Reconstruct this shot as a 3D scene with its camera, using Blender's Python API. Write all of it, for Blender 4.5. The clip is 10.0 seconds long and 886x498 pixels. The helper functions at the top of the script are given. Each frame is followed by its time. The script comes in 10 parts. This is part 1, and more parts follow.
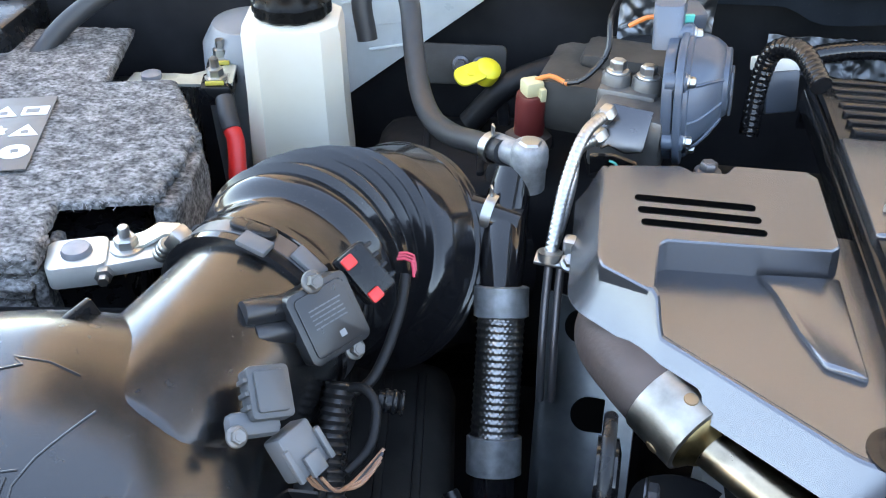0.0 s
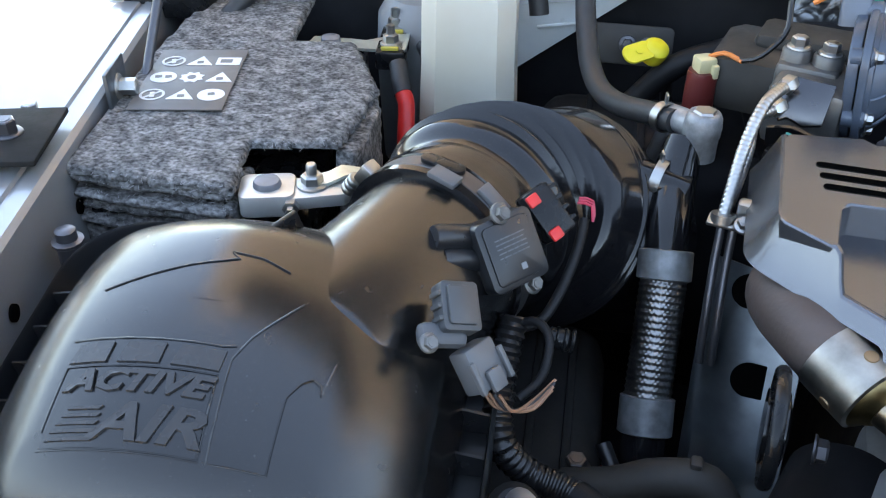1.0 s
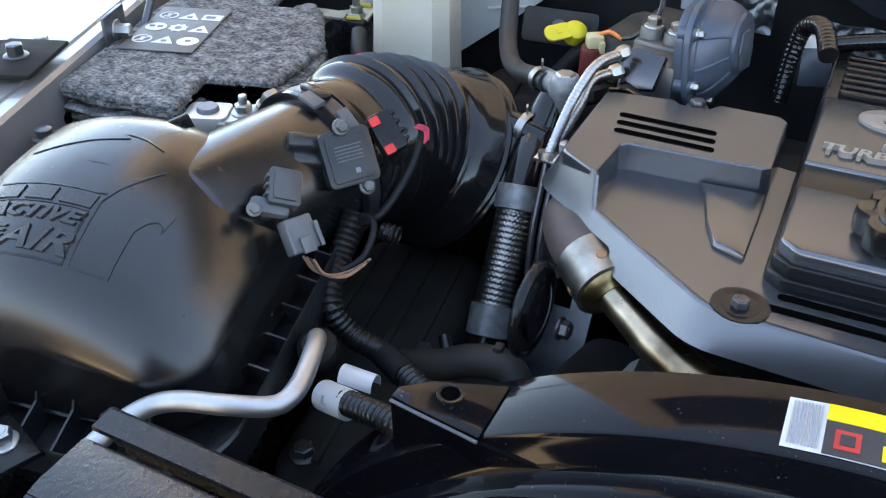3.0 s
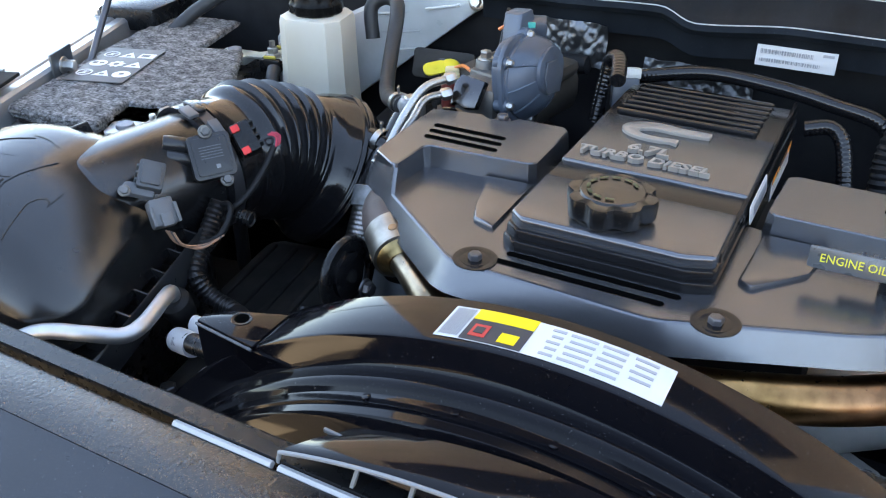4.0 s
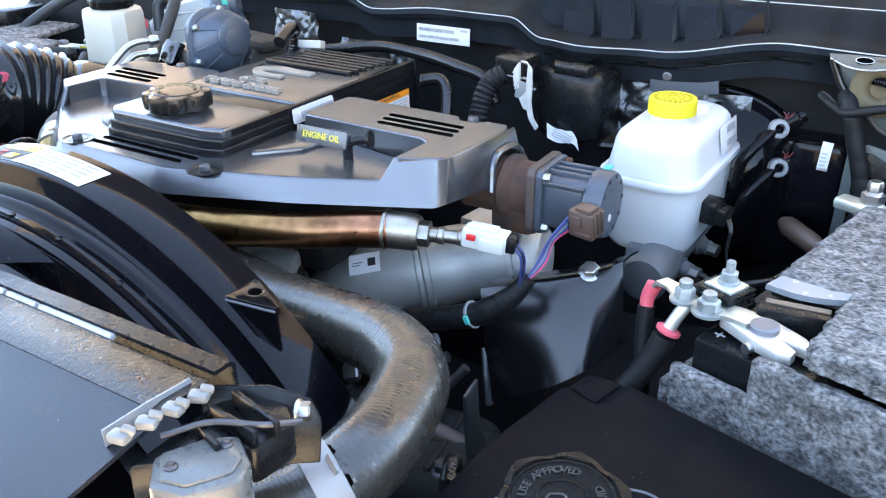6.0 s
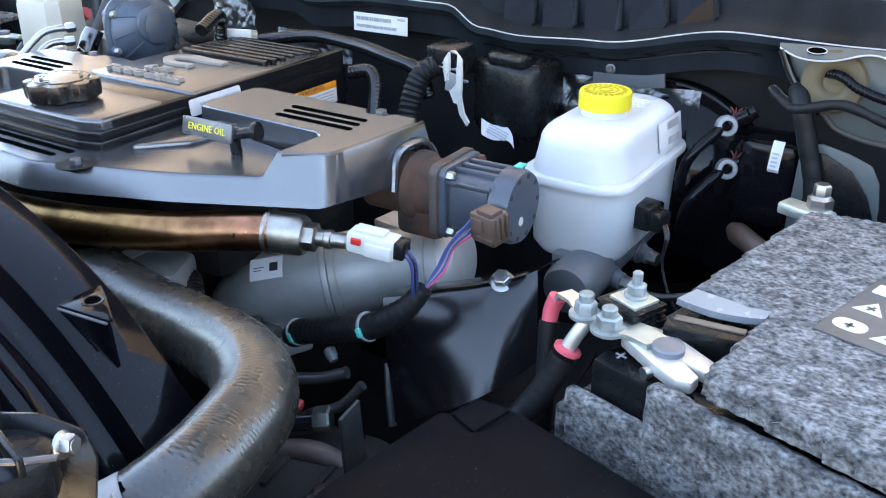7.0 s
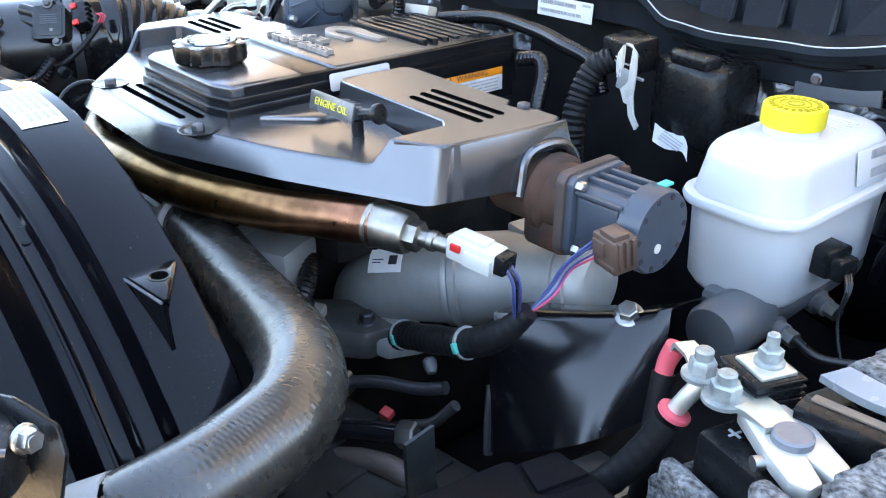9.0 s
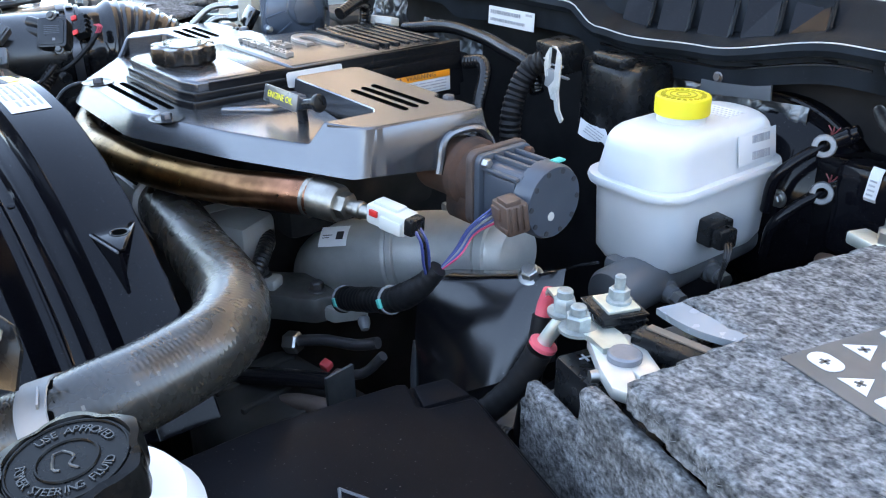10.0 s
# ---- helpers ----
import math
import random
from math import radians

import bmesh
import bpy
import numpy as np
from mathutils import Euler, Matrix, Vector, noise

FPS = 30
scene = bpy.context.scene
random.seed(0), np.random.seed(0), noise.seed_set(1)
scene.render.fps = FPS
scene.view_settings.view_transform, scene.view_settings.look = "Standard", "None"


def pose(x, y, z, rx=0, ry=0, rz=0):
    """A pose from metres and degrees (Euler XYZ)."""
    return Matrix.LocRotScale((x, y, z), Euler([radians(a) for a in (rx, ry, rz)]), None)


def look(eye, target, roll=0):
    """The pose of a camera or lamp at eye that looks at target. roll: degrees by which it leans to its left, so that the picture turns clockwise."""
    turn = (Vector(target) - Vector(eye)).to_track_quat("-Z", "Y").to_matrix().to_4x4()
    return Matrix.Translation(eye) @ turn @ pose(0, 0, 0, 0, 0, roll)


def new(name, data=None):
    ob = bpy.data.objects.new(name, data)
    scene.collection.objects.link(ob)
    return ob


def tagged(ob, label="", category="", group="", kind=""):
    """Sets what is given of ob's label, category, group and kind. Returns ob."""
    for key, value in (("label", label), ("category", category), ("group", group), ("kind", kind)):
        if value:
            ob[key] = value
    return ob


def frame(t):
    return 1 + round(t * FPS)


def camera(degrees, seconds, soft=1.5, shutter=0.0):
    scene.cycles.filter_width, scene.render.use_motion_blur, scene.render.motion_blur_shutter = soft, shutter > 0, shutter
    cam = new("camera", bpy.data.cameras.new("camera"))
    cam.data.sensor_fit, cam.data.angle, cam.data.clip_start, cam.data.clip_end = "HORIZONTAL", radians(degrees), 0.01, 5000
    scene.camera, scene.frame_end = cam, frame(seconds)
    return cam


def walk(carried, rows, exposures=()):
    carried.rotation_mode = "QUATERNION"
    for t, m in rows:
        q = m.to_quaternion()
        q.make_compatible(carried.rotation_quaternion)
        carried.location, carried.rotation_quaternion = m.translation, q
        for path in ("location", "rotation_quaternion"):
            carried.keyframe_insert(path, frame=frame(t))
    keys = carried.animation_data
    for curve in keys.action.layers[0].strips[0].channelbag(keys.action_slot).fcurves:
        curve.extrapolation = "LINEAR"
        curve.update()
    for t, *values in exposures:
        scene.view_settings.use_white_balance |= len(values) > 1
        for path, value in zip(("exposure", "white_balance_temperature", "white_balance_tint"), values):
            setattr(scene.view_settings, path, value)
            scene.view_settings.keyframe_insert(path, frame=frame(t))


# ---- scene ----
cam = camera(52.1, 10.0, 1.1)
PATH = [
    (0, (-0.266, -0.329, 0.331), (-0.523, 1.267, -0.847), 0.6),
    (0.5, (-0.301, -0.358, 0.338), (-0.683, 1.217, -0.835), 0.5),
    (1, (-0.298, -0.383, 0.306), (-0.793, 1.175, -0.846), 0.2),
    (1.5, (-0.28, -0.401, 0.293), (-0.838, 1.129, -0.867), 0.3),
    (2, (-0.259, -0.428, 0.295), (-0.871, 1.085, -0.861), 0.3),
    (2.5, (-0.175, -0.454, 0.315), (-0.85, 1.037, -0.834), 0.4),
    (3, (-0.065, -0.47, 0.331), (-0.773, 1.016, -0.804), 0.7),
    (3.2, (-0.022, -0.475, 0.327), (-0.734, 1.014, -0.801), 0.6),
    (4.3, (0.252, -0.583, 0.373), (-0.584, 0.958, -0.591), -0.2),
    (4.5, (0.303, -0.6, 0.368), (-0.547, 0.956, -0.557), -0.4),
    (5, (0.44, -0.634, 0.345), (-0.439, 0.925, -0.548), -0.7),
    (5.5, (0.575, -0.634, 0.328), (-0.315, 0.932, -0.541), -0.5),
    (6, (0.745, -0.586, 0.303), (-0.208, 0.947, -0.558), -0.3),
    (6.2, (0.794, -0.556, 0.295), (-0.147, 0.984, -0.567), 0.3),
    (7.3, (0.803, -0.408, 0.251), (-0.209, 1.091, -0.603), -0.5),
    (7.5, (0.793, -0.372, 0.239), (-0.194, 1.145, -0.612), -0.0),
    (8, (0.806, -0.334, 0.233), (-0.224, 1.142, -0.638), -0.5),
    (8.1, (0.806, -0.333, 0.233), (-0.235, 1.134, -0.639), -0.456),
    (8.2, (0.806, -0.329, 0.232), (-0.266, 1.11, -0.641), -0.324),
    (8.3, (0.805, -0.32, 0.23), (-0.341, 1.054, -0.646), -0.016),
    (8.4, (0.804, -0.31, 0.228), (-0.428, 0.989, -0.652), 0.347),
    (8.5, (0.803, -0.303, 0.226), (-0.489, 0.943, -0.656), 0.6),
    (9, (0.815, -0.323, 0.245), (-0.55, 0.844, -0.635), 0.3),
    (9.5, (0.901, -0.331, 0.217), (-0.5, 0.805, -0.647), -0.1),
    (10, (0.966, -0.333, 0.249), (-0.452, 0.807, -0.584), -0.2),
]
walk(cam, [(t, look(eye, target, roll)) for t, eye, target, roll in PATH], [(0, 4.47, 10100, 10), (0.6, 4.17, 10100, 10), (1.2, 3.67, 10100, 10), (2.0, 3.52, 10000, 10), (3.0, 3.74, 10000, 10), (4.5, 3.82, 9400, 10), (5.5, 3.97, 9200, 10), (6.0, 4.44, 9200, 10), (7.5, 4.08, 9200, 10), (8.5, 4.43, 9400, 10), (9.5, 4.26, 9350, 10), (10, 4.12, 9350, 10)])

# ---- world, sun, exposure ----
world = bpy.data.worlds.new("sky")
scene.world = world
world.use_nodes = True
wn = world.node_tree.nodes
sky = wn.new("ShaderNodeTexSky")
sky.sky_type = "NISHITA"
sky.sun_disc = False
SUN_UP, SUN_ROUND = 50.0, -9.0
sky.sun_elevation = radians(SUN_UP)
sky.sun_rotation = radians(SUN_ROUND)
sky.air_density, sky.dust_density, sky.ozone_density = 1.0, 0.2, 2.6
sky.altitude = 2200.0
wn["Background"].inputs["Strength"].default_value = 0.112
world.node_tree.links.new(sky.outputs["Color"], wn["Background"].inputs["Color"])

sun_lamp = bpy.data.lights.new("sun", "SUN")
sun_lamp.energy, sun_lamp.angle, sun_lamp.color = 4.6, radians(0.5), (1.0, 0.90, 0.77)
sun = new("sun", sun_lamp)
SUN_FROM = Vector((math.sin(radians(SUN_ROUND)) * math.cos(radians(SUN_UP)), math.cos(radians(SUN_ROUND)) * math.cos(radians(SUN_UP)), math.sin(radians(SUN_UP))))
sun.matrix_world = look(SUN_FROM * 10, (0, 0, 0))


# ---- building helpers ----
def mesh_object(name, bm, material, angle=38.0, smooth=True):
    me = bpy.data.meshes.new(name)
    bmesh.ops.recalc_face_normals(bm, faces=bm.faces[:])
    bm.to_mesh(me)
    bm.free()
    if smooth:
        me.shade_smooth()
        me.set_sharp_from_angle(angle=radians(angle))
    me.materials.append(material)
    return new(name, me)


def thing(name, label, category, base, group="", kind=""):
    ob = new(name)
    ob.empty_display_size = 0.02
    ob.matrix_world = Matrix.Translation(base)
    ob.location = base
    return tagged(ob, label, category, group, kind)


def part(name, bm, material, parent, label="", angle=38.0):
    ob = mesh_object(name, bm, material, angle)
    ob.parent = parent
    root = parent
    shift = Matrix.Identity(4)
    chain = []
    while root is not None:
        chain.append(root)
        root = root.parent
    for r in reversed(chain):
        shift = shift @ r.matrix_parent_inverse @ Matrix.Translation(r.location)
    ob.matrix_parent_inverse = shift.inverted()
    return tagged(ob, label)


def solo(name, bm, material, label, category, group="", kind="", angle=38.0):
    return tagged(mesh_object(name, bm, material, angle), label, category, group, kind)


def settle(ob, x, y, z):
    """Sets a finished thing a little aside, with all its parts."""
    ob.location = ob.location + Vector((x, y, z))
    return ob


def axis(at, way, spin=0.0):
    """A pose at a place whose z axis points along way."""
    q = Vector(way).normalized().to_track_quat("Z", "Y").to_matrix().to_4x4()
    return Matrix.Translation(at) @ q @ pose(0, 0, 0, 0, 0, spin)


def facing(at, out, up):
    """A pose whose z points along out and whose y leans towards up."""
    z = Vector(out).normalized()
    y = Vector(up)
    y = (y - z * y.dot(z)).normalized()
    m = Matrix((y.cross(z), y, z)).transposed().to_4x4()
    m.translation = Vector(at)
    return m


def bevelled(bm, geom_edges, width, segments=2):
    if width > 0 and geom_edges:
        bmesh.ops.bevel(bm, geom=geom_edges, offset=width, segments=segments, profile=0.5, affect="EDGES", clamp_overlap=True)


def box(bm, at, size, turn=(0, 0, 0), bevel=0.002, m=None, segments=2):
    """A bevelled box round a centre; turn in degrees, or a pose m in which it stands."""
    temp = bmesh.new()
    bmesh.ops.create_cube(temp, size=1.0)
    bmesh.ops.scale(temp, vec=size, verts=temp.verts)
    bevelled(temp, temp.edges[:], min(bevel, 0.45 * min(size)), segments)
    mm = (m if m is not None else Matrix.Identity(4)) @ pose(*at, *turn)
    join(bm, temp, mm)
    return bm


def join(bm, temp, m=None):
    """Adds a small bmesh to another one, in a pose."""
    m = m if m is not None else Matrix.Identity(4)
    made = [bm.verts.new(m @ v.co) for v in temp.verts]
    temp.verts.index_update()
    for f in temp.faces:
        try:
            bm.faces.new([made[v.index] for v in f.verts])
        except ValueError:
            pass
    temp.free()


def prism(bm, outline, low, high, bevel=0.0, m=None, segments=2, top_only=False):
    """A plate from a flat outline, between two heights."""
    temp = bmesh.new()
    lows = [temp.verts.new((x, y, low)) for x, y in outline]
    highs = [temp.verts.new((x, y, high)) for x, y in outline]
    n = len(outline)
    temp.faces.new(lows[::-1])
    top = temp.faces.new(highs)
    for i in range(n):
        temp.faces.new((lows[i], lows[(i + 1) % n], highs[(i + 1) % n], highs[i]))
    bmesh.ops.recalc_face_normals(temp, faces=temp.faces[:])
    if bevel > 0:
        edges = list(top.edges) if top_only else temp.edges[:]
        bevelled(temp, edges, bevel, segments)
    join(bm, temp, m)
    return bm


def lathe(bm, profile, m=None, n=28, caps=True):
    """Turns a profile of (radius, height) round z."""
    m = m if m is not None else Matrix.Identity(4)
    rings = []
    for r, h in profile:
        rings.append([bm.verts.new(m @ Vector((r * math.cos(2 * math.pi * k / n), r * math.sin(2 * math.pi * k / n), h))) for k in range(n)])
    for a, b in zip(rings, rings[1:]):
        for k in range(n):
            bm.faces.new((a[k], a[(k + 1) % n], b[(k + 1) % n], b[k]))
    if caps:
        bm.faces.new(rings[0][::-1])
        bm.faces.new(rings[-1])
    return bm


def spline(points, step=0.006):
    """A smooth line through points, in even steps."""
    pts = [Vector(p) for p in points]
    if len(pts) == 2:
        count = max(1, int((pts[1] - pts[0]).length / step))
        return [pts[0].lerp(pts[1], k / count) for k in range(count + 1)]
    ext = [pts[0] * 2 - pts[1]] + pts + [pts[-1] * 2 - pts[-2]]
    dense = []
    for a, b, c, d in zip(ext, ext[1:], ext[2:], ext[3:]):
        for k in range(24):
            t = k / 24
            dense.append(0.5 * (2 * b + (c - a) * t + (2 * a - 5 * b + 4 * c - d) * t * t + (3 * b - a - 3 * c + d) * t ** 3))
    dense.append(pts[-1])
    run = [0.0]
    for a, b in zip(dense, dense[1:]):
        run.append(run[-1] + (b - a).length)
    count = max(2, int(run[-1] / step))
    out, j = [], 0
    for k in range(count + 1):
        s = run[-1] * k / count
        while j < len(run) - 2 and run[j + 1] < s:
            j += 1
        f = 0 if run[j + 1] == run[j] else (s - run[j]) / (run[j + 1] - run[j])
        out.append(dense[j].lerp(dense[j + 1], min(1.0, max(0.0, f))))
    return out


def sweep(bm, points, radius, n=14, step=0.006, caps=True, smooth=True, wave=None):
    """A round tube along a line; radius: a number, or a function of the run in metres and the share 0..1."""
    line = spline(points, step) if smooth else [Vector(p) for p in points]
    run, rings, total = 0.0, [], sum((b - a).length for a, b in zip(line, line[1:]))
    side = None
    for i, p in enumerate(line):
        ahead = (line[min(i + 1, len(line) - 1)] - line[max(i - 1, 0)]).normalized()
        if side is None:
            side = ahead.orthogonal().normalized()
        side = (side - ahead * side.dot(ahead)).normalized()
        up = ahead.cross(side)
        if i:
            run += (p - line[i - 1]).length
        r = radius(run, run / total) if callable(radius) else radius
        rings.append([bm.verts.new(p + (side * math.cos(2 * math.pi * k / n) + up * math.sin(2 * math.pi * k / n)) * (r + (wave(run, k / n) if wave else 0.0))) for k in range(n)])
    for a, b in zip(rings, rings[1:]):
        for k in range(n):
            bm.faces.new((a[k], a[(k + 1) % n], b[(k + 1) % n], b[k]))
    if caps:
        bm.faces.new(rings[0][::-1])
        bm.faces.new(rings[-1])
    return bm


def ribbed(base, depth, pitch):
    """The radius of a corrugated hose."""
    return lambda run, share: base + depth * (0.5 + 0.5 * math.sin(2 * math.pi * run / pitch))


def ring(bm, m, major, minor, n=36, k=8, flat=1.0):
    """A torus round z; flat squeezes or stretches it along z."""
    rows = []
    for i in range(n):
        a = 2 * math.pi * i / n
        rows.append([bm.verts.new(m @ Vector(((major + minor * math.cos(2 * math.pi * j / k)) * math.cos(a), (major + minor * math.cos(2 * math.pi * j / k)) * math.sin(a), flat * minor * math.sin(2 * math.pi * j / k)))) for j in range(k)])
    for i in range(n):
        a, b = rows[i], rows[(i + 1) % n]
        for j in range(k):
            bm.faces.new((a[j], b[j], b[(j + 1) % k], a[(j + 1) % k]))
    return bm


def bolt(bm, m, r=0.006, h=0.005, washer=0.0085):
    """A hex head with a flange, standing on z = 0."""
    if washer:
        lathe(bm, [(washer, 0), (washer, 0.0008), (washer * 0.94, 0.0016), (r * 0.9, 0.0024)], m, 20)
    hexed = [(r, 0.0015), (r, h - 0.001), (r * 0.86, h)]
    lathe(bm, hexed, m, 6)
    lathe(bm, [(r * 0.62, h - 0.0004), (r * 0.55, h + 0.0004)], m, 14)
    return bm


def rounded(half_x, half_y, r, n=6, at=(0, 0)):
    """A rectangle with round corners, as an outline."""
    out = []
    r = max(min(r, half_x, half_y), 1e-4)
    for cx, cy, a0 in ((1, 1, 0), (-1, 1, 90), (-1, -1, 180), (1, -1, 270)):
        for k in range(n + 1):
            a = radians(a0 + 90 * k / n)
            out.append((at[0] + cx * (half_x - r) + r * math.cos(a), at[1] + cy * (half_y - r) + r * math.sin(a)))
    return out


def stacked(bm, rings, m=None, caps=(True, True)):
    """Skin over rings of the same number of points (3D)."""
    m = m if m is not None else Matrix.Identity(4)
    rows = [[bm.verts.new(m @ Vector(p)) for p in ring_points] for ring_points in rings]
    n = len(rows[0])
    for a, b in zip(rows, rows[1:]):
        for k in range(n):
            bm.faces.new((a[k], a[(k + 1) % n], b[(k + 1) % n], b[k]))
    if caps[0]:
        bm.faces.new(rows[0][::-1])
    if caps[1]:
        bm.faces.new(rows[-1])
    return bm


def sheet(bm, rows, thick=0.002, m=None):
    """A bent sheet through rows of points, with thickness downwards along its normal."""
    m = m if m is not None else Matrix.Identity(4)
    temp = bmesh.new()
    grid = [[temp.verts.new(Vector(p)) for p in row] for row in rows]
    for a, b in zip(grid, grid[1:]):
        for k in range(len(a) - 1):
            temp.faces.new((a[k], a[k + 1], b[k + 1], b[k]))
    bmesh.ops.recalc_face_normals(temp, faces=temp.faces[:])
    bmesh.ops.solidify(temp, geom=temp.faces[:], thickness=thick)
    join(bm, temp, m)
    return bm


def writing(name, text, m, size, material, parent, raise_by=0.0006, label="", slant=0.0, space=1.0, wide=1.0, bold=0.0):
    """Raised or printed letters as one mesh part, centred at a pose."""
    curve = bpy.data.curves.new(name, "FONT")
    curve.body, curve.size, curve.extrude = text, size, raise_by
    curve.align_x, curve.align_y, curve.shear, curve.space_character = "CENTER", "CENTER", slant, space
    curve.resolution_u, curve.offset = 2, bold
    holder = bpy.data.objects.new(name, curve)
    scene.collection.objects.link(holder)
    bpy.context.view_layer.update()
    me = bpy.data.meshes.new_from_object(holder.evaluated_get(bpy.context.evaluated_depsgraph_get()))
    bpy.data.objects.remove(holder)
    bpy.data.curves.remove(curve)
    bm = bmesh.new()
    bm.from_mesh(me)
    bpy.data.meshes.remove(me)
    bmesh.ops.transform(bm, matrix=m @ Matrix.Diagonal((wide, 1, 1, 1)), verts=bm.verts)
    if parent is None:
        return mesh_object(name, bm, material)
    return part(name, bm, material, parent, label)


def bars(bm, m, width, height, rows, thick=0.0004, seed=1, fill=0.62):
    """Unreadable print: short bars in rows on a plate."""
    rnd = random.Random(seed)
    pitch = height / rows
    for i in range(rows):
        x = -width / 2
        y = height / 2 - pitch * (i + 0.5)
        while x < width / 2 - 0.002:
            w = min(rnd.uniform(0.12, 0.3) * width, width / 2 - x)
            box(bm, (x + w / 2, y, thick / 2), (w * 0.86, pitch * fill, thick), bevel=0, m=m)
            x += w


def barcode(bm, m, width, height, count=24, thick=0.0004, seed=3):
    rnd = random.Random(seed)
    x = -width / 2
    while x < width / 2:
        w = rnd.choice((0.5, 0.5, 1.0, 1.5)) * width / (count * 1.6)
        box(bm, (x + w / 2, 0, thick / 2), (w, height, thick), bevel=0, m=m)
        x += w + rnd.choice((0.5, 1.0)) * width / (count * 1.6)


# ---- materials ----
def surface(name, colour, rough=0.5, metal=0.0, var=0.12, vscale=18.0, grain=0.0, gscale=900.0, dust=0.0, dust_scale=420.0, dust_colour=(0.45, 0.44, 0.42), coat=0.0, rough_var=0.12, second=None, sub=0.0, spec=0.5, stretch=(1, 1, 1), smudge=0.0, dust_from=0.70):
    """A procedural surface: base colour with two scales of change, fine relief, specks of dust."""
    m = bpy.data.materials.new(name)
    m.use_nodes = True
    nodes, links = m.node_tree.nodes, m.node_tree.links
    b = nodes["Principled BSDF"]
    co = nodes.new("ShaderNodeTexCoord")
    mp = nodes.new("ShaderNodeMapping")
    mp.inputs["Scale"].default_value = stretch
    links.new(co.outputs["Object"], mp.inputs["Vector"])
    big = nodes.new("ShaderNodeTexNoise")
    big.inputs["Scale"].default_value, big.inputs["Detail"].default_value = vscale, 6.0
    links.new(mp.outputs["Vector"], big.inputs["Vector"])
    ramp = nodes.new("ShaderNodeMapRange")
    ramp.inputs["From Min"].default_value, ramp.inputs["From Max"].default_value = 0.3, 0.7
    links.new(big.outputs["Fac"], ramp.inputs["Value"])
    mix = nodes.new("ShaderNodeMix")
    mix.data_type = "RGBA"
    dark = second if second else tuple(c * (1 - var) for c in colour)
    lite = colour if second else tuple(min(1.0, c * (1 + var)) for c in colour)
    mix.inputs["A"].default_value, mix.inputs["B"].default_value = (*dark, 1), (*lite, 1)
    links.new(ramp.outputs["Result"], mix.inputs["Factor"])
    out = mix.outputs["Result"]
    rr = nodes.new("ShaderNodeMapRange")
    rr.inputs["To Min"].default_value, rr.inputs["To Max"].default_value = max(0.02, rough - rough_var), min(1.0, rough + rough_var)
    fine = nodes.new("ShaderNodeTexNoise")
    fine.inputs["Scale"].default_value, fine.inputs["Detail"].default_value = vscale * 5, 4.0
    links.new(mp.outputs["Vector"], fine.inputs["Vector"])
    links.new(fine.outputs["Fac"], rr.inputs["Value"])
    links.new(rr.outputs["Result"], b.inputs["Roughness"])
    if dust > 0:
        spk = nodes.new("ShaderNodeTexNoise")
        spk.inputs["Scale"].default_value, spk.inputs["Detail"].default_value = dust_scale, 2.0
        links.new(co.outputs["Object"], spk.inputs["Vector"])
        lim = nodes.new("ShaderNodeMapRange")
        lim.inputs["From Min"].default_value, lim.inputs["From Max"].default_value = dust_from, dust_from + 0.06
        links.new(spk.outputs["Fac"], lim.inputs["Value"])
        am = nodes.new("ShaderNodeMath")
        am.operation = "MULTIPLY"
        am.inputs[1].default_value = dust
        links.new(lim.outputs["Result"], am.inputs[0])
        dm = nodes.new("ShaderNodeMix")
        dm.data_type = "RGBA"
        dm.inputs["B"].default_value = (*dust_colour, 1)
        links.new(am.outputs["Value"], dm.inputs["Factor"])
        links.new(out, dm.inputs["A"])
        out = dm.outputs["Result"]
    links.new(out, b.inputs["Base Color"])
    b.inputs["Metallic"].default_value = metal
    b.inputs["Specular IOR Level"].default_value = spec
    if coat:
        b.inputs["Coat Weight"].default_value, b.inputs["Coat Roughness"].default_value = coat, 0.06
    if sub:
        b.inputs["Subsurface Weight"].default_value = sub
        b.inputs["Subsurface Radius"].default_value = (0.02, 0.022, 0.025)
        b.inputs["Subsurface Scale"].default_value = 0.6
    if grain > 0:
        gr = nodes.new("ShaderNodeTexNoise")
        gr.inputs["Scale"].default_value, gr.inputs["Detail"].default_value = gscale, 3.0
        links.new(mp.outputs["Vector"], gr.inputs["Vector"])
        bp = nodes.new("ShaderNodeBump")
        bp.inputs["Strength"].default_value, bp.inputs["Distance"].default_value = grain, 0.0006
        links.new(gr.outputs["Fac"], bp.inputs["Height"])
        links.new(bp.outputs["Normal"], b.inputs["Normal"])
    return m


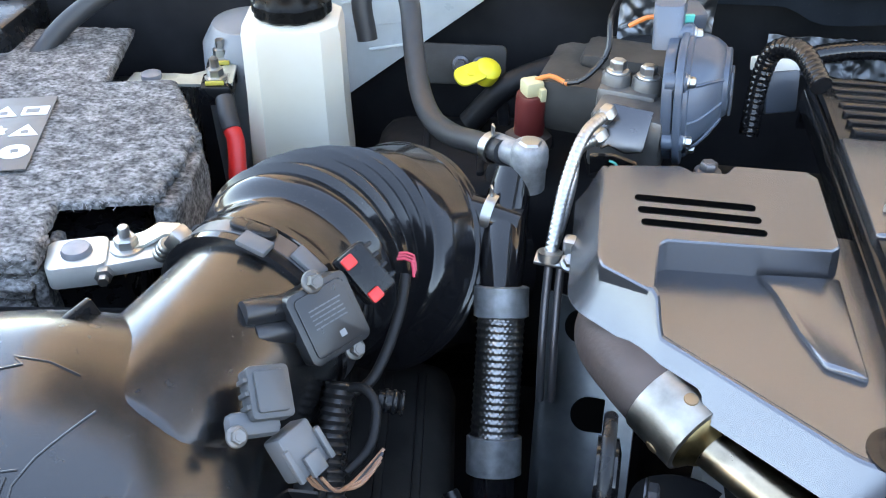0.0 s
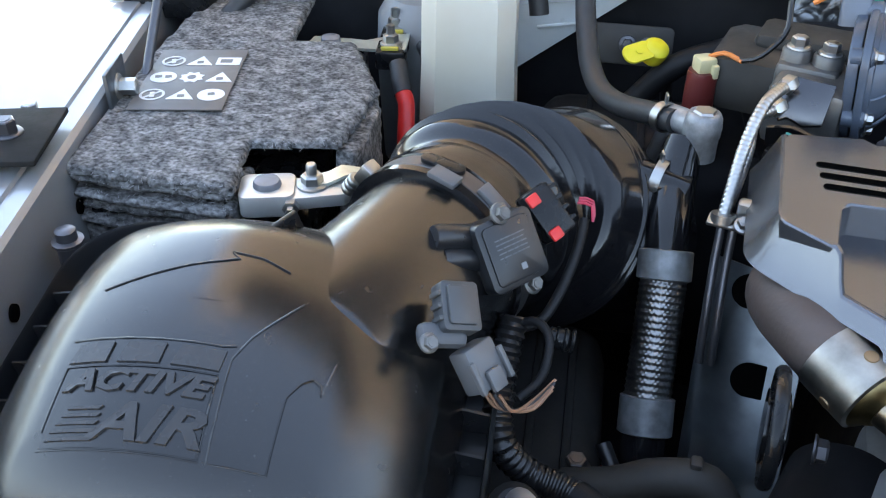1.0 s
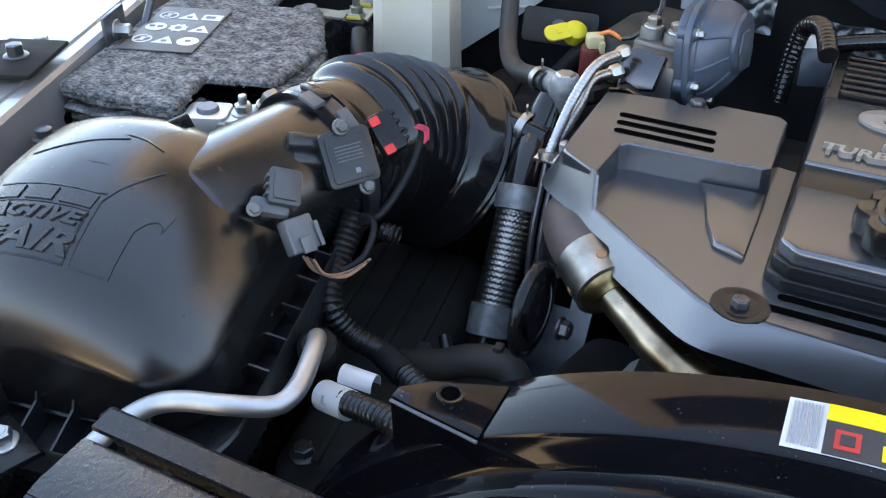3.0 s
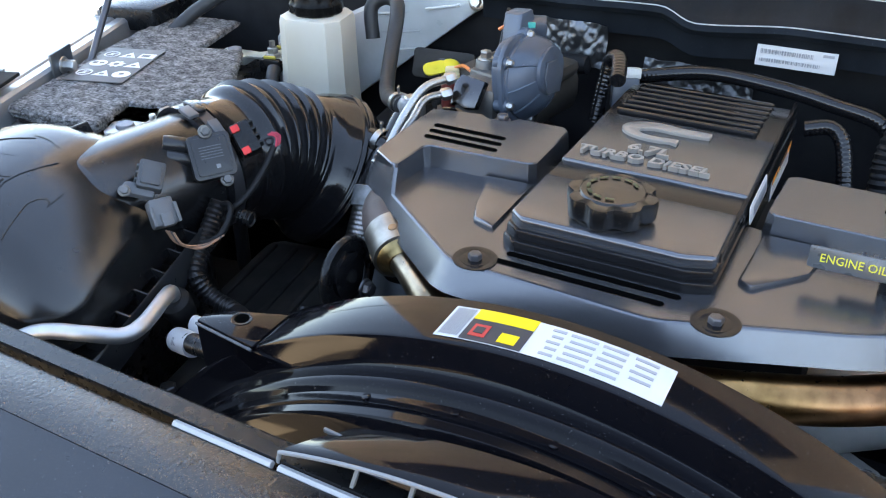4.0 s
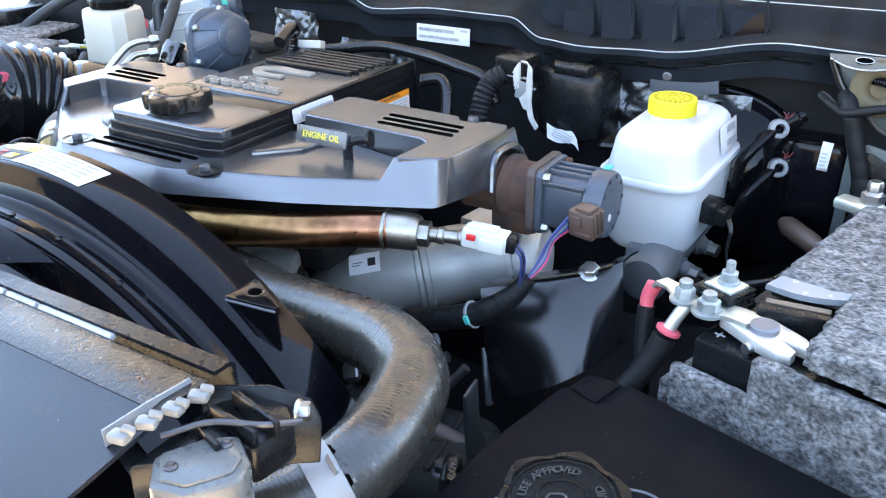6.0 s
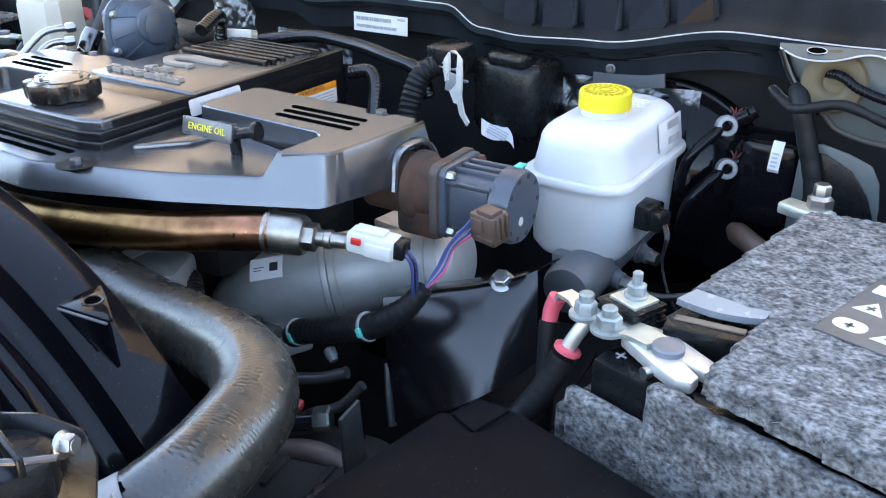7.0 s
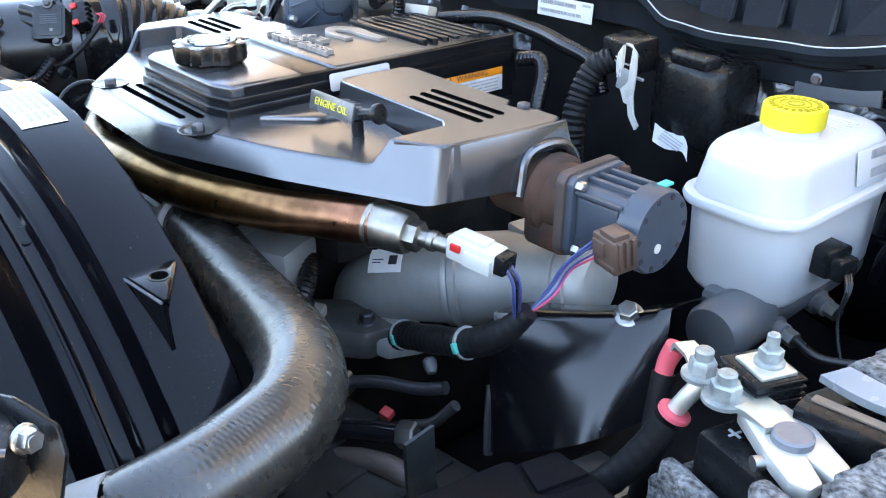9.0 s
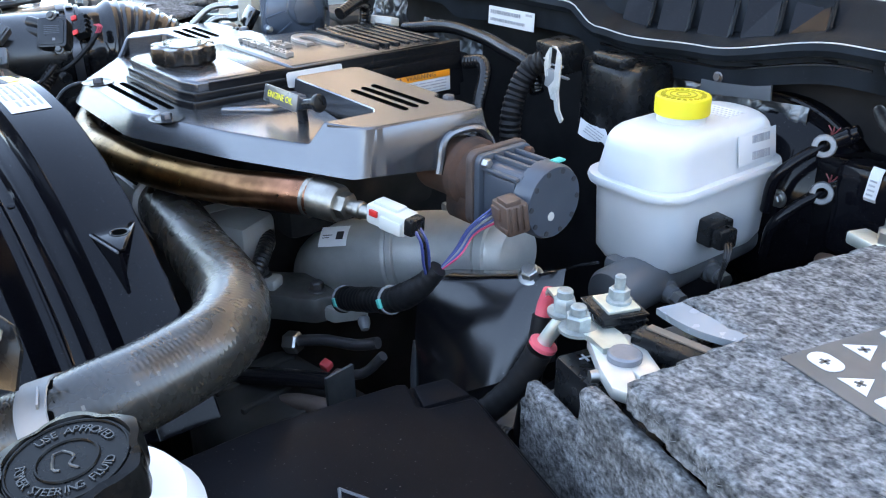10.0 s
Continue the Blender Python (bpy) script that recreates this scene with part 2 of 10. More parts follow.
def felt_material():
    """Matted grey fibre: pale and dark tufts, streaked, deep relief."""
    m = surface("felt", (0.35, 0.345, 0.34), 0.95, var=0.0, vscale=290.0, second=(0.060, 0.059, 0.060), stretch=(0.85, 1.05, 1.05), rough_var=0.03, spec=0.15)
    nodes, links = m.node_tree.nodes, m.node_tree.links
    b = nodes["Principled BSDF"]
    co = nodes["Texture Coordinate"]
    mp = nodes.new("ShaderNodeMapping")
    mp.inputs["Scale"].default_value = (0.85, 1.1, 1.1)
    mp.inputs["Rotation"].default_value = (0, 0, 0.25)
    links.new(co.outputs["Object"], mp.inputs["Vector"])
    patch = nodes.new("ShaderNodeTexNoise")
    patch.inputs["Scale"].default_value, patch.inputs["Detail"].default_value = 85.0, 5.0
    links.new(mp.outputs["Vector"], patch.inputs["Vector"])
    depth = nodes.new("ShaderNodeMapRange")
    depth.inputs["From Min"].default_value, depth.inputs["From Max"].default_value = 0.36, 0.62
    depth.inputs["To Min"].default_value, depth.inputs["To Max"].default_value = 0.42, 1.0
    links.new(patch.outputs["Fac"], depth.inputs["Value"])
    shade = nodes.new("ShaderNodeMix")
    shade.data_type, shade.blend_type = "RGBA", "MULTIPLY"
    shade.inputs["Factor"].default_value = 1.0
    links.new(b.inputs["Base Color"].links[0].from_socket, shade.inputs["A"])
    links.new(depth.outputs["Result"], shade.inputs["B"])
    links.new(shade.outputs["Result"], b.inputs["Base Color"])
    t = nodes.new("ShaderNodeTexNoise")
    t.inputs["Scale"].default_value, t.inputs["Detail"].default_value, t.inputs["Distortion"].default_value = 420.0, 5.0, 0.8
    links.new(mp.outputs["Vector"], t.inputs["Vector"])
    bp = nodes.new("ShaderNodeBump")
    bp.inputs["Strength"].default_value, bp.inputs["Distance"].default_value = 0.9, 0.0022
    links.new(t.outputs["Fac"], bp.inputs["Height"])
    links.new(bp.outputs["Normal"], b.inputs["Normal"])
    return m


def tinted_tube_material():
    """Steel tube tempered to gold, bronze and copper by heat along its run."""
    m = surface("heat_tinted_steel", (0.52, 0.33, 0.15), 0.30, 1.0, vscale=26.0, rough_var=0.08, grain=0.12, gscale=500)
    nodes, links = m.node_tree.nodes, m.node_tree.links
    b = nodes["Principled BSDF"]
    co = nodes["Texture Coordinate"]
    sep = nodes.new("ShaderNodeSeparateXYZ")
    links.new(co.outputs["Object"], sep.inputs["Vector"])
    wob = nodes.new("ShaderNodeTexNoise")
    wob.inputs["Scale"].default_value = 22.0
    links.new(co.outputs["Object"], wob.inputs["Vector"])
    add = nodes.new("ShaderNodeMath")
    add.operation = "MULTIPLY_ADD"
    add.inputs[1].default_value = 0.05
    links.new(wob.outputs["Fac"], add.inputs[0])
    links.new(sep.outputs["X"], add.inputs[2])
    mr = nodes.new("ShaderNodeMapRange")
    mr.inputs["From Min"].default_value, mr.inputs["From Max"].default_value = -0.17, 0.29
    links.new(add.outputs["Value"], mr.inputs["Value"])
    cr = nodes.new("ShaderNodeValToRGB")
    cr.color_ramp.elements[0].position, cr.color_ramp.elements[0].color = 0.0, (0.484, 0.407, 0.311, 1)
    cr.color_ramp.elements[1].position, cr.color_ramp.elements[1].color = 1.0, (0.468, 0.192, 0.111, 1)
    for pos, col in ((0.25, (0.359, 0.237, 0.126, 1)), (0.5, (0.359, 0.211, 0.089, 1)), (0.75, (0.406, 0.218, 0.085, 1)), (0.9, (0.468, 0.215, 0.107, 1))):
        e = cr.color_ramp.elements.new(pos)
        e.color = col
    links.new(mr.outputs["Result"], cr.inputs["Fac"])
    soot = nodes.new("ShaderNodeTexNoise")
    soot.inputs["Scale"].default_value, soot.inputs["Detail"].default_value = 38.0, 6.0
    links.new(co.outputs["Object"], soot.inputs["Vector"])
    fade = nodes.new("ShaderNodeMapRange")
    fade.inputs["From Min"].default_value, fade.inputs["From Max"].default_value = 0.35, 0.62
    fade.inputs["To Min"].default_value, fade.inputs["To Max"].default_value = 0.42, 1.0
    links.new(soot.outputs["Fac"], fade.inputs["Value"])
    stain = nodes.new("ShaderNodeMix")
    stain.data_type, stain.blend_type = "RGBA", "MULTIPLY"
    stain.inputs["Factor"].default_value = 1.0
    links.new(cr.outputs["Color"], stain.inputs["A"])
    links.new(fade.outputs["Result"], stain.inputs["B"])
    links.new(stain.outputs["Result"], b.inputs["Base Color"])
    return m


def foil_material():
    """Crumpled bright foil."""
    m = surface("foil", (0.17, 0.18, 0.19), 0.46, 1.0, vscale=30)
    nodes, links = m.node_tree.nodes, m.node_tree.links
    v = nodes.new("ShaderNodeTexNoise")
    v.inputs["Scale"].default_value, v.inputs["Detail"].default_value, v.inputs["Distortion"].default_value = 45.0, 2.0, 1.2
    links.new(nodes["Texture Coordinate"].outputs["Object"], v.inputs["Vector"])
    bp = nodes.new("ShaderNodeBump")
    bp.inputs["Strength"].default_value, bp.inputs["Distance"].default_value = 0.7, 0.006
    links.new(v.outputs["Fac"], bp.inputs["Height"])
    links.new(bp.outputs["Normal"], nodes["Principled BSDF"].inputs["Normal"])
    return m


PLASTIC = surface("black_plastic", (0.007, 0.0075, 0.0085), 0.28, grain=0.04, gscale=1400, dust=0.10, dust_scale=800, spec=0.28)
PLASTIC_SOFT = surface("satin_black_plastic", (0.0055, 0.0055, 0.006), 0.25, grain=0.05, gscale=1500, dust=0.12, dust_scale=900, rough_var=0.06, spec=0.66)
COVER = surface("graphite_cover_plastic", (0.130, 0.135, 0.146), 0.24, 0.80, grain=0.05, gscale=1300, dust=0.03, dust_scale=900, var=0.06, vscale=10, rough_var=0.04, spec=0.6)
COVER_DARK = surface("dark_cover_plastic", (0.008, 0.008, 0.009), 0.2, grain=0.06, gscale=1300, rough_var=0.04, spec=0.26)
# Near-black matt fill that paints the shade inside slots and holes.
SHADE_BLACK = surface("slot_shade", (0.002, 0.002, 0.002), 0.95, var=0.0, spec=0.0)
GLOSS = surface("glossy_black_plastic", (0.004, 0.004, 0.0055), 0.08, dust=0.16, dust_scale=620, rough_var=0.03, spec=0.17)
SENSOR = surface("sensor_plastic", (0.012, 0.013, 0.015), 0.32, grain=0.04, gscale=1200, spec=0.5)
SHIELD = surface("gloss_enamel", (0.004, 0.004, 0.005), 0.19, dust=0.20, dust_scale=650, rough_var=0.06, grain=0.14, gscale=520, spec=0.7)
# Brown dust specks, tinted warm to stand in for a golden reflection too.
GRAINED = surface("grained_black_plastic", (0.014, 0.013, 0.013), 0.28, grain=0.8, gscale=360, dust=0.5, dust_scale=950, dust_colour=(0.22, 0.125, 0.06), rough_var=0.08, dust_from=0.60)
RUBBER = surface("black_rubber", (0.008, 0.008, 0.009), 0.12, dust=0.08, dust_scale=900, rough_var=0.05, spec=0.45)
RUBBER_MATT = surface("matt_rubber", (0.020, 0.021, 0.023), 0.5, grain=0.12, gscale=500)
HOSE = surface("worn_hose_rubber", (0.030, 0.027, 0.023), 0.27, grain=0.05, gscale=700, var=0.3, vscale=12, rough_var=0.08, spec=0.7)
LOOM = surface("loom_plastic", (0.010, 0.010, 0.011), 0.3)
TAPE = surface("cloth_tape", (0.009, 0.009, 0.010), 0.5, grain=0.3, gscale=700, spec=0.22)
FELT = felt_material()
WHITE_PLASTIC = surface("milky_plastic", (0.54, 0.56, 0.575), 0.34, var=0.06, vscale=8, sub=0.5, rough_var=0.05)
WING_PLASTIC = surface("cloudy_clear_plastic", (0.46, 0.49, 0.49), 0.3, var=0.18, vscale=14, sub=0.5, rough_var=0.08)
TANK = surface("aged_milky_plastic", (0.56, 0.56, 0.51), 0.4, var=0.0, second=(0.47, 0.43, 0.35), vscale=7, sub=0.4, rough_var=0.06)
PAINT = surface("silver_body_paint", (0.25, 0.26, 0.27), 0.30, var=0.06, coat=0.4, metal=0.4, rough_var=0.05, dust=0.15, dust_scale=500)
STEEL = surface("zinc_steel", (0.40, 0.40, 0.39), 0.36, 1.0, var=0.12, grain=0.1, gscale=350)
DULL_ZINC = surface("dull_zinc", (0.30, 0.33, 0.325), 0.52, 0.6, var=0.35, vscale=90, grain=0.35, gscale=500)
STEEL_DARK = surface("dark_steel", (0.10, 0.10, 0.11), 0.38, 0.8, var=0.2)
STEEL_PLATE = surface("stamped_steel", (0.13, 0.148, 0.162), 0.36, 0.9, var=0.35, vscale=30, grain=0.1, gscale=250, rough_var=0.12)
ALU = surface("cast_aluminium", (0.40, 0.40, 0.385), 0.5, 0.4, var=0.14, vscale=24, grain=0.3, gscale=520)
ALU_TUBE = surface("aluminium_tube", (0.48, 0.485, 0.49), 0.5, 1.0, var=0.10, vscale=40)
ZINC_GREEN = surface("plated_terminal", (0.62, 0.66, 0.60), 0.4, 0.8, var=0.15, vscale=60)
WHITE_METAL = surface("pale_plated_metal", (0.62, 0.62, 0.59), 0.42, 0.6, var=0.08, vscale=50)
LEAD = surface("lead_post", (0.20, 0.205, 0.225), 0.5, 0.5, var=0.2, vscale=60)
GREY_CAST = surface("grey_cast_metal", (0.13, 0.128, 0.125), 0.42, 0.6, var=0.25, vscale=40, grain=0.2, gscale=400)
DARK_WARM = surface("warm_dark_casting", (0.040, 0.037, 0.034), 0.6, 0.1, var=0.3, vscale=25, grain=0.3, gscale=300, spec=0.3)
RUST = surface("rusty_cast_iron", (0.120, 0.058, 0.038), 0.8, 0.1, var=0.0, second=(0.042, 0.034, 0.032), vscale=30, grain=0.8, gscale=420, spec=0.25)
RUST_DARK = surface("heat_browned_steel", (0.085, 0.062, 0.055), 0.6, 0.3, var=0.25, vscale=18, grain=0.5, gscale=300)
AGED_STEEL = surface("aged_steel", (0.32, 0.295, 0.26), 0.40, 1.0, var=0.3, vscale=60, grain=0.2, gscale=500, rough_var=0.12)
CODE_PAPER = surface("code_label_paper", (0.80, 0.80, 0.80), 0.5, var=0.02)
TUBE = tinted_tube_material()
FOIL = foil_material()
GREY_PLASTIC = surface("grey_plastic", (0.085, 0.092, 0.10), 0.42, grain=0.1, gscale=1200)
GREY_LIGHT = surface("light_grey_plastic", (0.19, 0.20, 0.21), 0.42)
SLATE = surface("slate_plastic", (0.050, 0.062, 0.080), 0.34, dust=0.08, dust_scale=900, var=0.15)
SLATE_BLUE = surface("blue_grey_casting", (0.062, 0.084, 0.115), 0.34, 0.2, dust=0.12, dust_scale=600, var=0.25, vscale=14)
BROWN_PLASTIC = surface("brown_plastic", (0.085, 0.052, 0.040), 0.45, var=0.25)
PALE_GREY = surface("pale_grey_plastic", (0.36, 0.37, 0.375), 0.4, var=0.08)
WHITE = surface("white_plastic", (0.52, 0.52, 0.49), 0.42, var=0.04)
CAP_BLACK = surface("cap_plastic", (0.005, 0.005, 0.005), 0.28, grain=0.06, gscale=1100, dust=0.10, dust_scale=700, spec=0.12)
FUSE_LID = surface("dusty_black_plastic", (0.006, 0.006, 0.0072), 0.30, grain=0.06, gscale=900, dust=0.16, dust_scale=480, rough_var=0.05, spec=0.02)
YELLOW = surface("yellow_plastic", (0.74, 0.62, 0.04), 0.38, var=0.06, sub=0.1)
RED = surface("red_plastic", (0.62, 0.02, 0.018), 0.4)
RED_CLOTH = surface("red_tape", (0.42, 0.03, 0.035), 0.65, grain=0.5, gscale=500)
PINK = surface("pink_boot", (0.72, 0.10, 0.13), 0.45)
OXBLOOD = surface("oxblood_plastic", (0.13, 0.018, 0.016), 0.38)
CREAM = surface("cream_plastic", (0.55, 0.48, 0.28), 0.45)
TEAL = surface("teal_plastic", (0.02, 0.42, 0.36), 0.4)
ORANGE_WIRE = surface("orange_wire", (0.72, 0.20, 0.05), 0.4)
TAN_WIRE = surface("tan_wire", (0.30, 0.15, 0.09), 0.45)
BLUE_WIRE = surface("blue_wire", (0.035, 0.055, 0.18), 0.4)
MAGENTA_WIRE = surface("magenta_wire", (0.55, 0.06, 0.13), 0.4)
PAPER = surface("label_paper", (0.56, 0.57, 0.58), 0.45, var=0.03)
INK = surface("print_ink", (0.03, 0.03, 0.035), 0.6)
INK_GREY = surface("grey_print", (0.30, 0.31, 0.33), 0.6)
LABEL_GREY = surface("grey_label", (0.10, 0.095, 0.09), 0.5)
LABEL_YELLOW = surface("yellow_label", (0.85, 0.58, 0.01), 0.45)
LABEL_ORANGE = surface("orange_label", (0.85, 0.27, 0.02), 0.45)
LABEL_RED = surface("red_label", (0.55, 0.03, 0.03), 0.45)
# Set paler than the cover so that raised lettering stands out.
RELIEF = surface("pale_relief", (0.24, 0.215, 0.19), 0.34)
COWL_MAT = surface("cowl_plastic", (0.010, 0.013, 0.0165), 0.40, grain=0.10, gscale=700, dust=0.12, dust_scale=800, var=0.35, vscale=22, spec=0.05, stretch=(1.0, 0.3, 0.2))
CONCRETE = surface("concrete", (0.42, 0.385, 0.33), 0.9, var=0.12, vscale=1.2, grain=0.5, gscale=60)
DARK = surface("dark_bay_metal", (0.013, 0.013, 0.0145), 0.7, 0.0, var=0.4, vscale=14, grain=0.2, gscale=200, spec=0.12)
DARK_CAST = surface("dark_bay_mass", (0.020, 0.0195, 0.019), 0.8, 0.0, var=0.5, vscale=18, grain=0.3, gscale=240, spec=0.12)
INSULATION = surface("hood_pad", (0.030, 0.028, 0.027), 0.9, var=0.25, vscale=6, grain=0.6, gscale=200)
# Unseen skin, kept pale and warm to bounce light onto the cover.
HOOD_PAINT = surface("hood_inner_paint", (0.78, 0.635, 0.51), 0.5, var=0.12, vscale=5, grain=0.1, gscale=60)
RAD_SUPPORT = surface("radiator_cover", (0.009, 0.0105, 0.014), 0.24, grain=0.05, gscale=500, dust=0.15, dust_scale=500, rough_var=0.10, var=0.3, vscale=14)
WALL = surface("unseen_wall_dark", (0.085, 0.078, 0.070), 0.9, var=0.2, vscale=0.8, grain=0.4, gscale=40)
SEALANT = surface("tan_grommet", (0.100, 0.074, 0.038), 0.65, var=0.2)
GLASS = surface("windscreen", (0.02, 0.025, 0.025), 0.05, spec=0.6)


# ---- the setting ----
def build_ground():
    bm = bmesh.new()
    n, half = 40, 400.0
    edge = [math.copysign((abs(2 * k / n - 1)) ** 3, 2 * k / n - 1) * half for k in range(n + 1)]
    grid = [[bm.verts.new((x, y, -1.22)) for x in edge] for y in edge]
    for a, b in zip(grid, grid[1:]):
        for k in range(n):
            bm.faces.new((a[k], a[k + 1], b[k + 1], b[k]))
    solo("ground", bm, CONCRETE, "pale sunlit concrete ground round the truck", "ground", kind="structure")


def rail_x(y):
    """The inner top edge of the passenger-side rail."""
    return -0.736 - 0.345 * (y - 0.048)


def build_fender():
    fender = thing("fender", "silver-painted inner fender rail with bolts and drain holes", "fender", (-0.80, 0.1, -0.03), kind="structure")
    ys = [-0.45 + 0.05 * k for k in range(31)]
    bm = bmesh.new()
    rows = []
    for y in ys:
        x = rail_x(y)
        rows.append([(x - 0.30, y, -0.10), (x - 0.262, y, -0.052), (x - 0.24, y, -0.028), (x - 0.17, y, -0.018), (x - 0.135, y, -0.024), (x - 0.123, y, -0.040), (x - 0.105, y, -0.040), (x - 0.098, y, -0.028), (x - 0.024, y, -0.030), (x - 0.022, y, -0.0325), (x - 0.019, y, -0.0325), (x - 0.017, y, -0.030), (x - 0.004, y, -0.030), (x, y, -0.034), (x + 0.004, y, -0.075), (x + 0.006, y, -0.13), (x + 0.03, y, -0.16), (x + 0.032, y, -0.56)])
    sheet(bm, rows, 0.0016)
    part("fender_panel", bm, PAINT, fender)
    for y, z in ((0.10, -0.075), (0.16, -0.055), (0.21, -0.09), (-0.03, -0.07), (0.005, -0.10), (-0.08, -0.085)):
        bm = bmesh.new()
        lathe(bm, [(0.0062, -0.001), (0.0062, 0.0012), (0.0045, 0.0014)], axis((rail_x(y) + 0.0052, y, z), (1, 0.345, 0)), 18)
        part("drain_hole", bm, SHADE_BLACK, fender)
    for y, dx in ((0.150, -0.048), (0.40, -0.05), (-0.16, -0.04)):
        bm = bmesh.new()
        bolt(bm, pose(rail_x(y) + dx, y, -0.030), 0.0068, 0.010, 0.0105)
        part("fender_bolt", bm, STEEL, fender, "zinc-plated flange bolt")
    bm = bmesh.new()
    box(bm, (0, 0, 0), (0.004, 0.05, 0.05), bevel=0.0015, m=axis((rail_x(0.217) + 0.010, 0.217, -0.034), (0, 0, 1), 19))
    part("mount_tab", bm, STEEL_PLATE, fender)
    bm = bmesh.new()
    bolt(bm, axis((rail_x(0.217) + 0.012, 0.217, -0.030), (1, 0.345, 0)), 0.0075, 0.016, 0.0115)
    part("side_bolt", bm, STEEL, fender, "long zinc-plated side bolt")

    # black bracket that ties the rail to the battery tray
    bracket = thing("rail_bracket", "black steel bracket bolted on the silver rail", "bracket", (-0.775, 0.09, -0.03))
    m = axis((-0.794, 0.098, -0.020), (0, 0, 1)) @ pose(0, 0, 0, 0, 0, 21)
    bm = bmesh.new()
    box(bm, (0, 0, 0), (0.062, 0.088, 0.005), bevel=0.0015, m=m)
    part("top_plate", bm, DARK_CAST, bracket)
    bm = bmesh.new()
    sheet(bm, [[(0.030, -0.044, 0.0005), (0.030, 0.044, 0.0005)], [(0.050, -0.044, -0.001), (0.048, 0.044, -0.001)], [(0.058, -0.042, -0.020), (0.054, 0.042, -0.020)], [(0.074, -0.036, -0.055), (0.064, 0.036, -0.060)], [(0.100, -0.028, -0.085), (0.078, 0.030, -0.085)]], 0.003, m)
    part("side_flange", bm, DARK_CAST, bracket)
    bm = bmesh.new()
    bolt(bm, m @ pose(0.002, 0, 0.0025), 0.0085, 0.012, 0.012)
    part("bracket_bolt", bm, STEEL_DARK, bracket)
    bm = bmesh.new()
    box(bm, (0.033, -0.038, -0.008), (0.006, 0.008, 0.006), bevel=0.002, m=m)
    part("paint_mark", bm, surface("yellow_paint_dab", (0.62, 0.68, 0.02), 0.5), bracket, "yellow inspection paint dab")


def build_closing():
    """Plain pieces that close the bay: firewall, far fender, floor, hood underside."""
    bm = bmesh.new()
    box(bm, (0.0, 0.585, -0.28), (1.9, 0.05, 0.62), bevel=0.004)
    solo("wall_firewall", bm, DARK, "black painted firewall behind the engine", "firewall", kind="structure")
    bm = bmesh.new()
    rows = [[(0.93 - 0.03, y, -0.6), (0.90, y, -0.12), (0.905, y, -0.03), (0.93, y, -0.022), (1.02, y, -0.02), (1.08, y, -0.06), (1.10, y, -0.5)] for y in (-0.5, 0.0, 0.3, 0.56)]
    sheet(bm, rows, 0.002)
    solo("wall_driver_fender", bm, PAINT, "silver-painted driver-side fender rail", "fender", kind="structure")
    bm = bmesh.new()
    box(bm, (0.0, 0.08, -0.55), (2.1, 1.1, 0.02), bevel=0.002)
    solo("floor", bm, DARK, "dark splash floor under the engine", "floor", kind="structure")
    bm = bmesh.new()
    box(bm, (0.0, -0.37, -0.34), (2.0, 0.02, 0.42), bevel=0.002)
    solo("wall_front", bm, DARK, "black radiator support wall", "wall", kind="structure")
    # unseen plain walls added round the truck to darken low reflections
    for name, at, size, label in (
            ("wall_unseen", (-16.0, 3.5, 0.0), (0.4, 30.0, 2.4), "unseen dark wall added beside the truck for its reflections"),
            ("wall_unseen_front", (0.5, -5.6, -0.1), (26.0, 0.4, 2.2), "unseen dark wall added ahead of the truck for its reflections"),
            ("wall_unseen_far", (10.0, 2.0, 0.6), (0.4, 20.0, 3.6), "unseen dark wall added on the driver's side for its reflections")):
        bm = bmesh.new()
        box(bm, at, size, bevel=0.02)
        solo(name, bm, WALL, label, "wall", kind="structure")
    # open hood above, unseen, hinged behind the cowl: painted inner skin with a dark pad in its middle, both toned for
    # their reflections
    m = pose(0, 0.80, 0.16, -66, 0, 0)

    def skin(s, x, drop=0.0):
        return (x, -1.0 * s, 0.03 - 0.05 * (x / 0.95) ** 2 - 0.03 * s * s - drop)

    bm = bmesh.new()
    sheet(bm, [[skin(k / 12, -0.95 + 0.119 * j) for j in range(17)] for k in range(13)], 0.03, m)
    hood = solo("ceiling_hood", bm, HOOD_PAINT, "unseen open hood overhead, its inner skin kept pale to reflect light", "hood", kind="structure")
    bm = bmesh.new()
    sheet(bm, [[skin(0.60 + 0.34 * k / 8, -0.74 + 0.0925 * j, 0.038) for j in range(17)] for k in range(9)], 0.012, m)
    part("insulation_pad", bm, INSULATION, hood, "unseen dark insulation pad, placed for its reflections")


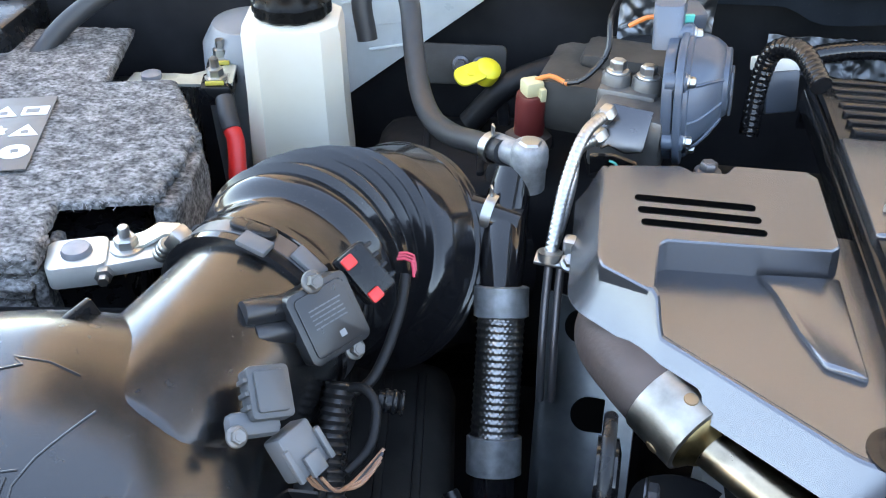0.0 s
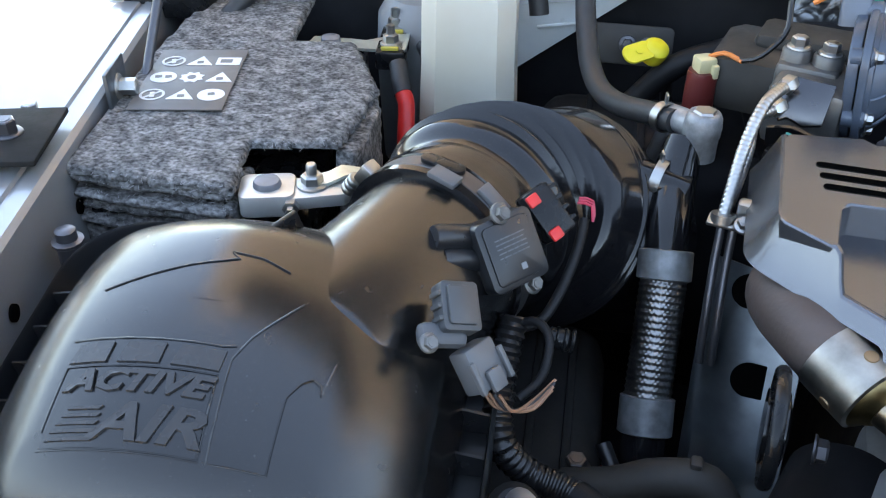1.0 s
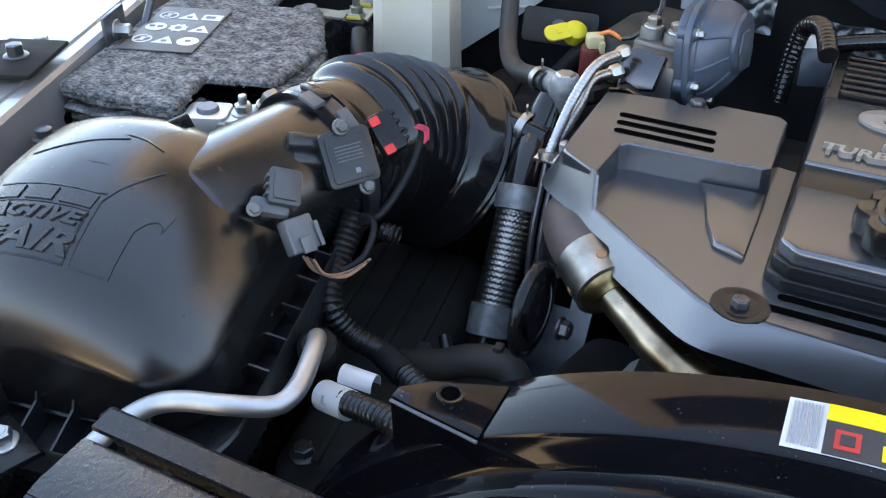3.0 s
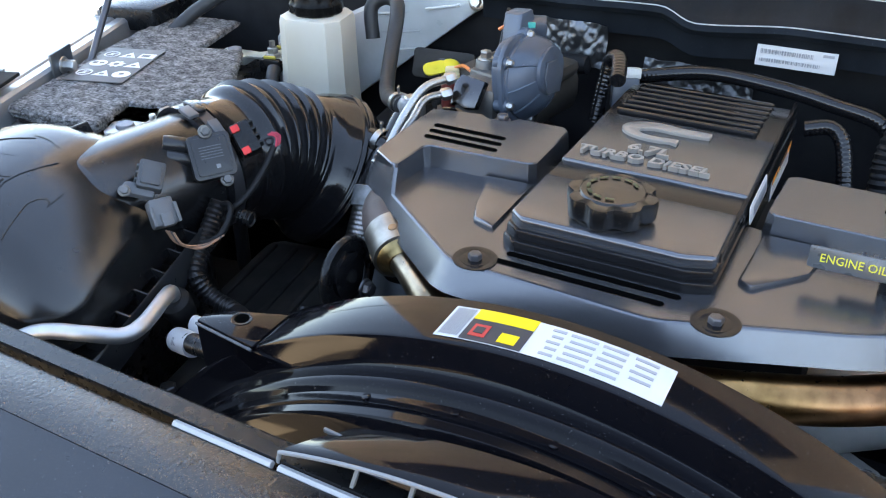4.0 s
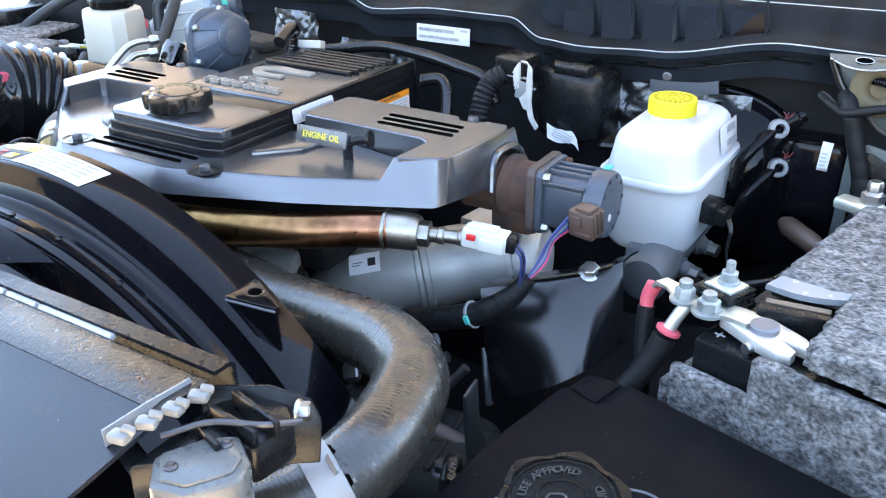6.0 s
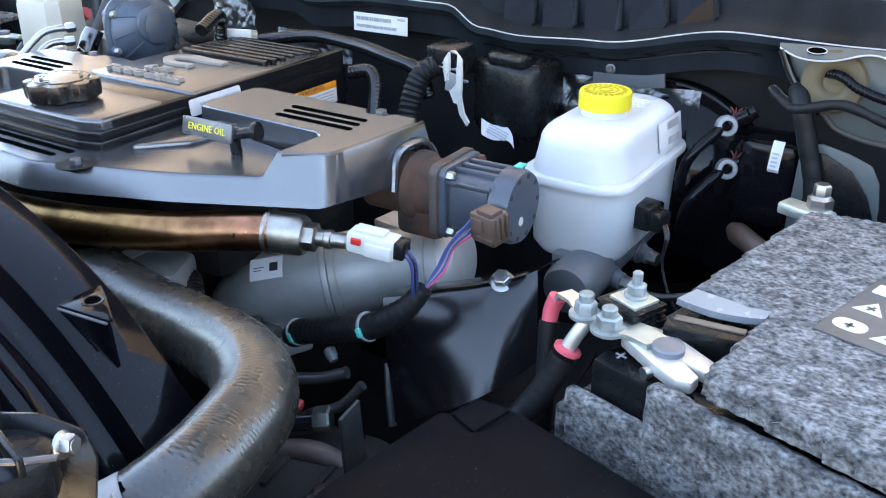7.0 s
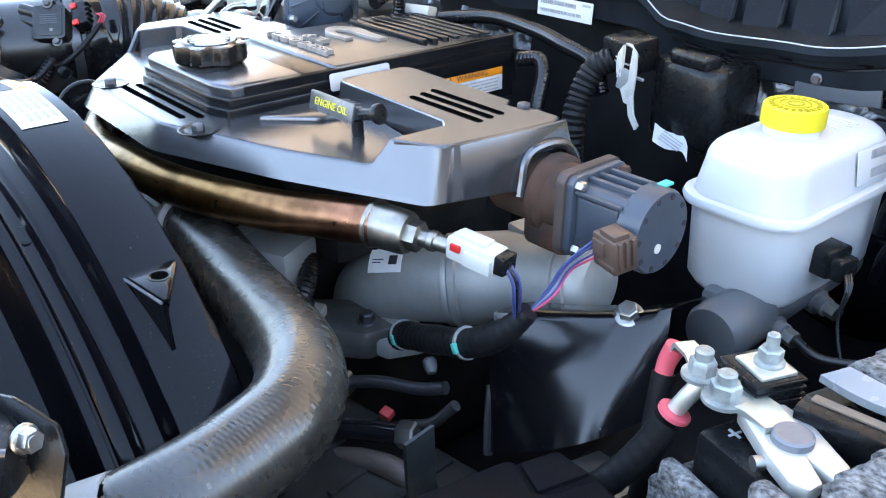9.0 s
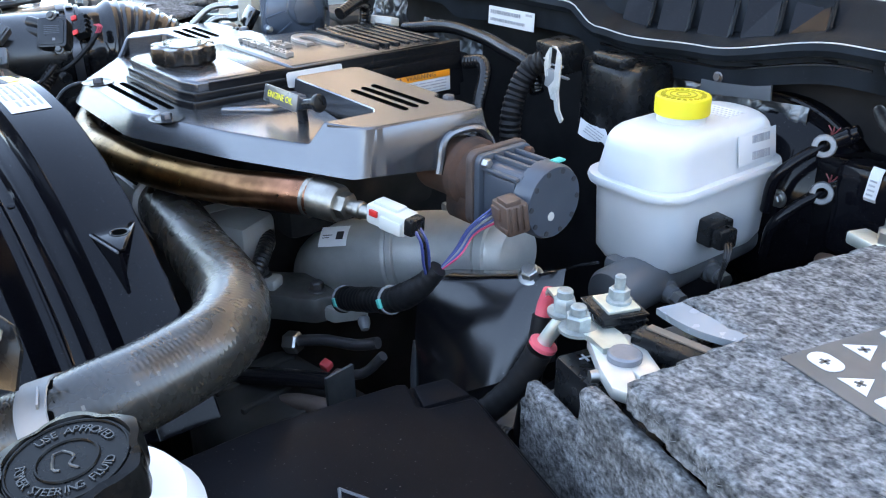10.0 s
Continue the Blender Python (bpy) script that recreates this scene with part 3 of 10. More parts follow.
def build_cowl():
    cowl = thing("cowl", "black ribbed plastic cowl panel below the windscreen", "cowl", (0, 0.55, 0.03), kind="structure")

    def eased(x, knots):
        """Smooth height through a few heights along the width."""
        for (a, za), (b, zb) in zip(knots, knots[1:]):
            if x <= b:
                t = min(1, max(0, (x - a) / (b - a)))
                return za + (zb - za) * t * t * (3 - 2 * t)
        return knots[-1][1]

    def lip(x):
        """Height of the front lip along the truck's width."""
        return eased(x, ((-0.5, 0.058), (-0.23, 0.062), (-0.09, 0.067), (-0.05, 0.052), (0.07, 0.062), (0.18, 0.062), (0.225, 0.039), (0.28, 0.035), (0.38, 0.040), (0.54, 0.067), (0.64, 0.0655), (0.72, 0.067)))

    def step(x):
        return eased(x, ((-0.19, 0.088), (-0.10, 0.086), (-0.06, 0.078), (0.14, 0.084), (0.38, 0.097), (0.7, 0.10)))

    xs = [-0.325 + 0.0125 * k for k in range(88)]
    bm = bmesh.new()
    rows = []
    for x in xs:
        z, s = lip(x), step(x)
        rows.append([(x, 0.515, z - 0.042), (x, 0.512, z - 0.012), (x, 0.500, z - 0.010), (x, 0.497, z - 0.006), (x, 0.500, z), (x, 0.510, z + 0.003), (x, 0.535, z + 0.010), (x, 0.550, s - 0.004), (x, 0.560, s), (x, 0.62, s + 0.022), (x, 0.70, s + 0.052)])
    sheet(bm, rows, 0.003)
    part("cowl_panel", bm, COWL_MAT, cowl)
    # Highlight lines of the lip and the step, painted as thin pale strips.
    bm = bmesh.new()
    sweep(bm, [(x, 0.4965, lip(x) + 0.001) for x in xs], 0.0008, 6, 0.01)
    part("lip_edge", bm, surface("pale_edge", (0.42, 0.43, 0.44), 0.35), cowl, "pale highlight line on the lip")
    bm = bmesh.new()
    sweep(bm, [(x, 0.510, lip(x) - 0.022) for x in xs if 0.22 < x < 0.57], 0.0018, 6, 0.01)
    part("lower_seal", bm, RUBBER, cowl)
    bm = bmesh.new()
    sweep(bm, [(x, 0.5595, step(x) + 0.0030) for x in xs], 0.0009, 6, 0.01)
    part("step_edge", bm, bpy.data.materials["pale_edge"], cowl, "pale highlight line on the step")
    # vent ribs of the driver side
    for k in range(5):
        x = 0.245 + 0.055 * k
        bm = bmesh.new()
        sheet(bm, [[(x, 0.522, lip(x) + 0.007), (x + 0.040, 0.522, lip(x + 0.040) + 0.007)], [(x - 0.012, 0.550, step(x) - 0.006), (x + 0.026, 0.550, step(x) - 0.006)]], 0.003)
        part("vent_slat", bm, GLOSS, cowl)
        bm = bmesh.new()
        sheet(bm, [[(x + 0.041, 0.520, lip(x + 0.04) + 0.006), (x + 0.045, 0.520, lip(x + 0.045) + 0.012)], [(x + 0.027, 0.552, step(x) - 0.006), (x + 0.031, 0.552, step(x) + 0.002)], [(x + 0.020, 0.60, step(x) + 0.016), (x + 0.024, 0.60, step(x) + 0.020)]], 0.003)
        part("vent_rib", bm, COWL_MAT, cowl)
    for x in (0.30, 0.36, 0.44, 0.52):
        bm = bmesh.new()
        box(bm, (x, 0.511, lip(x) - 0.018), (0.016, 0.003, 0.004), bevel=0.001)
        part("clip_slot", bm, SHADE_BLACK, cowl)
    bm = bmesh.new()
    box(bm, (0, 0, 0), (0.087, 0.0240, 0.0008), bevel=0.0003, m=facing((0.067, 0.5075, 0.025), (0.02, -1, 0.05), (0, 0, 1)))
    tag = solo("cowl_label", bm, PAPER, "white barcode label stuck on the black cowl", "label")
    m = facing((0.067, 0.5070, 0.025), (0.02, -1, 0.05), (0, 0, 1))
    bm = bmesh.new()
    barcode(bm, m @ pose(-0.010, 0.005, 0.0003), 0.058, 0.005, 30)
    barcode(bm, m @ pose(-0.006, -0.005, 0.0003), 0.066, 0.004, 34, seed=8)
    box(bm, (0.034, 0.008, 0.0006), (0.012, 0.003, 0.0004), bevel=0, m=m)
    part("barcode", bm, INK_GREY, tag)
    # silver painted apron that carries on beside the cowl
    bm = bmesh.new()
    sheet(bm, [[(x, 0.568, -0.10), (x, 0.566, 0.030), (x, 0.572, 0.044), (x, 0.600, 0.050), (x, 0.640, 0.085), (x, 0.70, 0.13)] for x in (-0.86, -0.7, -0.55, -0.44, -0.322)], 0.002)
    solo("wall_cowl_apron", bm, PAINT, "silver painted body apron beside the black cowl", "body panel", kind="structure")
    # windscreen behind the cowl
    bm = bmesh.new()
    sheet(bm, [[(x, 0.70, step(x) + 0.050) for x in (-0.6, 0, 0.76)], [(x, 1.2, step(x) + 0.46) for x in (-0.6, 0, 0.76)]], 0.006)
    solo("window_windscreen", bm, GLASS, "dark tinted windscreen above the cowl", "windscreen", kind="structure")


build_ground()
build_fender()
build_closing()
build_cowl()


# ---- passenger side: air box, intake hose, battery, coolant tank ----
AIR = Matrix.Translation((-0.534, -0.072, -0.079)) @ pose(0, 0, 0, 0, 0, 9) @ pose(0, 0, 0, 11, 0, 0)


def rounded_fine(hx, hy, r, n, cuts):
    """A rounded rectangle whose straight sides are cut as finely as its corners."""
    base = rounded(hx, hy, r, n)
    out = []
    for k, p in enumerate(base):
        q = base[(k + 1) % len(base)]
        out.append(p)
        if (k + 1) % (n + 1) == 0:
            out += [(p[0] + (q[0] - p[0]) * j / cuts, p[1] + (q[1] - p[1]) * j / cuts) for j in range(1, cuts)]
    return out


def build_air_box():
    air = thing("air_box", "satin black plastic air cleaner box with a domed lid", "air box", (-0.532, -0.06, -0.2))

    HX, HY, CX, CY, CORNER = 0.1255, 0.122, 0.0125, 0.004, 0.052
    WALL_IN, SHOULDER, WALL_PART = 0.008, 0.052, 0.50

    def crest(x, y):
        return 0.0985 - 3.2 * (x - 0.008) ** 2 - 2.2 * (y - 0.008) ** 2

    def surf(x, y):
        """Height of the lid, its rounded shoulder included."""
        qx, qy = abs(x - CX) - HX + CORNER, abs(y - CY) - HY + CORNER
        inset = CORNER - math.hypot(max(qx, 0), max(qy, 0)) - min(max(qx, qy), 0)
        if inset >= WALL_IN + SHOULDER:
            f = 1.0
        elif inset >= WALL_IN:
            f = WALL_PART + (1 - WALL_PART) * math.sin(math.acos(1 - (inset - WALL_IN) / SHOULDER))
        else:
            f = WALL_PART * max(inset, 0) / WALL_IN
        return f * crest(x, y)

    bm = bmesh.new()
    rows = []
    steps = [(-0.26, -0.002), (0.0, 0.0), (0.25, WALL_IN * 0.5), (WALL_PART, WALL_IN)]
    for k in range(1, 25):
        a = radians(90 * k / 24)
        steps.append((WALL_PART + (1 - WALL_PART) * math.sin(a), WALL_IN + SHOULDER * (1 - math.cos(a))))
    steps += [(1.0, WALL_IN + SHOULDER + d) for d in (0.008, 0.018, 0.028, 0.038, 0.046, 0.052)]
    for f, inset in steps:
        rows.append([(x + CX, y + CY, f * crest(x + CX, y + CY)) for x, y in rounded_fine(max(HX - inset, 0.003), max(HY - inset, 0.003), max(CORNER - inset, 0.003), 12, 14)])
    stacked(bm, rows, AIR, (True, True))
    lid = part("lid", bm, PLASTIC_SOFT, air, angle=80)
    # rim and stiffening ribs round the lid
    bm = bmesh.new()
    stacked(bm, [[(x, y, z) for x, y in rounded(HX + o - 0.008, HY + o, 0.055, 9, (CX - 0.008, CY))] for o, z in ((-0.006, -0.026), (0.033, -0.026), (0.0335, -0.004), (0.0345, -0.002), (0.036, -0.004), (0.0365, -0.034), (0.0, -0.034))], AIR)
    rim = part("lid_rim", bm, SENSOR, air)
    for side in range(4):
        for k in range(7):
            f = 0.029 * (k - 3)
            at = ((CX + HX + 0.002, CY + f, 180), (CX + f, CY + HY + 0.015, -90), (CX - HX - 0.015, CY + f, 0), (CX + f, CY - HY - 0.015, 90))[side]
            bm = bmesh.new()
            prism(bm, [(-0.018, 0), (0.018, 0), (0.019, 0.034), (0.012, 0.024), (-0.018, 0.018)], -0.0009, 0.0009, 0, AIR @ Matrix.Translation((at[0], at[1], -0.0255)) @ pose(0, 0, 0, 0, 0, at[2]) @ pose(0, 0, 0, 90, 0, 0))
            part("rib", bm, SENSOR, rim)
    # tray below
    bm = bmesh.new()
    stacked(bm, [[(x, y, z) for x, y in rounded(0.134 - o, 0.134 - o, 0.05, 9)] for o, z in ((0.0, -0.034), (0.006, -0.16), (0.03, -0.20))], AIR)
    part("tray", bm, PLASTIC, air)
    bm = bmesh.new()
    lathe(bm, [(0.009, -0.02), (0.009, 0.004), (0.0115, 0.006), (0.0115, 0.008), (0.0075, 0.009), (0.0075, 0.016), (0.006, 0.017)], axis((-0.708, 0.036, -0.064), (0, 0, 1)), 12)
    part("lid_screw", bm, STEEL_DARK, air, "zinc lid screw")

    # raised panel, wording and emblem on the lid
    top = AIR @ pose(-0.009, -0.041, 0.0)

    def lay(bm):
        """Drapes a flat piece, built in top's plane, over the crown of the lid."""
        inv = top.inverted()
        back = AIR.inverted()
        for v in bm.verts:
            p = inv @ v.co
            q = back @ v.co
            v.co = AIR @ Vector((q.x, q.y, surf(q.x, q.y) + p.z))
        return bm

    def cut_up(bm, size):
        for _ in range(4):
            long_edges = [e for e in bm.edges if e.calc_length() > size]
            if not long_edges:
                break
            bmesh.ops.subdivide_edges(bm, edges=long_edges, cuts=1)
            bmesh.ops.triangulate(bm, faces=[f for f in bm.faces if len(f.verts) > 4])

    def raised(points, lift, name, material, label=""):
        b = bmesh.new()
        prism(b, points, -0.003, lift, 0, top)
        bmesh.ops.triangulate(b, faces=[f for f in b.faces if len(f.verts) > 4])
        cut_up(b, 0.012)
        return part(name, lay(b), material, lid, label)

    LETTER = surface("raised_black_letters", (0.024, 0.023, 0.023), 0.28, grain=0.1, gscale=1700)
    raised([(-0.040, -0.027), (0.040, -0.027), (0.039, 0.011), (-0.038, 0.011)], 0.0003, "raised_panel", PLASTIC_SOFT)
    for x0, x1 in ((-0.039, -0.018), (-0.012, 0.010), (0.016, 0.040)):
        raised([(x0, 0.0145), (x1, 0.0145), (x1 + 0.001, 0.0255), (x0 + 0.003, 0.0255)], 0.0011, "emblem_block", LETTER)
    for text, x, y, size, wide in (("ACTIVE", 0.001, 0.0040, 0.0150, 1.42), ("AIR", 0.013, -0.0160, 0.0240, 1.50)):
        ob = writing("lettering", text, top @ pose(x, y, 0.0008), size, LETTER, lid, 0.0010, "raised wording", slant=0.3, wide=wide, bold=0.0006)
        b = bmesh.new()
        b.from_mesh(ob.data)
        lay(b)
        b.to_mesh(ob.data)
        b.free()
    for k in range(5):
        raised([(-0.037 + 0.002 * k, -0.0245 + 0.0036 * k), (-0.012, -0.0245 + 0.0036 * k), (-0.010, -0.0227 + 0.0036 * k), (-0.036 + 0.002 * k, -0.0235 + 0.0036 * k)], 0.0014, "speed_line", LETTER)

    def ridge(points, name="raised_line"):
        """A thin moulded line along an outline on the crown."""
        b = bmesh.new()
        flat = [top @ Vector((x, y, 0.0)) for x, y in points]
        path = []
        for p, q in zip(flat, flat[1:]):
            for k in range(5):
                v = AIR.inverted() @ p.lerp(q, k / 5)
                path.append(AIR @ Vector((v.x, v.y, surf(v.x, v.y) + 0.0003)))
        sweep(b, path, 0.0005, 6, smooth=False)
        return part(name, b, PLASTIC_SOFT, lid)

    ridge([(0.072, -0.027), (0.045, -0.028), (0.044, 0.022), (0.050, 0.036), (0.073, 0.071)])
    ridge([(0.072, -0.027), (0.073, 0.010), (0.078, 0.019), (0.083, 0.023), (0.087, 0.021), (0.088, 0.016), (0.092, 0.040)])
    ridge([(-0.042, 0.028), (0.038, 0.028), (0.046, 0.030)])
    ridge([(-0.040, 0.062), (0.004, 0.079), (0.020, 0.084), (0.028, 0.087), (0.022, 0.092), (0.040, 0.090), (0.060, 0.082)])
    ridge([(-0.041, -0.028), (0.041, -0.028), (0.040, 0.0125), (-0.039, 0.0125), (-0.041, -0.028)])

    # outlet tube
    bm = bmesh.new()
    sweep(bm, [(-0.486, -0.054, -0.050), (-0.472, 0.000, -0.050), (-0.460, 0.050, -0.050), (-0.449, 0.105, -0.050)], lambda run, s: 0.048 + 0.0145 * math.sqrt(max(0, 1 - (1 - min(1, run / 0.016)) ** 2)) + 0.0012 * math.sin(math.pi * s), 48, 0.002)
    tube = part("outlet_tube", bm, PLASTIC_SOFT, air, angle=60)
    bm = bmesh.new()
    sweep(bm, [(-0.413, 0.055, -0.005), (-0.437, 0.0, 0.002), (-0.452, -0.030, 0.001), (-0.444, -0.052, -0.008), (-0.432, -0.061, -0.016)], 0.0009, 6, 0.004)
    part("mould_seam", bm, PLASTIC_SOFT, tube)
    bm = bmesh.new()
    temp = bmesh.new()
    prism(temp, [(0, 0), (0.055, 0), (0.055, 0.012), (0.006, 0.020)], -0.002, 0.002, 0.001)
    join(bm, temp, axis((-0.512, 0.020, 0.0), (0, 0, 1)) @ pose(0, 0, 0, 90, 0, 64))
    part("stiffener", bm, PLASTIC, tube)


CLAMP_AT, CLAMP_WAY = Vector((-0.4530, 0.096, -0.050)), Vector((0.27, 0.96, 0.02))


def build_intake_hose():
    hose = thing("intake_hose", "shiny black rubber intake bellows with deep ridges", "hose", (-0.40, 0.17, -0.12))
    bm = bmesh.new()
    line = [(-0.4510, 0.104, -0.050), (-0.4465, 0.130, -0.050), (-0.4410, 0.160, -0.054), (-0.4310, 0.192, -0.066), (-0.4160, 0.222, -0.086), (-0.3980, 0.248, -0.108), (-0.3720, 0.275, -0.135), (-0.33, 0.31, -0.16)]

    def radius(run, s):
        if run < 0.024:
            return 0.0645 + 0.0012 * math.sin(math.pi * run / 0.024)
        if run < 0.040:
            t = (run - 0.024) / 0.016
            return 0.0645 + 0.0095 * t * t * (3 - 2 * t)
        if run < 0.112:
            phase = ((run - 0.040) / 0.0144) % 1.0
            lip = math.exp(-(((phase - 0.5) / 0.07) ** 2))
            return 0.0740 - 0.0022 * math.sin(math.pi * phase) + 0.0062 * lip
        if run < 0.122:
            return 0.0740 - 0.004 * math.sin(math.pi * (run - 0.112) / 0.010)
        if run < 0.150:
            t = (run - 0.122) / 0.028
            return 0.0740 + 0.0150 * t ** 0.75
        if run < 0.172:
            return 0.0890 + 0.0032 * abs(math.sin(math.pi * (run - 0.150) / 0.011)) ** 3
        if run < 0.184:
            return 0.0890 - 0.007 * (run - 0.172) / 0.012
        return 0.082 - 0.018 * min(1, (run - 0.184) / 0.06)

    bm.free()
    dense = spline(line, 0.0011)
    runs = [0.0]
    for a, b in zip(dense, dense[1:]):
        runs.append(runs[-1] + (b - a).length)
    for name, r0, r1 in (("sleeve", 0.0, 0.040), ("bellows", 0.040, 0.118), ("flange", 0.118, 0.184), ("elbow", 0.184, 9.0)):
        idx = [k for k, r in enumerate(runs) if r0 - 0.0012 <= r <= r1]
        bm = bmesh.new()
        sweep(bm, [dense[k] for k in idx], lambda run, s, off=runs[idx[0]]: radius(run + off, s), 64, caps=False, smooth=False)
        part(name, bm, RUBBER, hose, angle=50)
    m = axis(CLAMP_AT, CLAMP_WAY)
    clamp = thing("intake_clamp", "black band clamp with a screw round the intake tube", "clamp", tuple(CLAMP_AT))
    bm = bmesh.new()
    lathe(bm, [(0.0635, -0.015), (0.0685, -0.014), (0.0690, -0.009), (0.0672, -0.008), (0.0672, 0.007), (0.0690, 0.008), (0.0690, 0.013), (0.065, 0.015)], m, 60)
    part("band", bm, RUBBER, clamp)
    bm = bmesh.new()
    lathe(bm, [(0.0674, -0.0065), (0.0682, -0.006), (0.0682, 0.006), (0.0674, 0.0065)], m, 60, caps=False)
    part("strap", bm, STEEL_DARK, clamp)
    # m's x axis lies somewhere round the ring: place by world direction instead

    def on_ring(world_dir, r=0.069, along=0.0):
        w = CLAMP_WAY.normalized()
        d = Vector(world_dir)
        d = (d - w * d.dot(w)).normalized()
        mm = Matrix((w.cross(d), w, d)).transposed().to_4x4()
        mm.translation = CLAMP_AT + d * r + w * along
        return mm

    bm = bmesh.new()
    mm = on_ring((-1, 0.2, 0.75))
    box(bm, (0, 0, 0.003), (0.016, 0.013, 0.010), bevel=0.002, m=mm)
    for k in range(3):
        lathe(bm, [(0.0055, 0), (0.0062, 0.001), (0.0062, 0.004), (0.0055, 0.005)], mm @ pose(-0.012 - 0.005 * k, 0, 0.006, 0, -90, 0), 14)
    part("worm_screw", bm, STEEL, clamp, "bright worm screw")
    bm = bmesh.new()
    box(bm, (0, 0, 0.001), (0.020, 0.012, 0.004), bevel=0.001, m=on_ring((0.20, 0, 1), 0.0695, -0.012))
    part("locating_tab", bm, GREY_PLASTIC, clamp)
    bm = bmesh.new()
    mm = on_ring((0.05, 0, 1), 0.0675, 0.001)
    stacked(bm, [[(x, y, z) for x, y in rounded(0.016 - o, 0.005 - o * 0.5, 0.0045, 5)] for z, o in ((0.0, 0), (0.0025, 0.0), (0.003, 0.001))], mm)
    part("slotted_boss", bm, PLASTIC, clamp)
    bm = bmesh.new()
    box(bm, (0, 0, 0.001), (0.022, 0.011, 0.004), bevel=0.001, m=on_ring((0.62, 0, 0.8), 0.069, 0.0))
    part("boss_plate", bm, GREY_PLASTIC, clamp)


def build_intake_sensors():
    # pressure sensor on the tube
    one = thing("pressure_sensor", "square black pressure sensor on the intake tube", "sensor", (-0.396, 0.054, -0.012))
    m = facing((-0.400, 0.052, -0.011), (0.66, -0.52, 0.54), (-0.45, 0.30, 0.84)) @ Matrix.Scale(0.86, 4)
    bm = bmesh.new()
    prism(bm, rounded(0.024, 0.0255, 0.006), -0.016, 0.006, 0.002, m)
    box(bm, (0, 0, -0.014), (0.05, 0.04, 0.020), bevel=0.004, m=m)
    part("body", bm, SENSOR, one)
    bm = bmesh.new()
    prism(bm, rounded(0.0195, 0.0215, 0.004), 0.005, 0.0075, 0.0008, m)
    plate = part("face_plate", bm, SENSOR, one)
    bm = bmesh.new()
    bars(bm, m @ pose(0, 0.004, 0.0076), 0.026, 0.016, 5, 0.0002, 7, 0.3)
    part("faint_print", bm, GREY_PLASTIC, plate)
    bm = bmesh.new()
    box(bm, (0.004, -0.013, 0.0077), (0.0045, 0.0045, 0.0004), bevel=0, m=m)
    part("code_square", bm, GREY_LIGHT, plate)
    for y in (0.020, 0.004):
        bm = bmesh.new()
        lathe(bm, [(0.0085, -0.022), (0.0095, -0.016), (0.0095, 0.012), (0.008, 0.014)], m @ pose(-0.026, y, -0.010, 90, 0, 70), 18)
        part("ear_boss", bm, SENSOR, one)
    for p in ((-0.407, 0.055, 0.012), (-0.384, 0.052, -0.032)):
        bm = bmesh.new()
        bolt(bm, facing(p, (0.66, -0.52, 0.54), (0, 0, 1)), 0.0048, 0.006, 0.0068)
        part("sensor_bolt", bm, GREY_CAST, one, "zinc bolt")
    mc = facing((-0.386, 0.088, -0.004), (0.45, -0.60, 0.66), (0.57, 0.76, 0.30)) @ Matrix.Scale(0.85, 4)
    bm = bmesh.new()
    box(bm, (0, 0, 0), (0.040, 0.024, 0.020), bevel=0.003, m=mc)
    for k in range(4):
        box(bm, (-0.014 + 0.009 * k, 0.013, 0.002), (0.003, 0.006, 0.016), bevel=0.001, m=mc)
    con = part("connector", bm, PLASTIC, one)
    for x in (-0.013, 0.016):
        bm = bmesh.new()
        box(bm, (x, -0.006, 0.0105), (0.009, 0.010, 0.004), bevel=0.0015, m=mc)
        part("red_lock", bm, RED, con, "red locking tab")
    bm = bmesh.new()
    for d in (-0.003, 0.0, 0.003):
        sweep(bm, [(-0.368, 0.103 + d, 0.000), (-0.360, 0.106 + d, -0.002), (-0.357, 0.100 + d, -0.010)], 0.0009, 6, 0.004)
    part("wires", bm, surface("red_wire", (0.45, 0.03, 0.06), 0.4), con)
    settle(one, 0.005, -0.001, 0.004)
    loom = thing("sensor_loom", "black taped sensor cable hanging from the connector", "cable", (-0.36, 0.05, -0.06))
    bm = bmesh.new()
    sweep(bm, [(-0.358, 0.101, -0.008), (-0.359, 0.085, -0.025), (-0.364, 0.066, -0.043), (-0.372, 0.050, -0.055), (-0.388, 0.042, -0.060)], 0.0034, 10, 0.004)
    part("cable", bm, TAPE, loom)

    # temperature sensor further forward
    two = thing("temperature_sensor", "grey intake temperature sensor with its connector", "sensor", (-0.41, -0.02, -0.02))
    m2 = facing((-0.4165, -0.014, -0.008), (0.60, -0.30, 0.74), (-0.40, 0.75, 0.5)) @ Matrix.Scale(0.86, 4)
    bm = bmesh.new()
    prism(bm, rounded(0.0135, 0.016, 0.003, 3, (0.001, 0.002)), -0.006, 0.007, 0.001, m2)
    prism(bm, rounded(0.010, 0.0125, 0.002, 3, (0.001, 0.002)), 0.006, 0.0095, 0.0008, m2)
    for k in range(3):
        box(bm, (-0.0135, -0.006 + 0.008 * k, 0.001), (0.003, 0.003, 0.011), bevel=0.0006, m=m2)
    part("body", bm, surface("dark_grey_plastic", (0.050, 0.054, 0.058), 0.4), two)
    bm = bmesh.new()
    box(bm, (-0.008, -0.014, -0.006), (0.034, 0.016, 0.012), bevel=0.005, m=m2)
    part("mount_ear", bm, GREY_PLASTIC, two)
    bm = bmesh.new()
    bolt(bm, facing((-0.423, -0.0395, -0.011), (0.60, -0.45, 0.66), (0, 0, 1)), 0.0042, 0.005, 0.0056)
    part("sensor_bolt", bm, GREY_CAST, two, "zinc bolt")
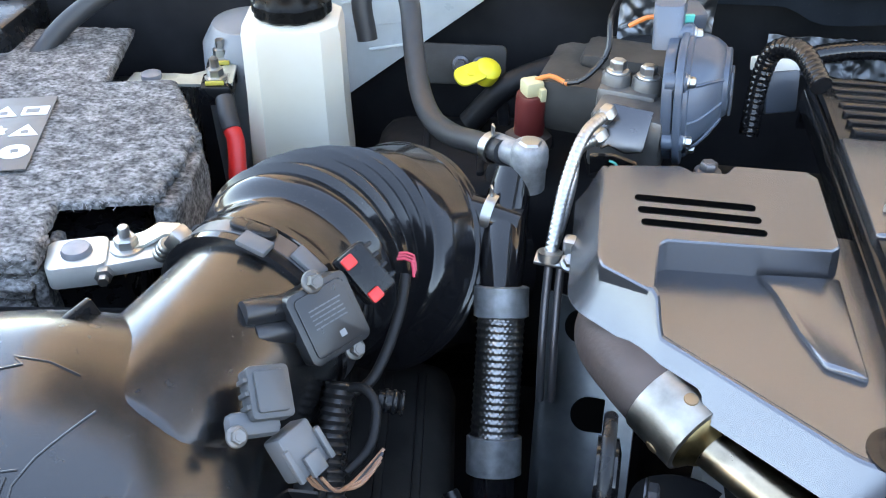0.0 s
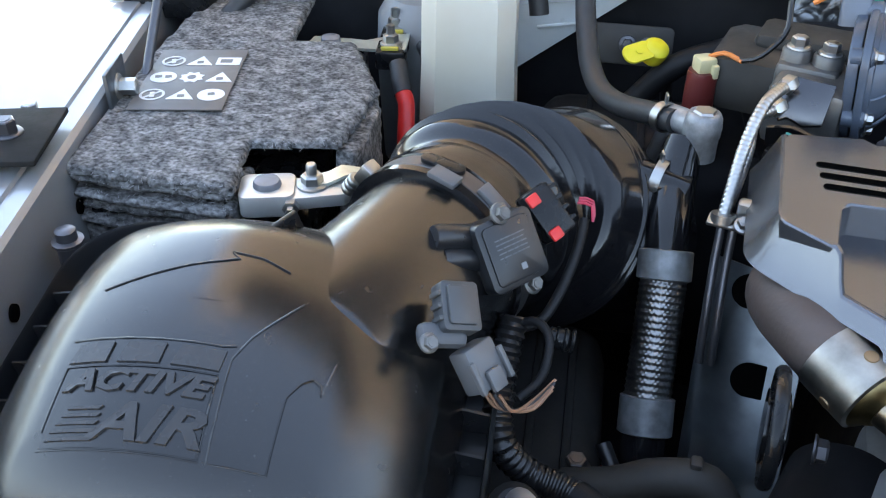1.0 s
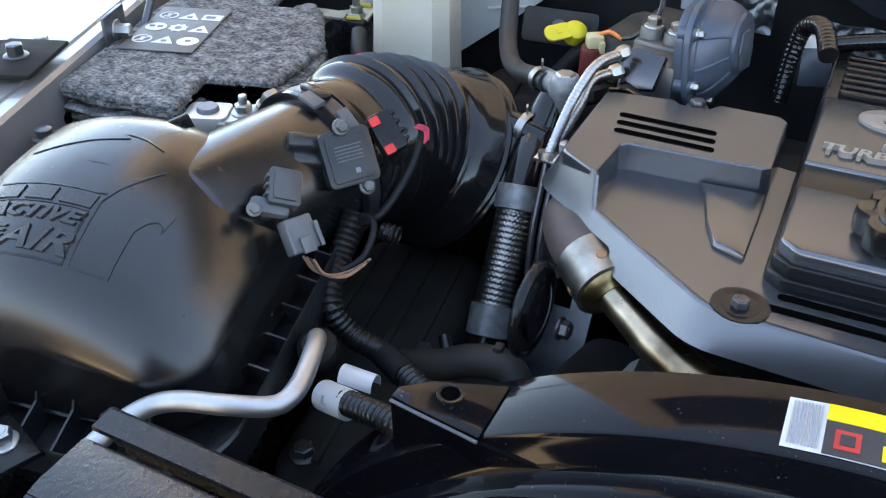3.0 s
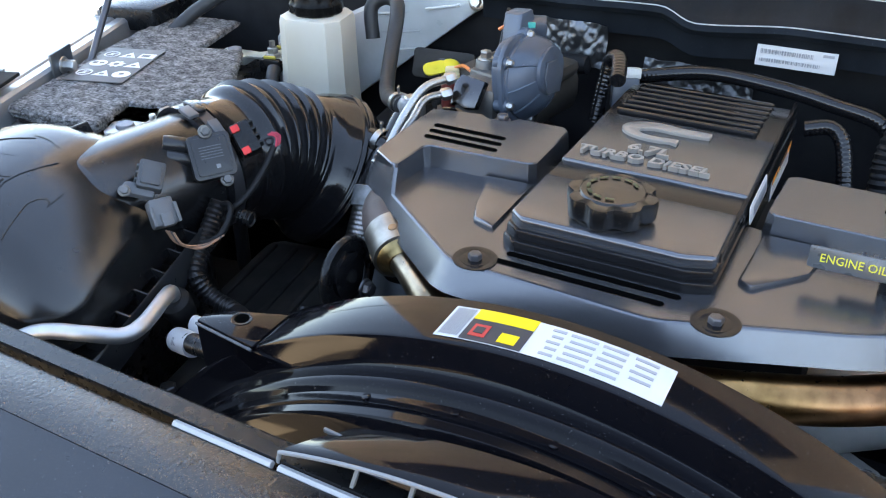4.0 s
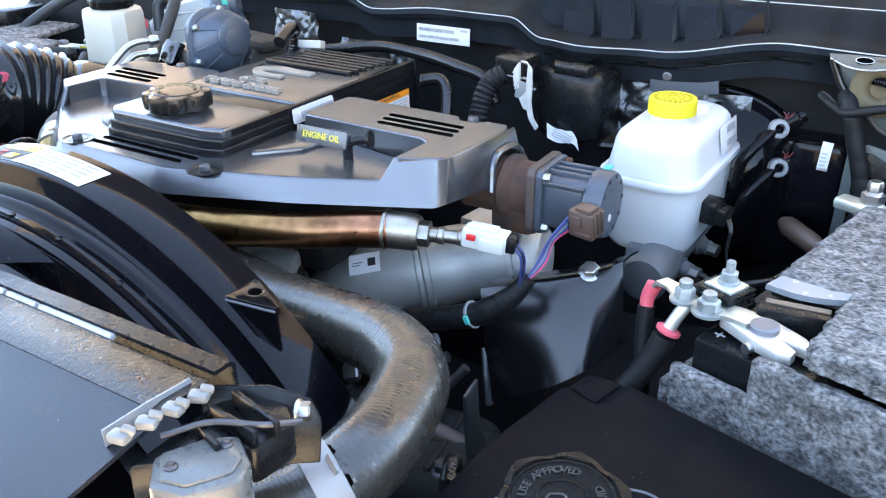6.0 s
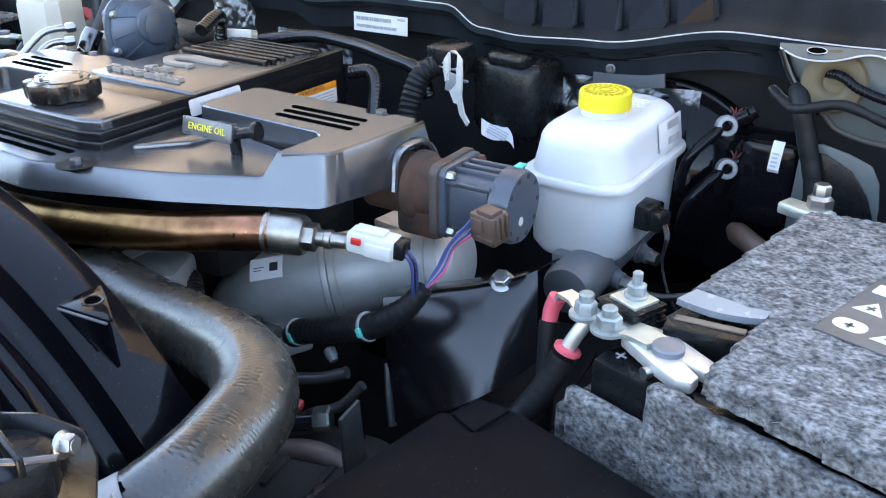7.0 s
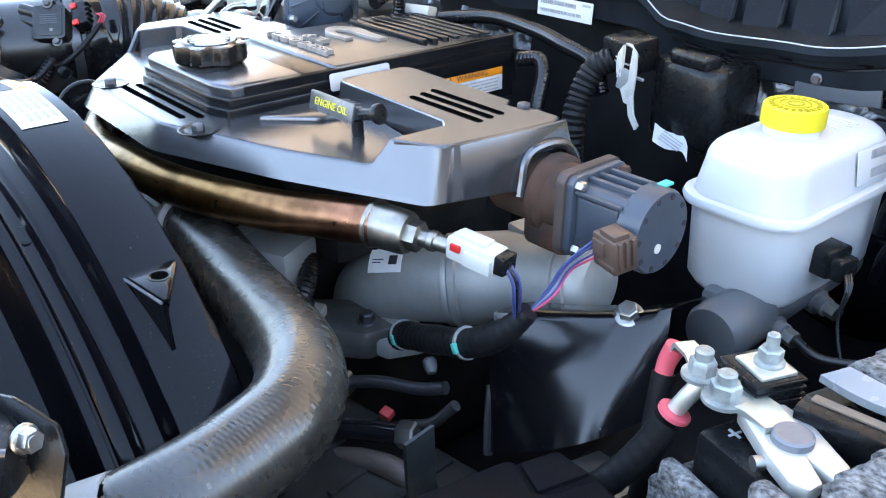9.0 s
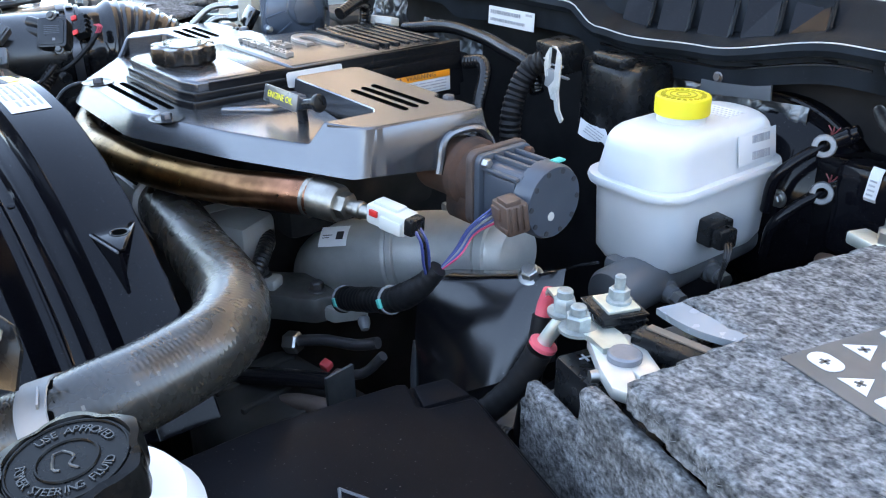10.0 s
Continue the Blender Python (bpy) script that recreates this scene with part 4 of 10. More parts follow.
    m3 = facing((-0.400, -0.022, -0.036), (0.72, -0.30, 0.62), (-0.42, 0.25, 0.86)) @ Matrix.Scale(0.86, 4)
    bm = bmesh.new()
    box(bm, (0, 0, 0), (0.026, 0.030, 0.018), bevel=0.0025, m=m3)
    box(bm, (0, -0.010, 0.011), (0.012, 0.014, 0.004), bevel=0.001, m=m3)
    box(bm, (0.013, -0.004, 0.010), (0.004, 0.022, 0.004), bevel=0.001, m=m3)
    box(bm, (-0.013, -0.004, 0.010), (0.004, 0.022, 0.004), bevel=0.001, m=m3)
    con2 = part("connector", bm, surface("mid_grey_plastic", (0.10, 0.105, 0.11), 0.45), two, "light grey connector")
    for k, mat_ in enumerate((TAN_WIRE, TAN_WIRE, INK, TAN_WIRE)):
        bm = bmesh.new()
        d = 0.003 * (k - 1.5)
        sweep(bm, [(-0.392 + d, -0.024, -0.052), (-0.384 + d, -0.022, -0.064), (-0.372, -0.006 + d, -0.072), (-0.363, 0.010 + d, -0.068)], 0.0010, 6, 0.004)
        part("wire", bm, mat_, con2)
    settle(two, 0.010, -0.006, 0.006)
    loop = thing("sensor_loop", "black taped cable loop joining the main loom", "cable", (-0.365, 0.02, -0.06))
    bm = bmesh.new()
    sweep(bm, [(-0.372, -0.004, -0.072), (-0.362, 0.012, -0.066), (-0.362, 0.030, -0.052), (-0.372, 0.040, -0.048), (-0.386, 0.042, -0.054)], 0.0029, 10, 0.004)
    part("cable", bm, TAPE, loop)

    main = thing("corrugated_loom", "black corrugated wiring loom curving under the intake", "cable", (-0.36, 0.0, -0.1))
    bm = bmesh.new()
    sweep(bm, [(-0.388, 0.046, -0.052), (-0.388, 0.022, -0.078), (-0.381, -0.008, -0.103), (-0.362, -0.010, -0.125), (-0.335, -0.012, -0.132), (-0.300, -0.030, -0.130), (-0.262, -0.052, -0.128), (-0.235, -0.070, -0.130)], ribbed(0.0085, 0.0016, 0.0052), 14, 0.0013)
    part("conduit", bm, LOOM, main)
    bm = bmesh.new()
    sweep(bm, [(-0.330, -0.014, -0.132), (-0.305, -0.028, -0.130)], 0.0108, 14)
    part("tape_wrap", bm, TAPE, main)
    bm = bmesh.new()
    lathe(bm, [(0.006, 0), (0.007, 0.001), (0.007, 0.012), (0.005, 0.014)], axis((-0.365, 0.045, -0.062), (1, 0.1, -0.1)), 12)
    for k in range(3):
        ring(bm, axis((-0.360 + 0.005 * k, 0.0455, -0.0625), (1, 0.1, -0.1)), 0.0068, 0.0012, 18, 6)
    solo("loom_clip", bm, PLASTIC, "ribbed black plastic loom clip", "clip")


def build_lamp_connector():
    con = thing("lamp_connector", "black connector with red and teal wires before the air box", "connector", LAMP_AT)
    m = Matrix.Translation(LAMP_AT) @ pose(0, 0, 0, 12, 0, -28)
    bm = bmesh.new()
    box(bm, (0, 0, 0), (0.034, 0.022, 0.020), bevel=0.003, m=m)
    part("body", bm, PLASTIC, con)
    for k in range(3):
        bm = bmesh.new()
        box(bm, (0.006, -0.006 + 0.006 * k, 0.0105), (0.020, 0.002, 0.003), bevel=0.0008, m=m)
        part("latch_rib", bm, PLASTIC, con)
    for k, mat_ in enumerate((RED, TEAL, LOOM)):
        bm = bmesh.new()
        d = 0.004 * (k - 1)
        sweep(bm, [m @ Vector((-0.016, d, 0.002)), m @ Vector((-0.026, d * 1.3, 0.004)), m @ Vector((-0.040, d, -0.006)), m @ Vector((-0.060, d, -0.030))], 0.0013, 6, 0.004)
        part("wire", bm, mat_, con)
    bm = bmesh.new()
    sweep(bm, [m @ Vector((-0.024, -0.004, -0.004)), m @ Vector((-0.040, -0.010, -0.010)), m @ Vector((-0.065, -0.010, -0.036))], ribbed(0.006, 0.001, 0.004), 12, 0.0012)
    part("conduit", bm, LOOM, con)
    nut = thing("lamp_bracket_bolt", "zinc hex bolt on a black bracket before the air box", "bolt", BOLT_AT)
    bm = bmesh.new()
    box(bm, (0, 0, -0.008), (0.050, 0.030, 0.005), bevel=0.0015, m=Matrix.Translation(BOLT_AT) @ pose(0, 0, 0, 0, 0, -20))
    part("bracket", bm, PLASTIC, nut)
    bm = bmesh.new()
    bolt(bm, Matrix.Translation(BOLT_AT) @ pose(0, 0, -0.0055, 0, 0, 12), 0.0075, 0.010, 0.011)
    part("hex_head", bm, STEEL, nut, "zinc hex head")


LAMP_AT, BOLT_AT = (-0.530, -0.219, -0.100), (-0.497, -0.222, -0.102)


def build_front_left_pipes():
    pipe = thing("aluminium_pipe", "bright bent aluminium pipe in front of the air box", "pipe", (-0.37, -0.14, -0.08))
    bm = bmesh.new()
    sweep(bm, [(-0.3600, -0.0600, -0.1010), (-0.3545, -0.0665, -0.0830), (-0.3445, -0.0850, -0.0755), (-0.3345, -0.1200, -0.0765), (-0.3385, -0.1400, -0.0775), (-0.3620, -0.1565, -0.0730), (-0.3930, -0.1655, -0.0750), (-0.4110, -0.1760, -0.0790), (-0.4230, -0.2000, -0.0850), (-0.4320, -0.2350, -0.0950)], 0.0069, 18, 0.003)
    part("tube", bm, ALU_TUBE, pipe)
    bm = bmesh.new()
    m = axis((-0.3585, -0.0625, -0.095), (-0.1, 0.4, -0.85))
    lathe(bm, [(0.010, -0.004), (0.0145, 0.0), (0.0155, 0.006), (0.014, 0.022), (0.012, 0.03)], m, 22)
    part("sleeve", bm, TAPE, pipe)
    bm = bmesh.new()
    lathe(bm, [(0.0105, 0), (0.0125, 0.002), (0.0125, 0.010), (0.0105, 0.012)], axis((-0.4180, -0.189, -0.0825), (-0.35, -0.85, -0.2)), 20)
    part("collar", bm, STEEL_DARK, pipe)
    tag = thing("tagged_loom", "corrugated loom with a white wrapped paper tag", "cable", (-0.30, -0.08, -0.12))
    bm = bmesh.new()
    sweep(bm, [(-0.338, -0.080, -0.121), (-0.31, -0.088, -0.112), (-0.285, -0.096, -0.104), (-0.255, -0.105, -0.10), (-0.22, -0.11, -0.11)], ribbed(0.0082, 0.0015, 0.005), 14, 0.0013)
    part("conduit", bm, LOOM, tag)
    bm = bmesh.new()
    lathe(bm, [(0.0112, 0), (0.0114, 0.002), (0.0114, 0.026), (0.0112, 0.028)], axis((-0.345, -0.078, -0.124), (0.94, -0.25, 0.24)), 22)
    paper = part("paper_tag", bm, PAPER, tag, "white paper tag")
    bm = bmesh.new()
    rows = []
    for k in range(9):
        a = radians(200 * k / 8)
        rows.append([(-0.338 + d, -0.062 - 0.008 * math.cos(a), -0.116 + 0.010 * math.sin(a)) for d in (0.0, 0.014, 0.027)])
    sheet(bm, rows, 0.0006)
    part("tag_fold", bm, PAPER, tag)
    bm = bmesh.new()
    barcode(bm, facing((-0.331, -0.0895, -0.1155), (0.1, -0.75, 0.65), (0, 0, 1)), 0.016, 0.007, 12)
    part("print", bm, INK_GREY, paper)


BAT = Matrix.Translation((-0.722, 0.080, 0)) @ pose(0, 0, 0, 0, 0, 14)


def felt_slab(bm, outline, low, high, m, seed=1, rough=0.0016, cell=0.006):
    """A soft slab with a lumpy skin: a dense grid top, wavy sides."""
    temp = bmesh.new()
    prism(temp, outline, low, high, 0.004, None, 3)
    bmesh.ops.triangulate(temp, faces=[f for f in temp.faces if len(f.verts) > 4])
    for _ in range(5):
        long_edges = [e for e in temp.edges if e.calc_length() > cell * 1.6]
        if not long_edges or len(temp.verts) > 14000:
            break
        bmesh.ops.subdivide_edges(temp, edges=long_edges, cuts=1, use_grid_fill=False)
        bmesh.ops.triangulate(temp, faces=[f for f in temp.faces if len(f.verts) > 4])
    temp.normal_update()
    for v in temp.verts:
        n = noise.noise(v.co * 95 + Vector((seed, 0, 0))) * 0.6 + noise.noise(v.co * 260 + Vector((0, seed, 0))) * 0.5 + noise.noise(v.co * 30) * 0.7
        v.co += v.normal * n * rough
    join(bm, temp, m)


def inside(x, y, outline):
    odd = False
    for (x0, y0), (x1, y1) in zip(outline, outline[1:] + outline[:1]):
        if (y0 > y) != (y1 > y) and x < (x1 - x0) * (y - y0) / (y1 - y0) + x0:
            odd = not odd
    return odd


def felt_lid(bm, outline, low, high, m, seed=1, rough=0.0016, cell=0.003):
    """A lumpy felt sheet of any outline, cut by a fine grid, with ragged edges."""
    xs, ys = [p[0] for p in outline], [p[1] for p in outline]
    nx, ny = int((max(xs) - min(xs)) / cell) + 1, int((max(ys) - min(ys)) / cell) + 1
    full = {(i, j) for i in range(nx) for j in range(ny) if inside(min(xs) + (i + 0.5) * cell, min(ys) + (j + 0.5) * cell, outline)}
    tops, lows = {}, {}

    def lump(p):
        return noise.noise(p * 95 + Vector((seed, 0, 0))) * 0.6 + noise.noise(p * 260 + Vector((0, seed, 0))) * 0.5 + noise.noise(p * 30) * 0.7

    def top(i, j):
        if (i, j) not in tops:
            around = sum((a, b) in full for a in (i - 1, i) for b in (j - 1, j))
            p = Vector((min(xs) + i * cell, min(ys) + j * cell, high))
            p.z += lump(p) * rough - (0.0028 if around < 4 else 0)
            p.x += noise.noise(p * 400) * 0.0009
            p.y += noise.noise(p * 400 + Vector((7, 0, 0))) * 0.0009
            tops[(i, j)] = bm.verts.new(m @ p)
        return tops[(i, j)]

    def under(i, j, k):
        if (i, j, k) not in lows:
            p = Vector((min(xs) + i * cell, min(ys) + j * cell, high - 0.004 + (low - high + 0.004) * k / 3))
            p.x += noise.noise(p * 300) * 0.0016
            p.y += noise.noise(p * 300 + Vector((3, 0, 0))) * 0.0016
            lows[(i, j, k)] = bm.verts.new(m @ p)
        return lows[(i, j, k)]

    for i, j in full:
        bm.faces.new((top(i, j), top(i + 1, j), top(i + 1, j + 1), top(i, j + 1)))
        for di, dj, a, b in ((0, -1, (i, j), (i + 1, j)), (1, 0, (i + 1, j), (i + 1, j + 1)), (0, 1, (i + 1, j + 1), (i, j + 1)), (-1, 0, (i, j + 1), (i, j))):
            if (i + di, j + dj) not in full:
                bm.faces.new((top(*b), top(*a), under(*a, 0), under(*b, 0)))
                for k in range(3):
                    bm.faces.new((under(*b, k), under(*a, k), under(*a, k + 1), under(*b, k + 1)))


def fray(bm, outline_segment, z0, z1, m, count, seed):
    """Loose fibres along an edge."""
    rnd = random.Random(seed)
    (x0, y0), (x1, y1) = outline_segment
    nx, ny = (y1 - y0), -(x1 - x0)
    L = math.hypot(nx, ny)
    nx, ny = nx / L, ny / L
    for _ in range(count):
        s = rnd.random()
        p = Vector((x0 + (x1 - x0) * s, y0 + (y1 - y0) * s, rnd.uniform(z0, z1)))
        d = Vector((nx, ny, rnd.uniform(-0.4, 0.3))) * rnd.uniform(0.0006, 0.0022)
        side = Vector((rnd.uniform(-1, 1), rnd.uniform(-1, 1), rnd.uniform(-0.5, 0.5))) * 0.003
        sweep(bm, [m @ (p - d * 0.3), m @ (p + d * 0.5 + side * 0.4), m @ (p + d + side)], 0.00022, 3, 0.003, False)


def build_passenger_battery():
    battery = thing("battery", "car battery wrapped in matted grey felt, beside the silver rail", "battery", (-0.66, 0.25, -0.2), "pair of batteries")
    bm = bmesh.new()
    box(bm, (0.070, 0.205, -0.160), (0.176, 0.350, 0.165), bevel=0.006, m=BAT)
    part("case", bm, PLASTIC, battery)
    bm = bmesh.new()
    corners = ((-0.757, 0.102), (-0.690, 0.106), (-0.619, 0.112), (-0.638, 0.180), (-0.571, 0.203), (-0.572, 0.250), (-0.578, 0.305), (-0.636, 0.394), (-0.698, 0.380), (-0.728, 0.506), (-0.790, 0.492), (-0.842, 0.476), (-0.815, 0.330))
    outline = [tuple((BAT.inverted() @ Vector((x, y, 0)))[:2]) for x, y in corners]
    felt_lid(bm, outline, -0.0475, -0.040, BAT, 1)
    part("felt_top", bm, FELT, battery, "matted grey felt lid", angle=180)
    for k in range(4):
        bm = bmesh.new()
        top, lead = -0.0490 - 0.0115 * k, (0.002, -0.003, 0.004, -0.002)[k]
        felt_slab(bm, [(-0.028 + 0.003 * (k % 2), 0.028 + lead), (0.015, lead + 0.018), (0.06, lead + 0.012), (0.107 - 0.005 * k, lead + 0.005), (0.108 - 0.004 * k, 0.028), (-0.026, 0.050)], top - 0.0065, top, BAT, 3 + k, 0.0024, 0.005)
        part("felt_layer", bm, FELT, battery, "frayed felt layer", angle=180)
    bm = bmesh.new()
    felt_slab(bm, [(0.172, 0.080), (0.188, 0.078), (0.196, 0.11), (0.198, 0.16), (0.192, 0.20), (0.174, 0.21)], -0.20, -0.050, BAT, 9, 0.003, 0.008)
    part("felt_side", bm, FELT, battery, angle=180)
    bm = bmesh.new()
    felt_slab(bm, [(0.098, 0.010), (0.108, 0.008), (0.108, 0.072), (0.098, 0.072)], -0.15, -0.06, BAT, 12, 0.002, 0.008)
    felt_slab(bm, [(-0.026, 0.029), (0.104, 0.007), (0.104, 0.021), (-0.026, 0.043)], -0.20, -0.095, BAT, 13, 0.002, 0.008)
    part("felt_front", bm, FELT, battery, angle=180)
    bm = bmesh.new()
    fray(bm, ((-0.028, 0.028), (0.107, 0.006)), -0.10, -0.040, BAT, 240, 2)
    fray(bm, ((0.106, 0.077), (0.176, 0.083)), -0.046, -0.040, BAT, 60, 3)
    tagged(part("loose_fibres", bm, surface("felt_fibre", (0.30, 0.30, 0.31), 0.9), battery), kind="stuff")
    # printed grey label with white pictograms
    lab = pose(-0.742, 0.266, -0.0380, 0, 0, 17.5)
    bm = bmesh.new()
    box(bm, (0, 0, 0), (0.081, 0.127, 0.0012), bevel=0.0004, m=lab)
    label = solo("battery_label", bm, LABEL_GREY, "grey warning label with white pictograms on the felt", "label")
    signs = (("ring", "triangle", "disc"), ("goggles", "cog", "triangle"), ("ring", "triangle", "plate"))
    for j in range(3):
        for i in range(3):
            x, y = -0.0255 + 0.0255 * i + 0.0008 * j, -0.0355 + 0.0355 * j
            kind = signs[j][i]
            bm, core = bmesh.new(), bmesh.new()
            if kind == "ring":
                ring(bm, lab @ pose(x, y, 0.0010), 0.0098, 0.0012, 26, 6, 0.4)
                box(bm, (x, y, 0.0010), (0.018, 0.0018, 0.0006), (0, 0, 45), 0, lab)
                box(bm, (x, y, 0.0010), (0.004, 0.009, 0.0006), (0, 0, 10), 0, lab)
            elif kind == "triangle":
                prism(bm, [(x - 0.012, y - 0.009), (x + 0.012, y - 0.009), (x, y + 0.011)], 0.0007, 0.0012, 0, lab)
                box(core, (x, y - 0.003, 0.0013), (0.006, 0.005, 0.0004), (0, 0, 8), 0, lab)
            elif kind == "plate":
                prism(bm, rounded(0.011, 0.008, 0.001, 2, (x, y)), 0.0007, 0.0012, 0, lab)
                box(core, (x - 0.002, y, 0.0013), (0.011, 0.007, 0.0004), (0, 0, 0), 0, lab)
            elif kind == "cog":
                prism(bm, [(x + (0.0115 if k % 2 else 0.0085) * math.cos(math.pi * k / 8), y + (0.0115 if k % 2 else 0.0085) * math.sin(math.pi * k / 8)) for k in range(16)], 0.0007, 0.0012, 0, lab)
                prism(core, rounded(0.004, 0.004, 0.004, 5, (x, y)), 0.0011, 0.0015, 0, lab)
            else:
                prism(bm, rounded(0.0118, 0.0112, 0.011, 6, (x, y)), 0.0007, 0.0012, 0, lab)
                for d in ((-0.0045, 0.0045) if kind == "goggles" else (0.0,)):
                    box(core, (x + d, y + 0.001, 0.0013), (0.006, 0.0050, 0.0004), (0, 0, 12), 0, lab)
            part("pictogram", bm, PAPER, label)
            if kind == "ring":
                core.free()
            else:
                part("pictogram_core", core, LABEL_GREY, label)

    # front terminal clamp
    term = thing("battery_terminal", "plated clamp bolted on the battery's lead post", "terminal", (-0.598, 0.139, -0.06), "battery terminals")
    tm = Matrix.Translation((-0.604, 0.139, -0.055)) @ pose(0, 0, 0, 0, 0, 22)
    bm = bmesh.new()
    prism(bm, rounded(0.021, 0.018, 0.007, 5) , -0.014, 0.004, 0.0015, tm)
    prism(bm, [(0.012, -0.017), (0.058, -0.012), (0.070, 0.002), (0.064, 0.010), (0.040, 0.013), (0.012, 0.016)], -0.010, 0.001, 0.0015, tm)
    part("clamp", bm, WHITE_METAL, term)
    bm = bmesh.new()
    lathe(bm, [(0.0112, -0.004), (0.0108, 0.006), (0.0095, 0.0085), (0.002, 0.0092)], tm, 26)
    part("lead_post", bm, LEAD, term)
    bm = bmesh.new()
    lathe(bm, [(0.012, 0.001), (0.012, 0.003), (0.009, 0.004)], tm @ pose(0.034, 0.002, 0), 22)
    lathe(bm, [(0.0085, 0.003), (0.0085, 0.010), (0.007, 0.0115)], tm @ pose(0.034, 0.002, 0), 6)
    lathe(bm, [(0.0042, 0.010), (0.0042, 0.019), (0.0034, 0.020)], tm @ pose(0.034, 0.002, 0), 14)
    part("stud_nut", bm, STEEL, term)
    bm = bmesh.new()
    lathe(bm, [(0.0065, 0), (0.0065, 0.006), (0.0038, 0.007), (0.0038, 0.012)], tm @ pose(0.018, -0.016, -0.005, 90, 0, 0), 6)
    part("pinch_bolt", bm, STEEL, term)
    bm = bmesh.new()
    rows = [[(0.026, -0.006, 0.0035), (0.030, 0.012, 0.0035)], [(0.046, -0.002, 0.005), (0.046, 0.016, 0.005)], [(0.060, 0.006, 0.007), (0.056, 0.022, 0.007)], [(0.074, 0.012, 0.002), (0.070, 0.026, 0.002)], [(0.084, 0.014, -0.012), (0.078, 0.028, -0.012)]]
    sheet(bm, rows, 0.0025, tm)
    part("cable_lug", bm, ZINC_GREEN, term)
    bm = bmesh.new()
    sweep(bm, [tm @ Vector((0.080, 0.021, -0.008)), tm @ Vector((0.10, 0.03, -0.03)), tm @ Vector((0.11, 0.03, -0.09)), tm @ Vector((0.11, 0.03, -0.2))], 0.009, 12)
    part("cable", bm, RUBBER_MATT, term)

    # rear terminal, fuse posts and red cables
    rear = thing("battery_terminal", "plated rear clamp with fuse posts on the battery", "terminal", (-0.66, 0.435, -0.06), "battery terminals")
    rm = Matrix.Translation((-0.678, 0.428, -0.062)) @ pose(0, 0, 0, 0, 0, 14)
    bm = bmesh.new()
    prism(bm, [(-0.026, -0.016), (0.022, -0.018), (0.026, 0.010), (-0.020, 0.016)], -0.010, 0.004, 0.002, rm)
    part("clamp", bm, ZINC_GREEN, rear)
    bm = bmesh.new()
    lathe(bm, [(0.0105, 0), (0.0098, 0.009), (0.006, 0.0105)], rm, 22)
    part("lead_post", bm, LEAD, rear)
    bm = bmesh.new()
    sheet(bm, [[(0.018, -0.010, 0.003), (0.018, 0.012, 0.003)], [(0.036, -0.016, 0.004), (0.036, 0.006, 0.004)], [(0.062, -0.022, 0.006), (0.062, 0.016, 0.006)], [(0.080, -0.020, 0.006), (0.080, 0.030, 0.006)]], 0.003, rm)
    part("bus_bar", bm, ZINC_GREEN, rear)
    for y in (-0.012, 0.034):
        bm = bmesh.new()
        box(bm, (0.064, y, -0.004), (0.030, 0.034, 0.020), bevel=0.003, m=rm)
        block = part("fuse_block", bm, PLASTIC, rear)
        bm = bmesh.new()
        lathe(bm, [(0.011, 0.007), (0.011, 0.010), (0.008, 0.011), (0.008, 0.018), (0.0045, 0.019), (0.0045, 0.028)], rm @ pose(0.064, y, 0), 6)
        part("post_nut", bm, STEEL, block)
        bm = bmesh.new()
        box(bm, (0.064, y - 0.012, 0.008), (0.018, 0.004, 0.004), bevel=0.001, m=rm)
        part("fuse_window", bm, surface("amber_window", (0.45, 0.36, 0.06), 0.4), block)
    for pts in ([(-0.598, 0.412, -0.066), (-0.590, 0.395, -0.076), (-0.577, 0.375, -0.092), (-0.570, 0.350, -0.125), (-0.565, 0.33, -0.19)], [(-0.585, 0.455, -0.060), (-0.572, 0.440, -0.070), (-0.560, 0.415, -0.090), (-0.553, 0.395, -0.13), (-0.55, 0.38, -0.19)]):
        cable = thing("battery_cable", "thick red battery cable with a black boot", "cable", pts[2], "red battery cables")
        bm = bmesh.new()
        sweep(bm, pts[:2] + [tuple((Vector(pts[1]) + Vector(pts[2])) / 2)], 0.0095, 12, 0.004)
        part("boot", bm, RUBBER_MATT, cable)
        bm = bmesh.new()
        sweep(bm, [tuple((Vector(pts[1]) + Vector(pts[2])) / 2)] + pts[2:], 0.0085, 14, 0.005)
        part("cable", bm, RED, cable)
        bm = bmesh.new()
        sweep(bm, [pts[3], tuple((Vector(pts[3]) + Vector(pts[4])) / 2)], 0.0092, 14)
        part("tape", bm, RED_CLOTH, cable)
    bm = bmesh.new()
    sweep(bm, [(-0.59, 0.50, -0.06), (-0.565, 0.49, -0.030), (-0.54, 0.50, -0.02)], 0.010, 12)
    solo("pink_boot", bm, PINK, "pink rubber cable boot behind the fuse posts", "boot")
    bm = bmesh.new()
    sweep(bm, [(-0.545, 0.40, -0.085), (-0.550, 0.385, -0.11), (-0.566, 0.365, -0.13), (-0.575, 0.35, -0.15)], 0.005, 8)
    solo("cream_cable", bm, surface("cream_sleeve", (0.50, 0.40, 0.30), 0.6), "cream sleeved cable beside the red cables", "cable")


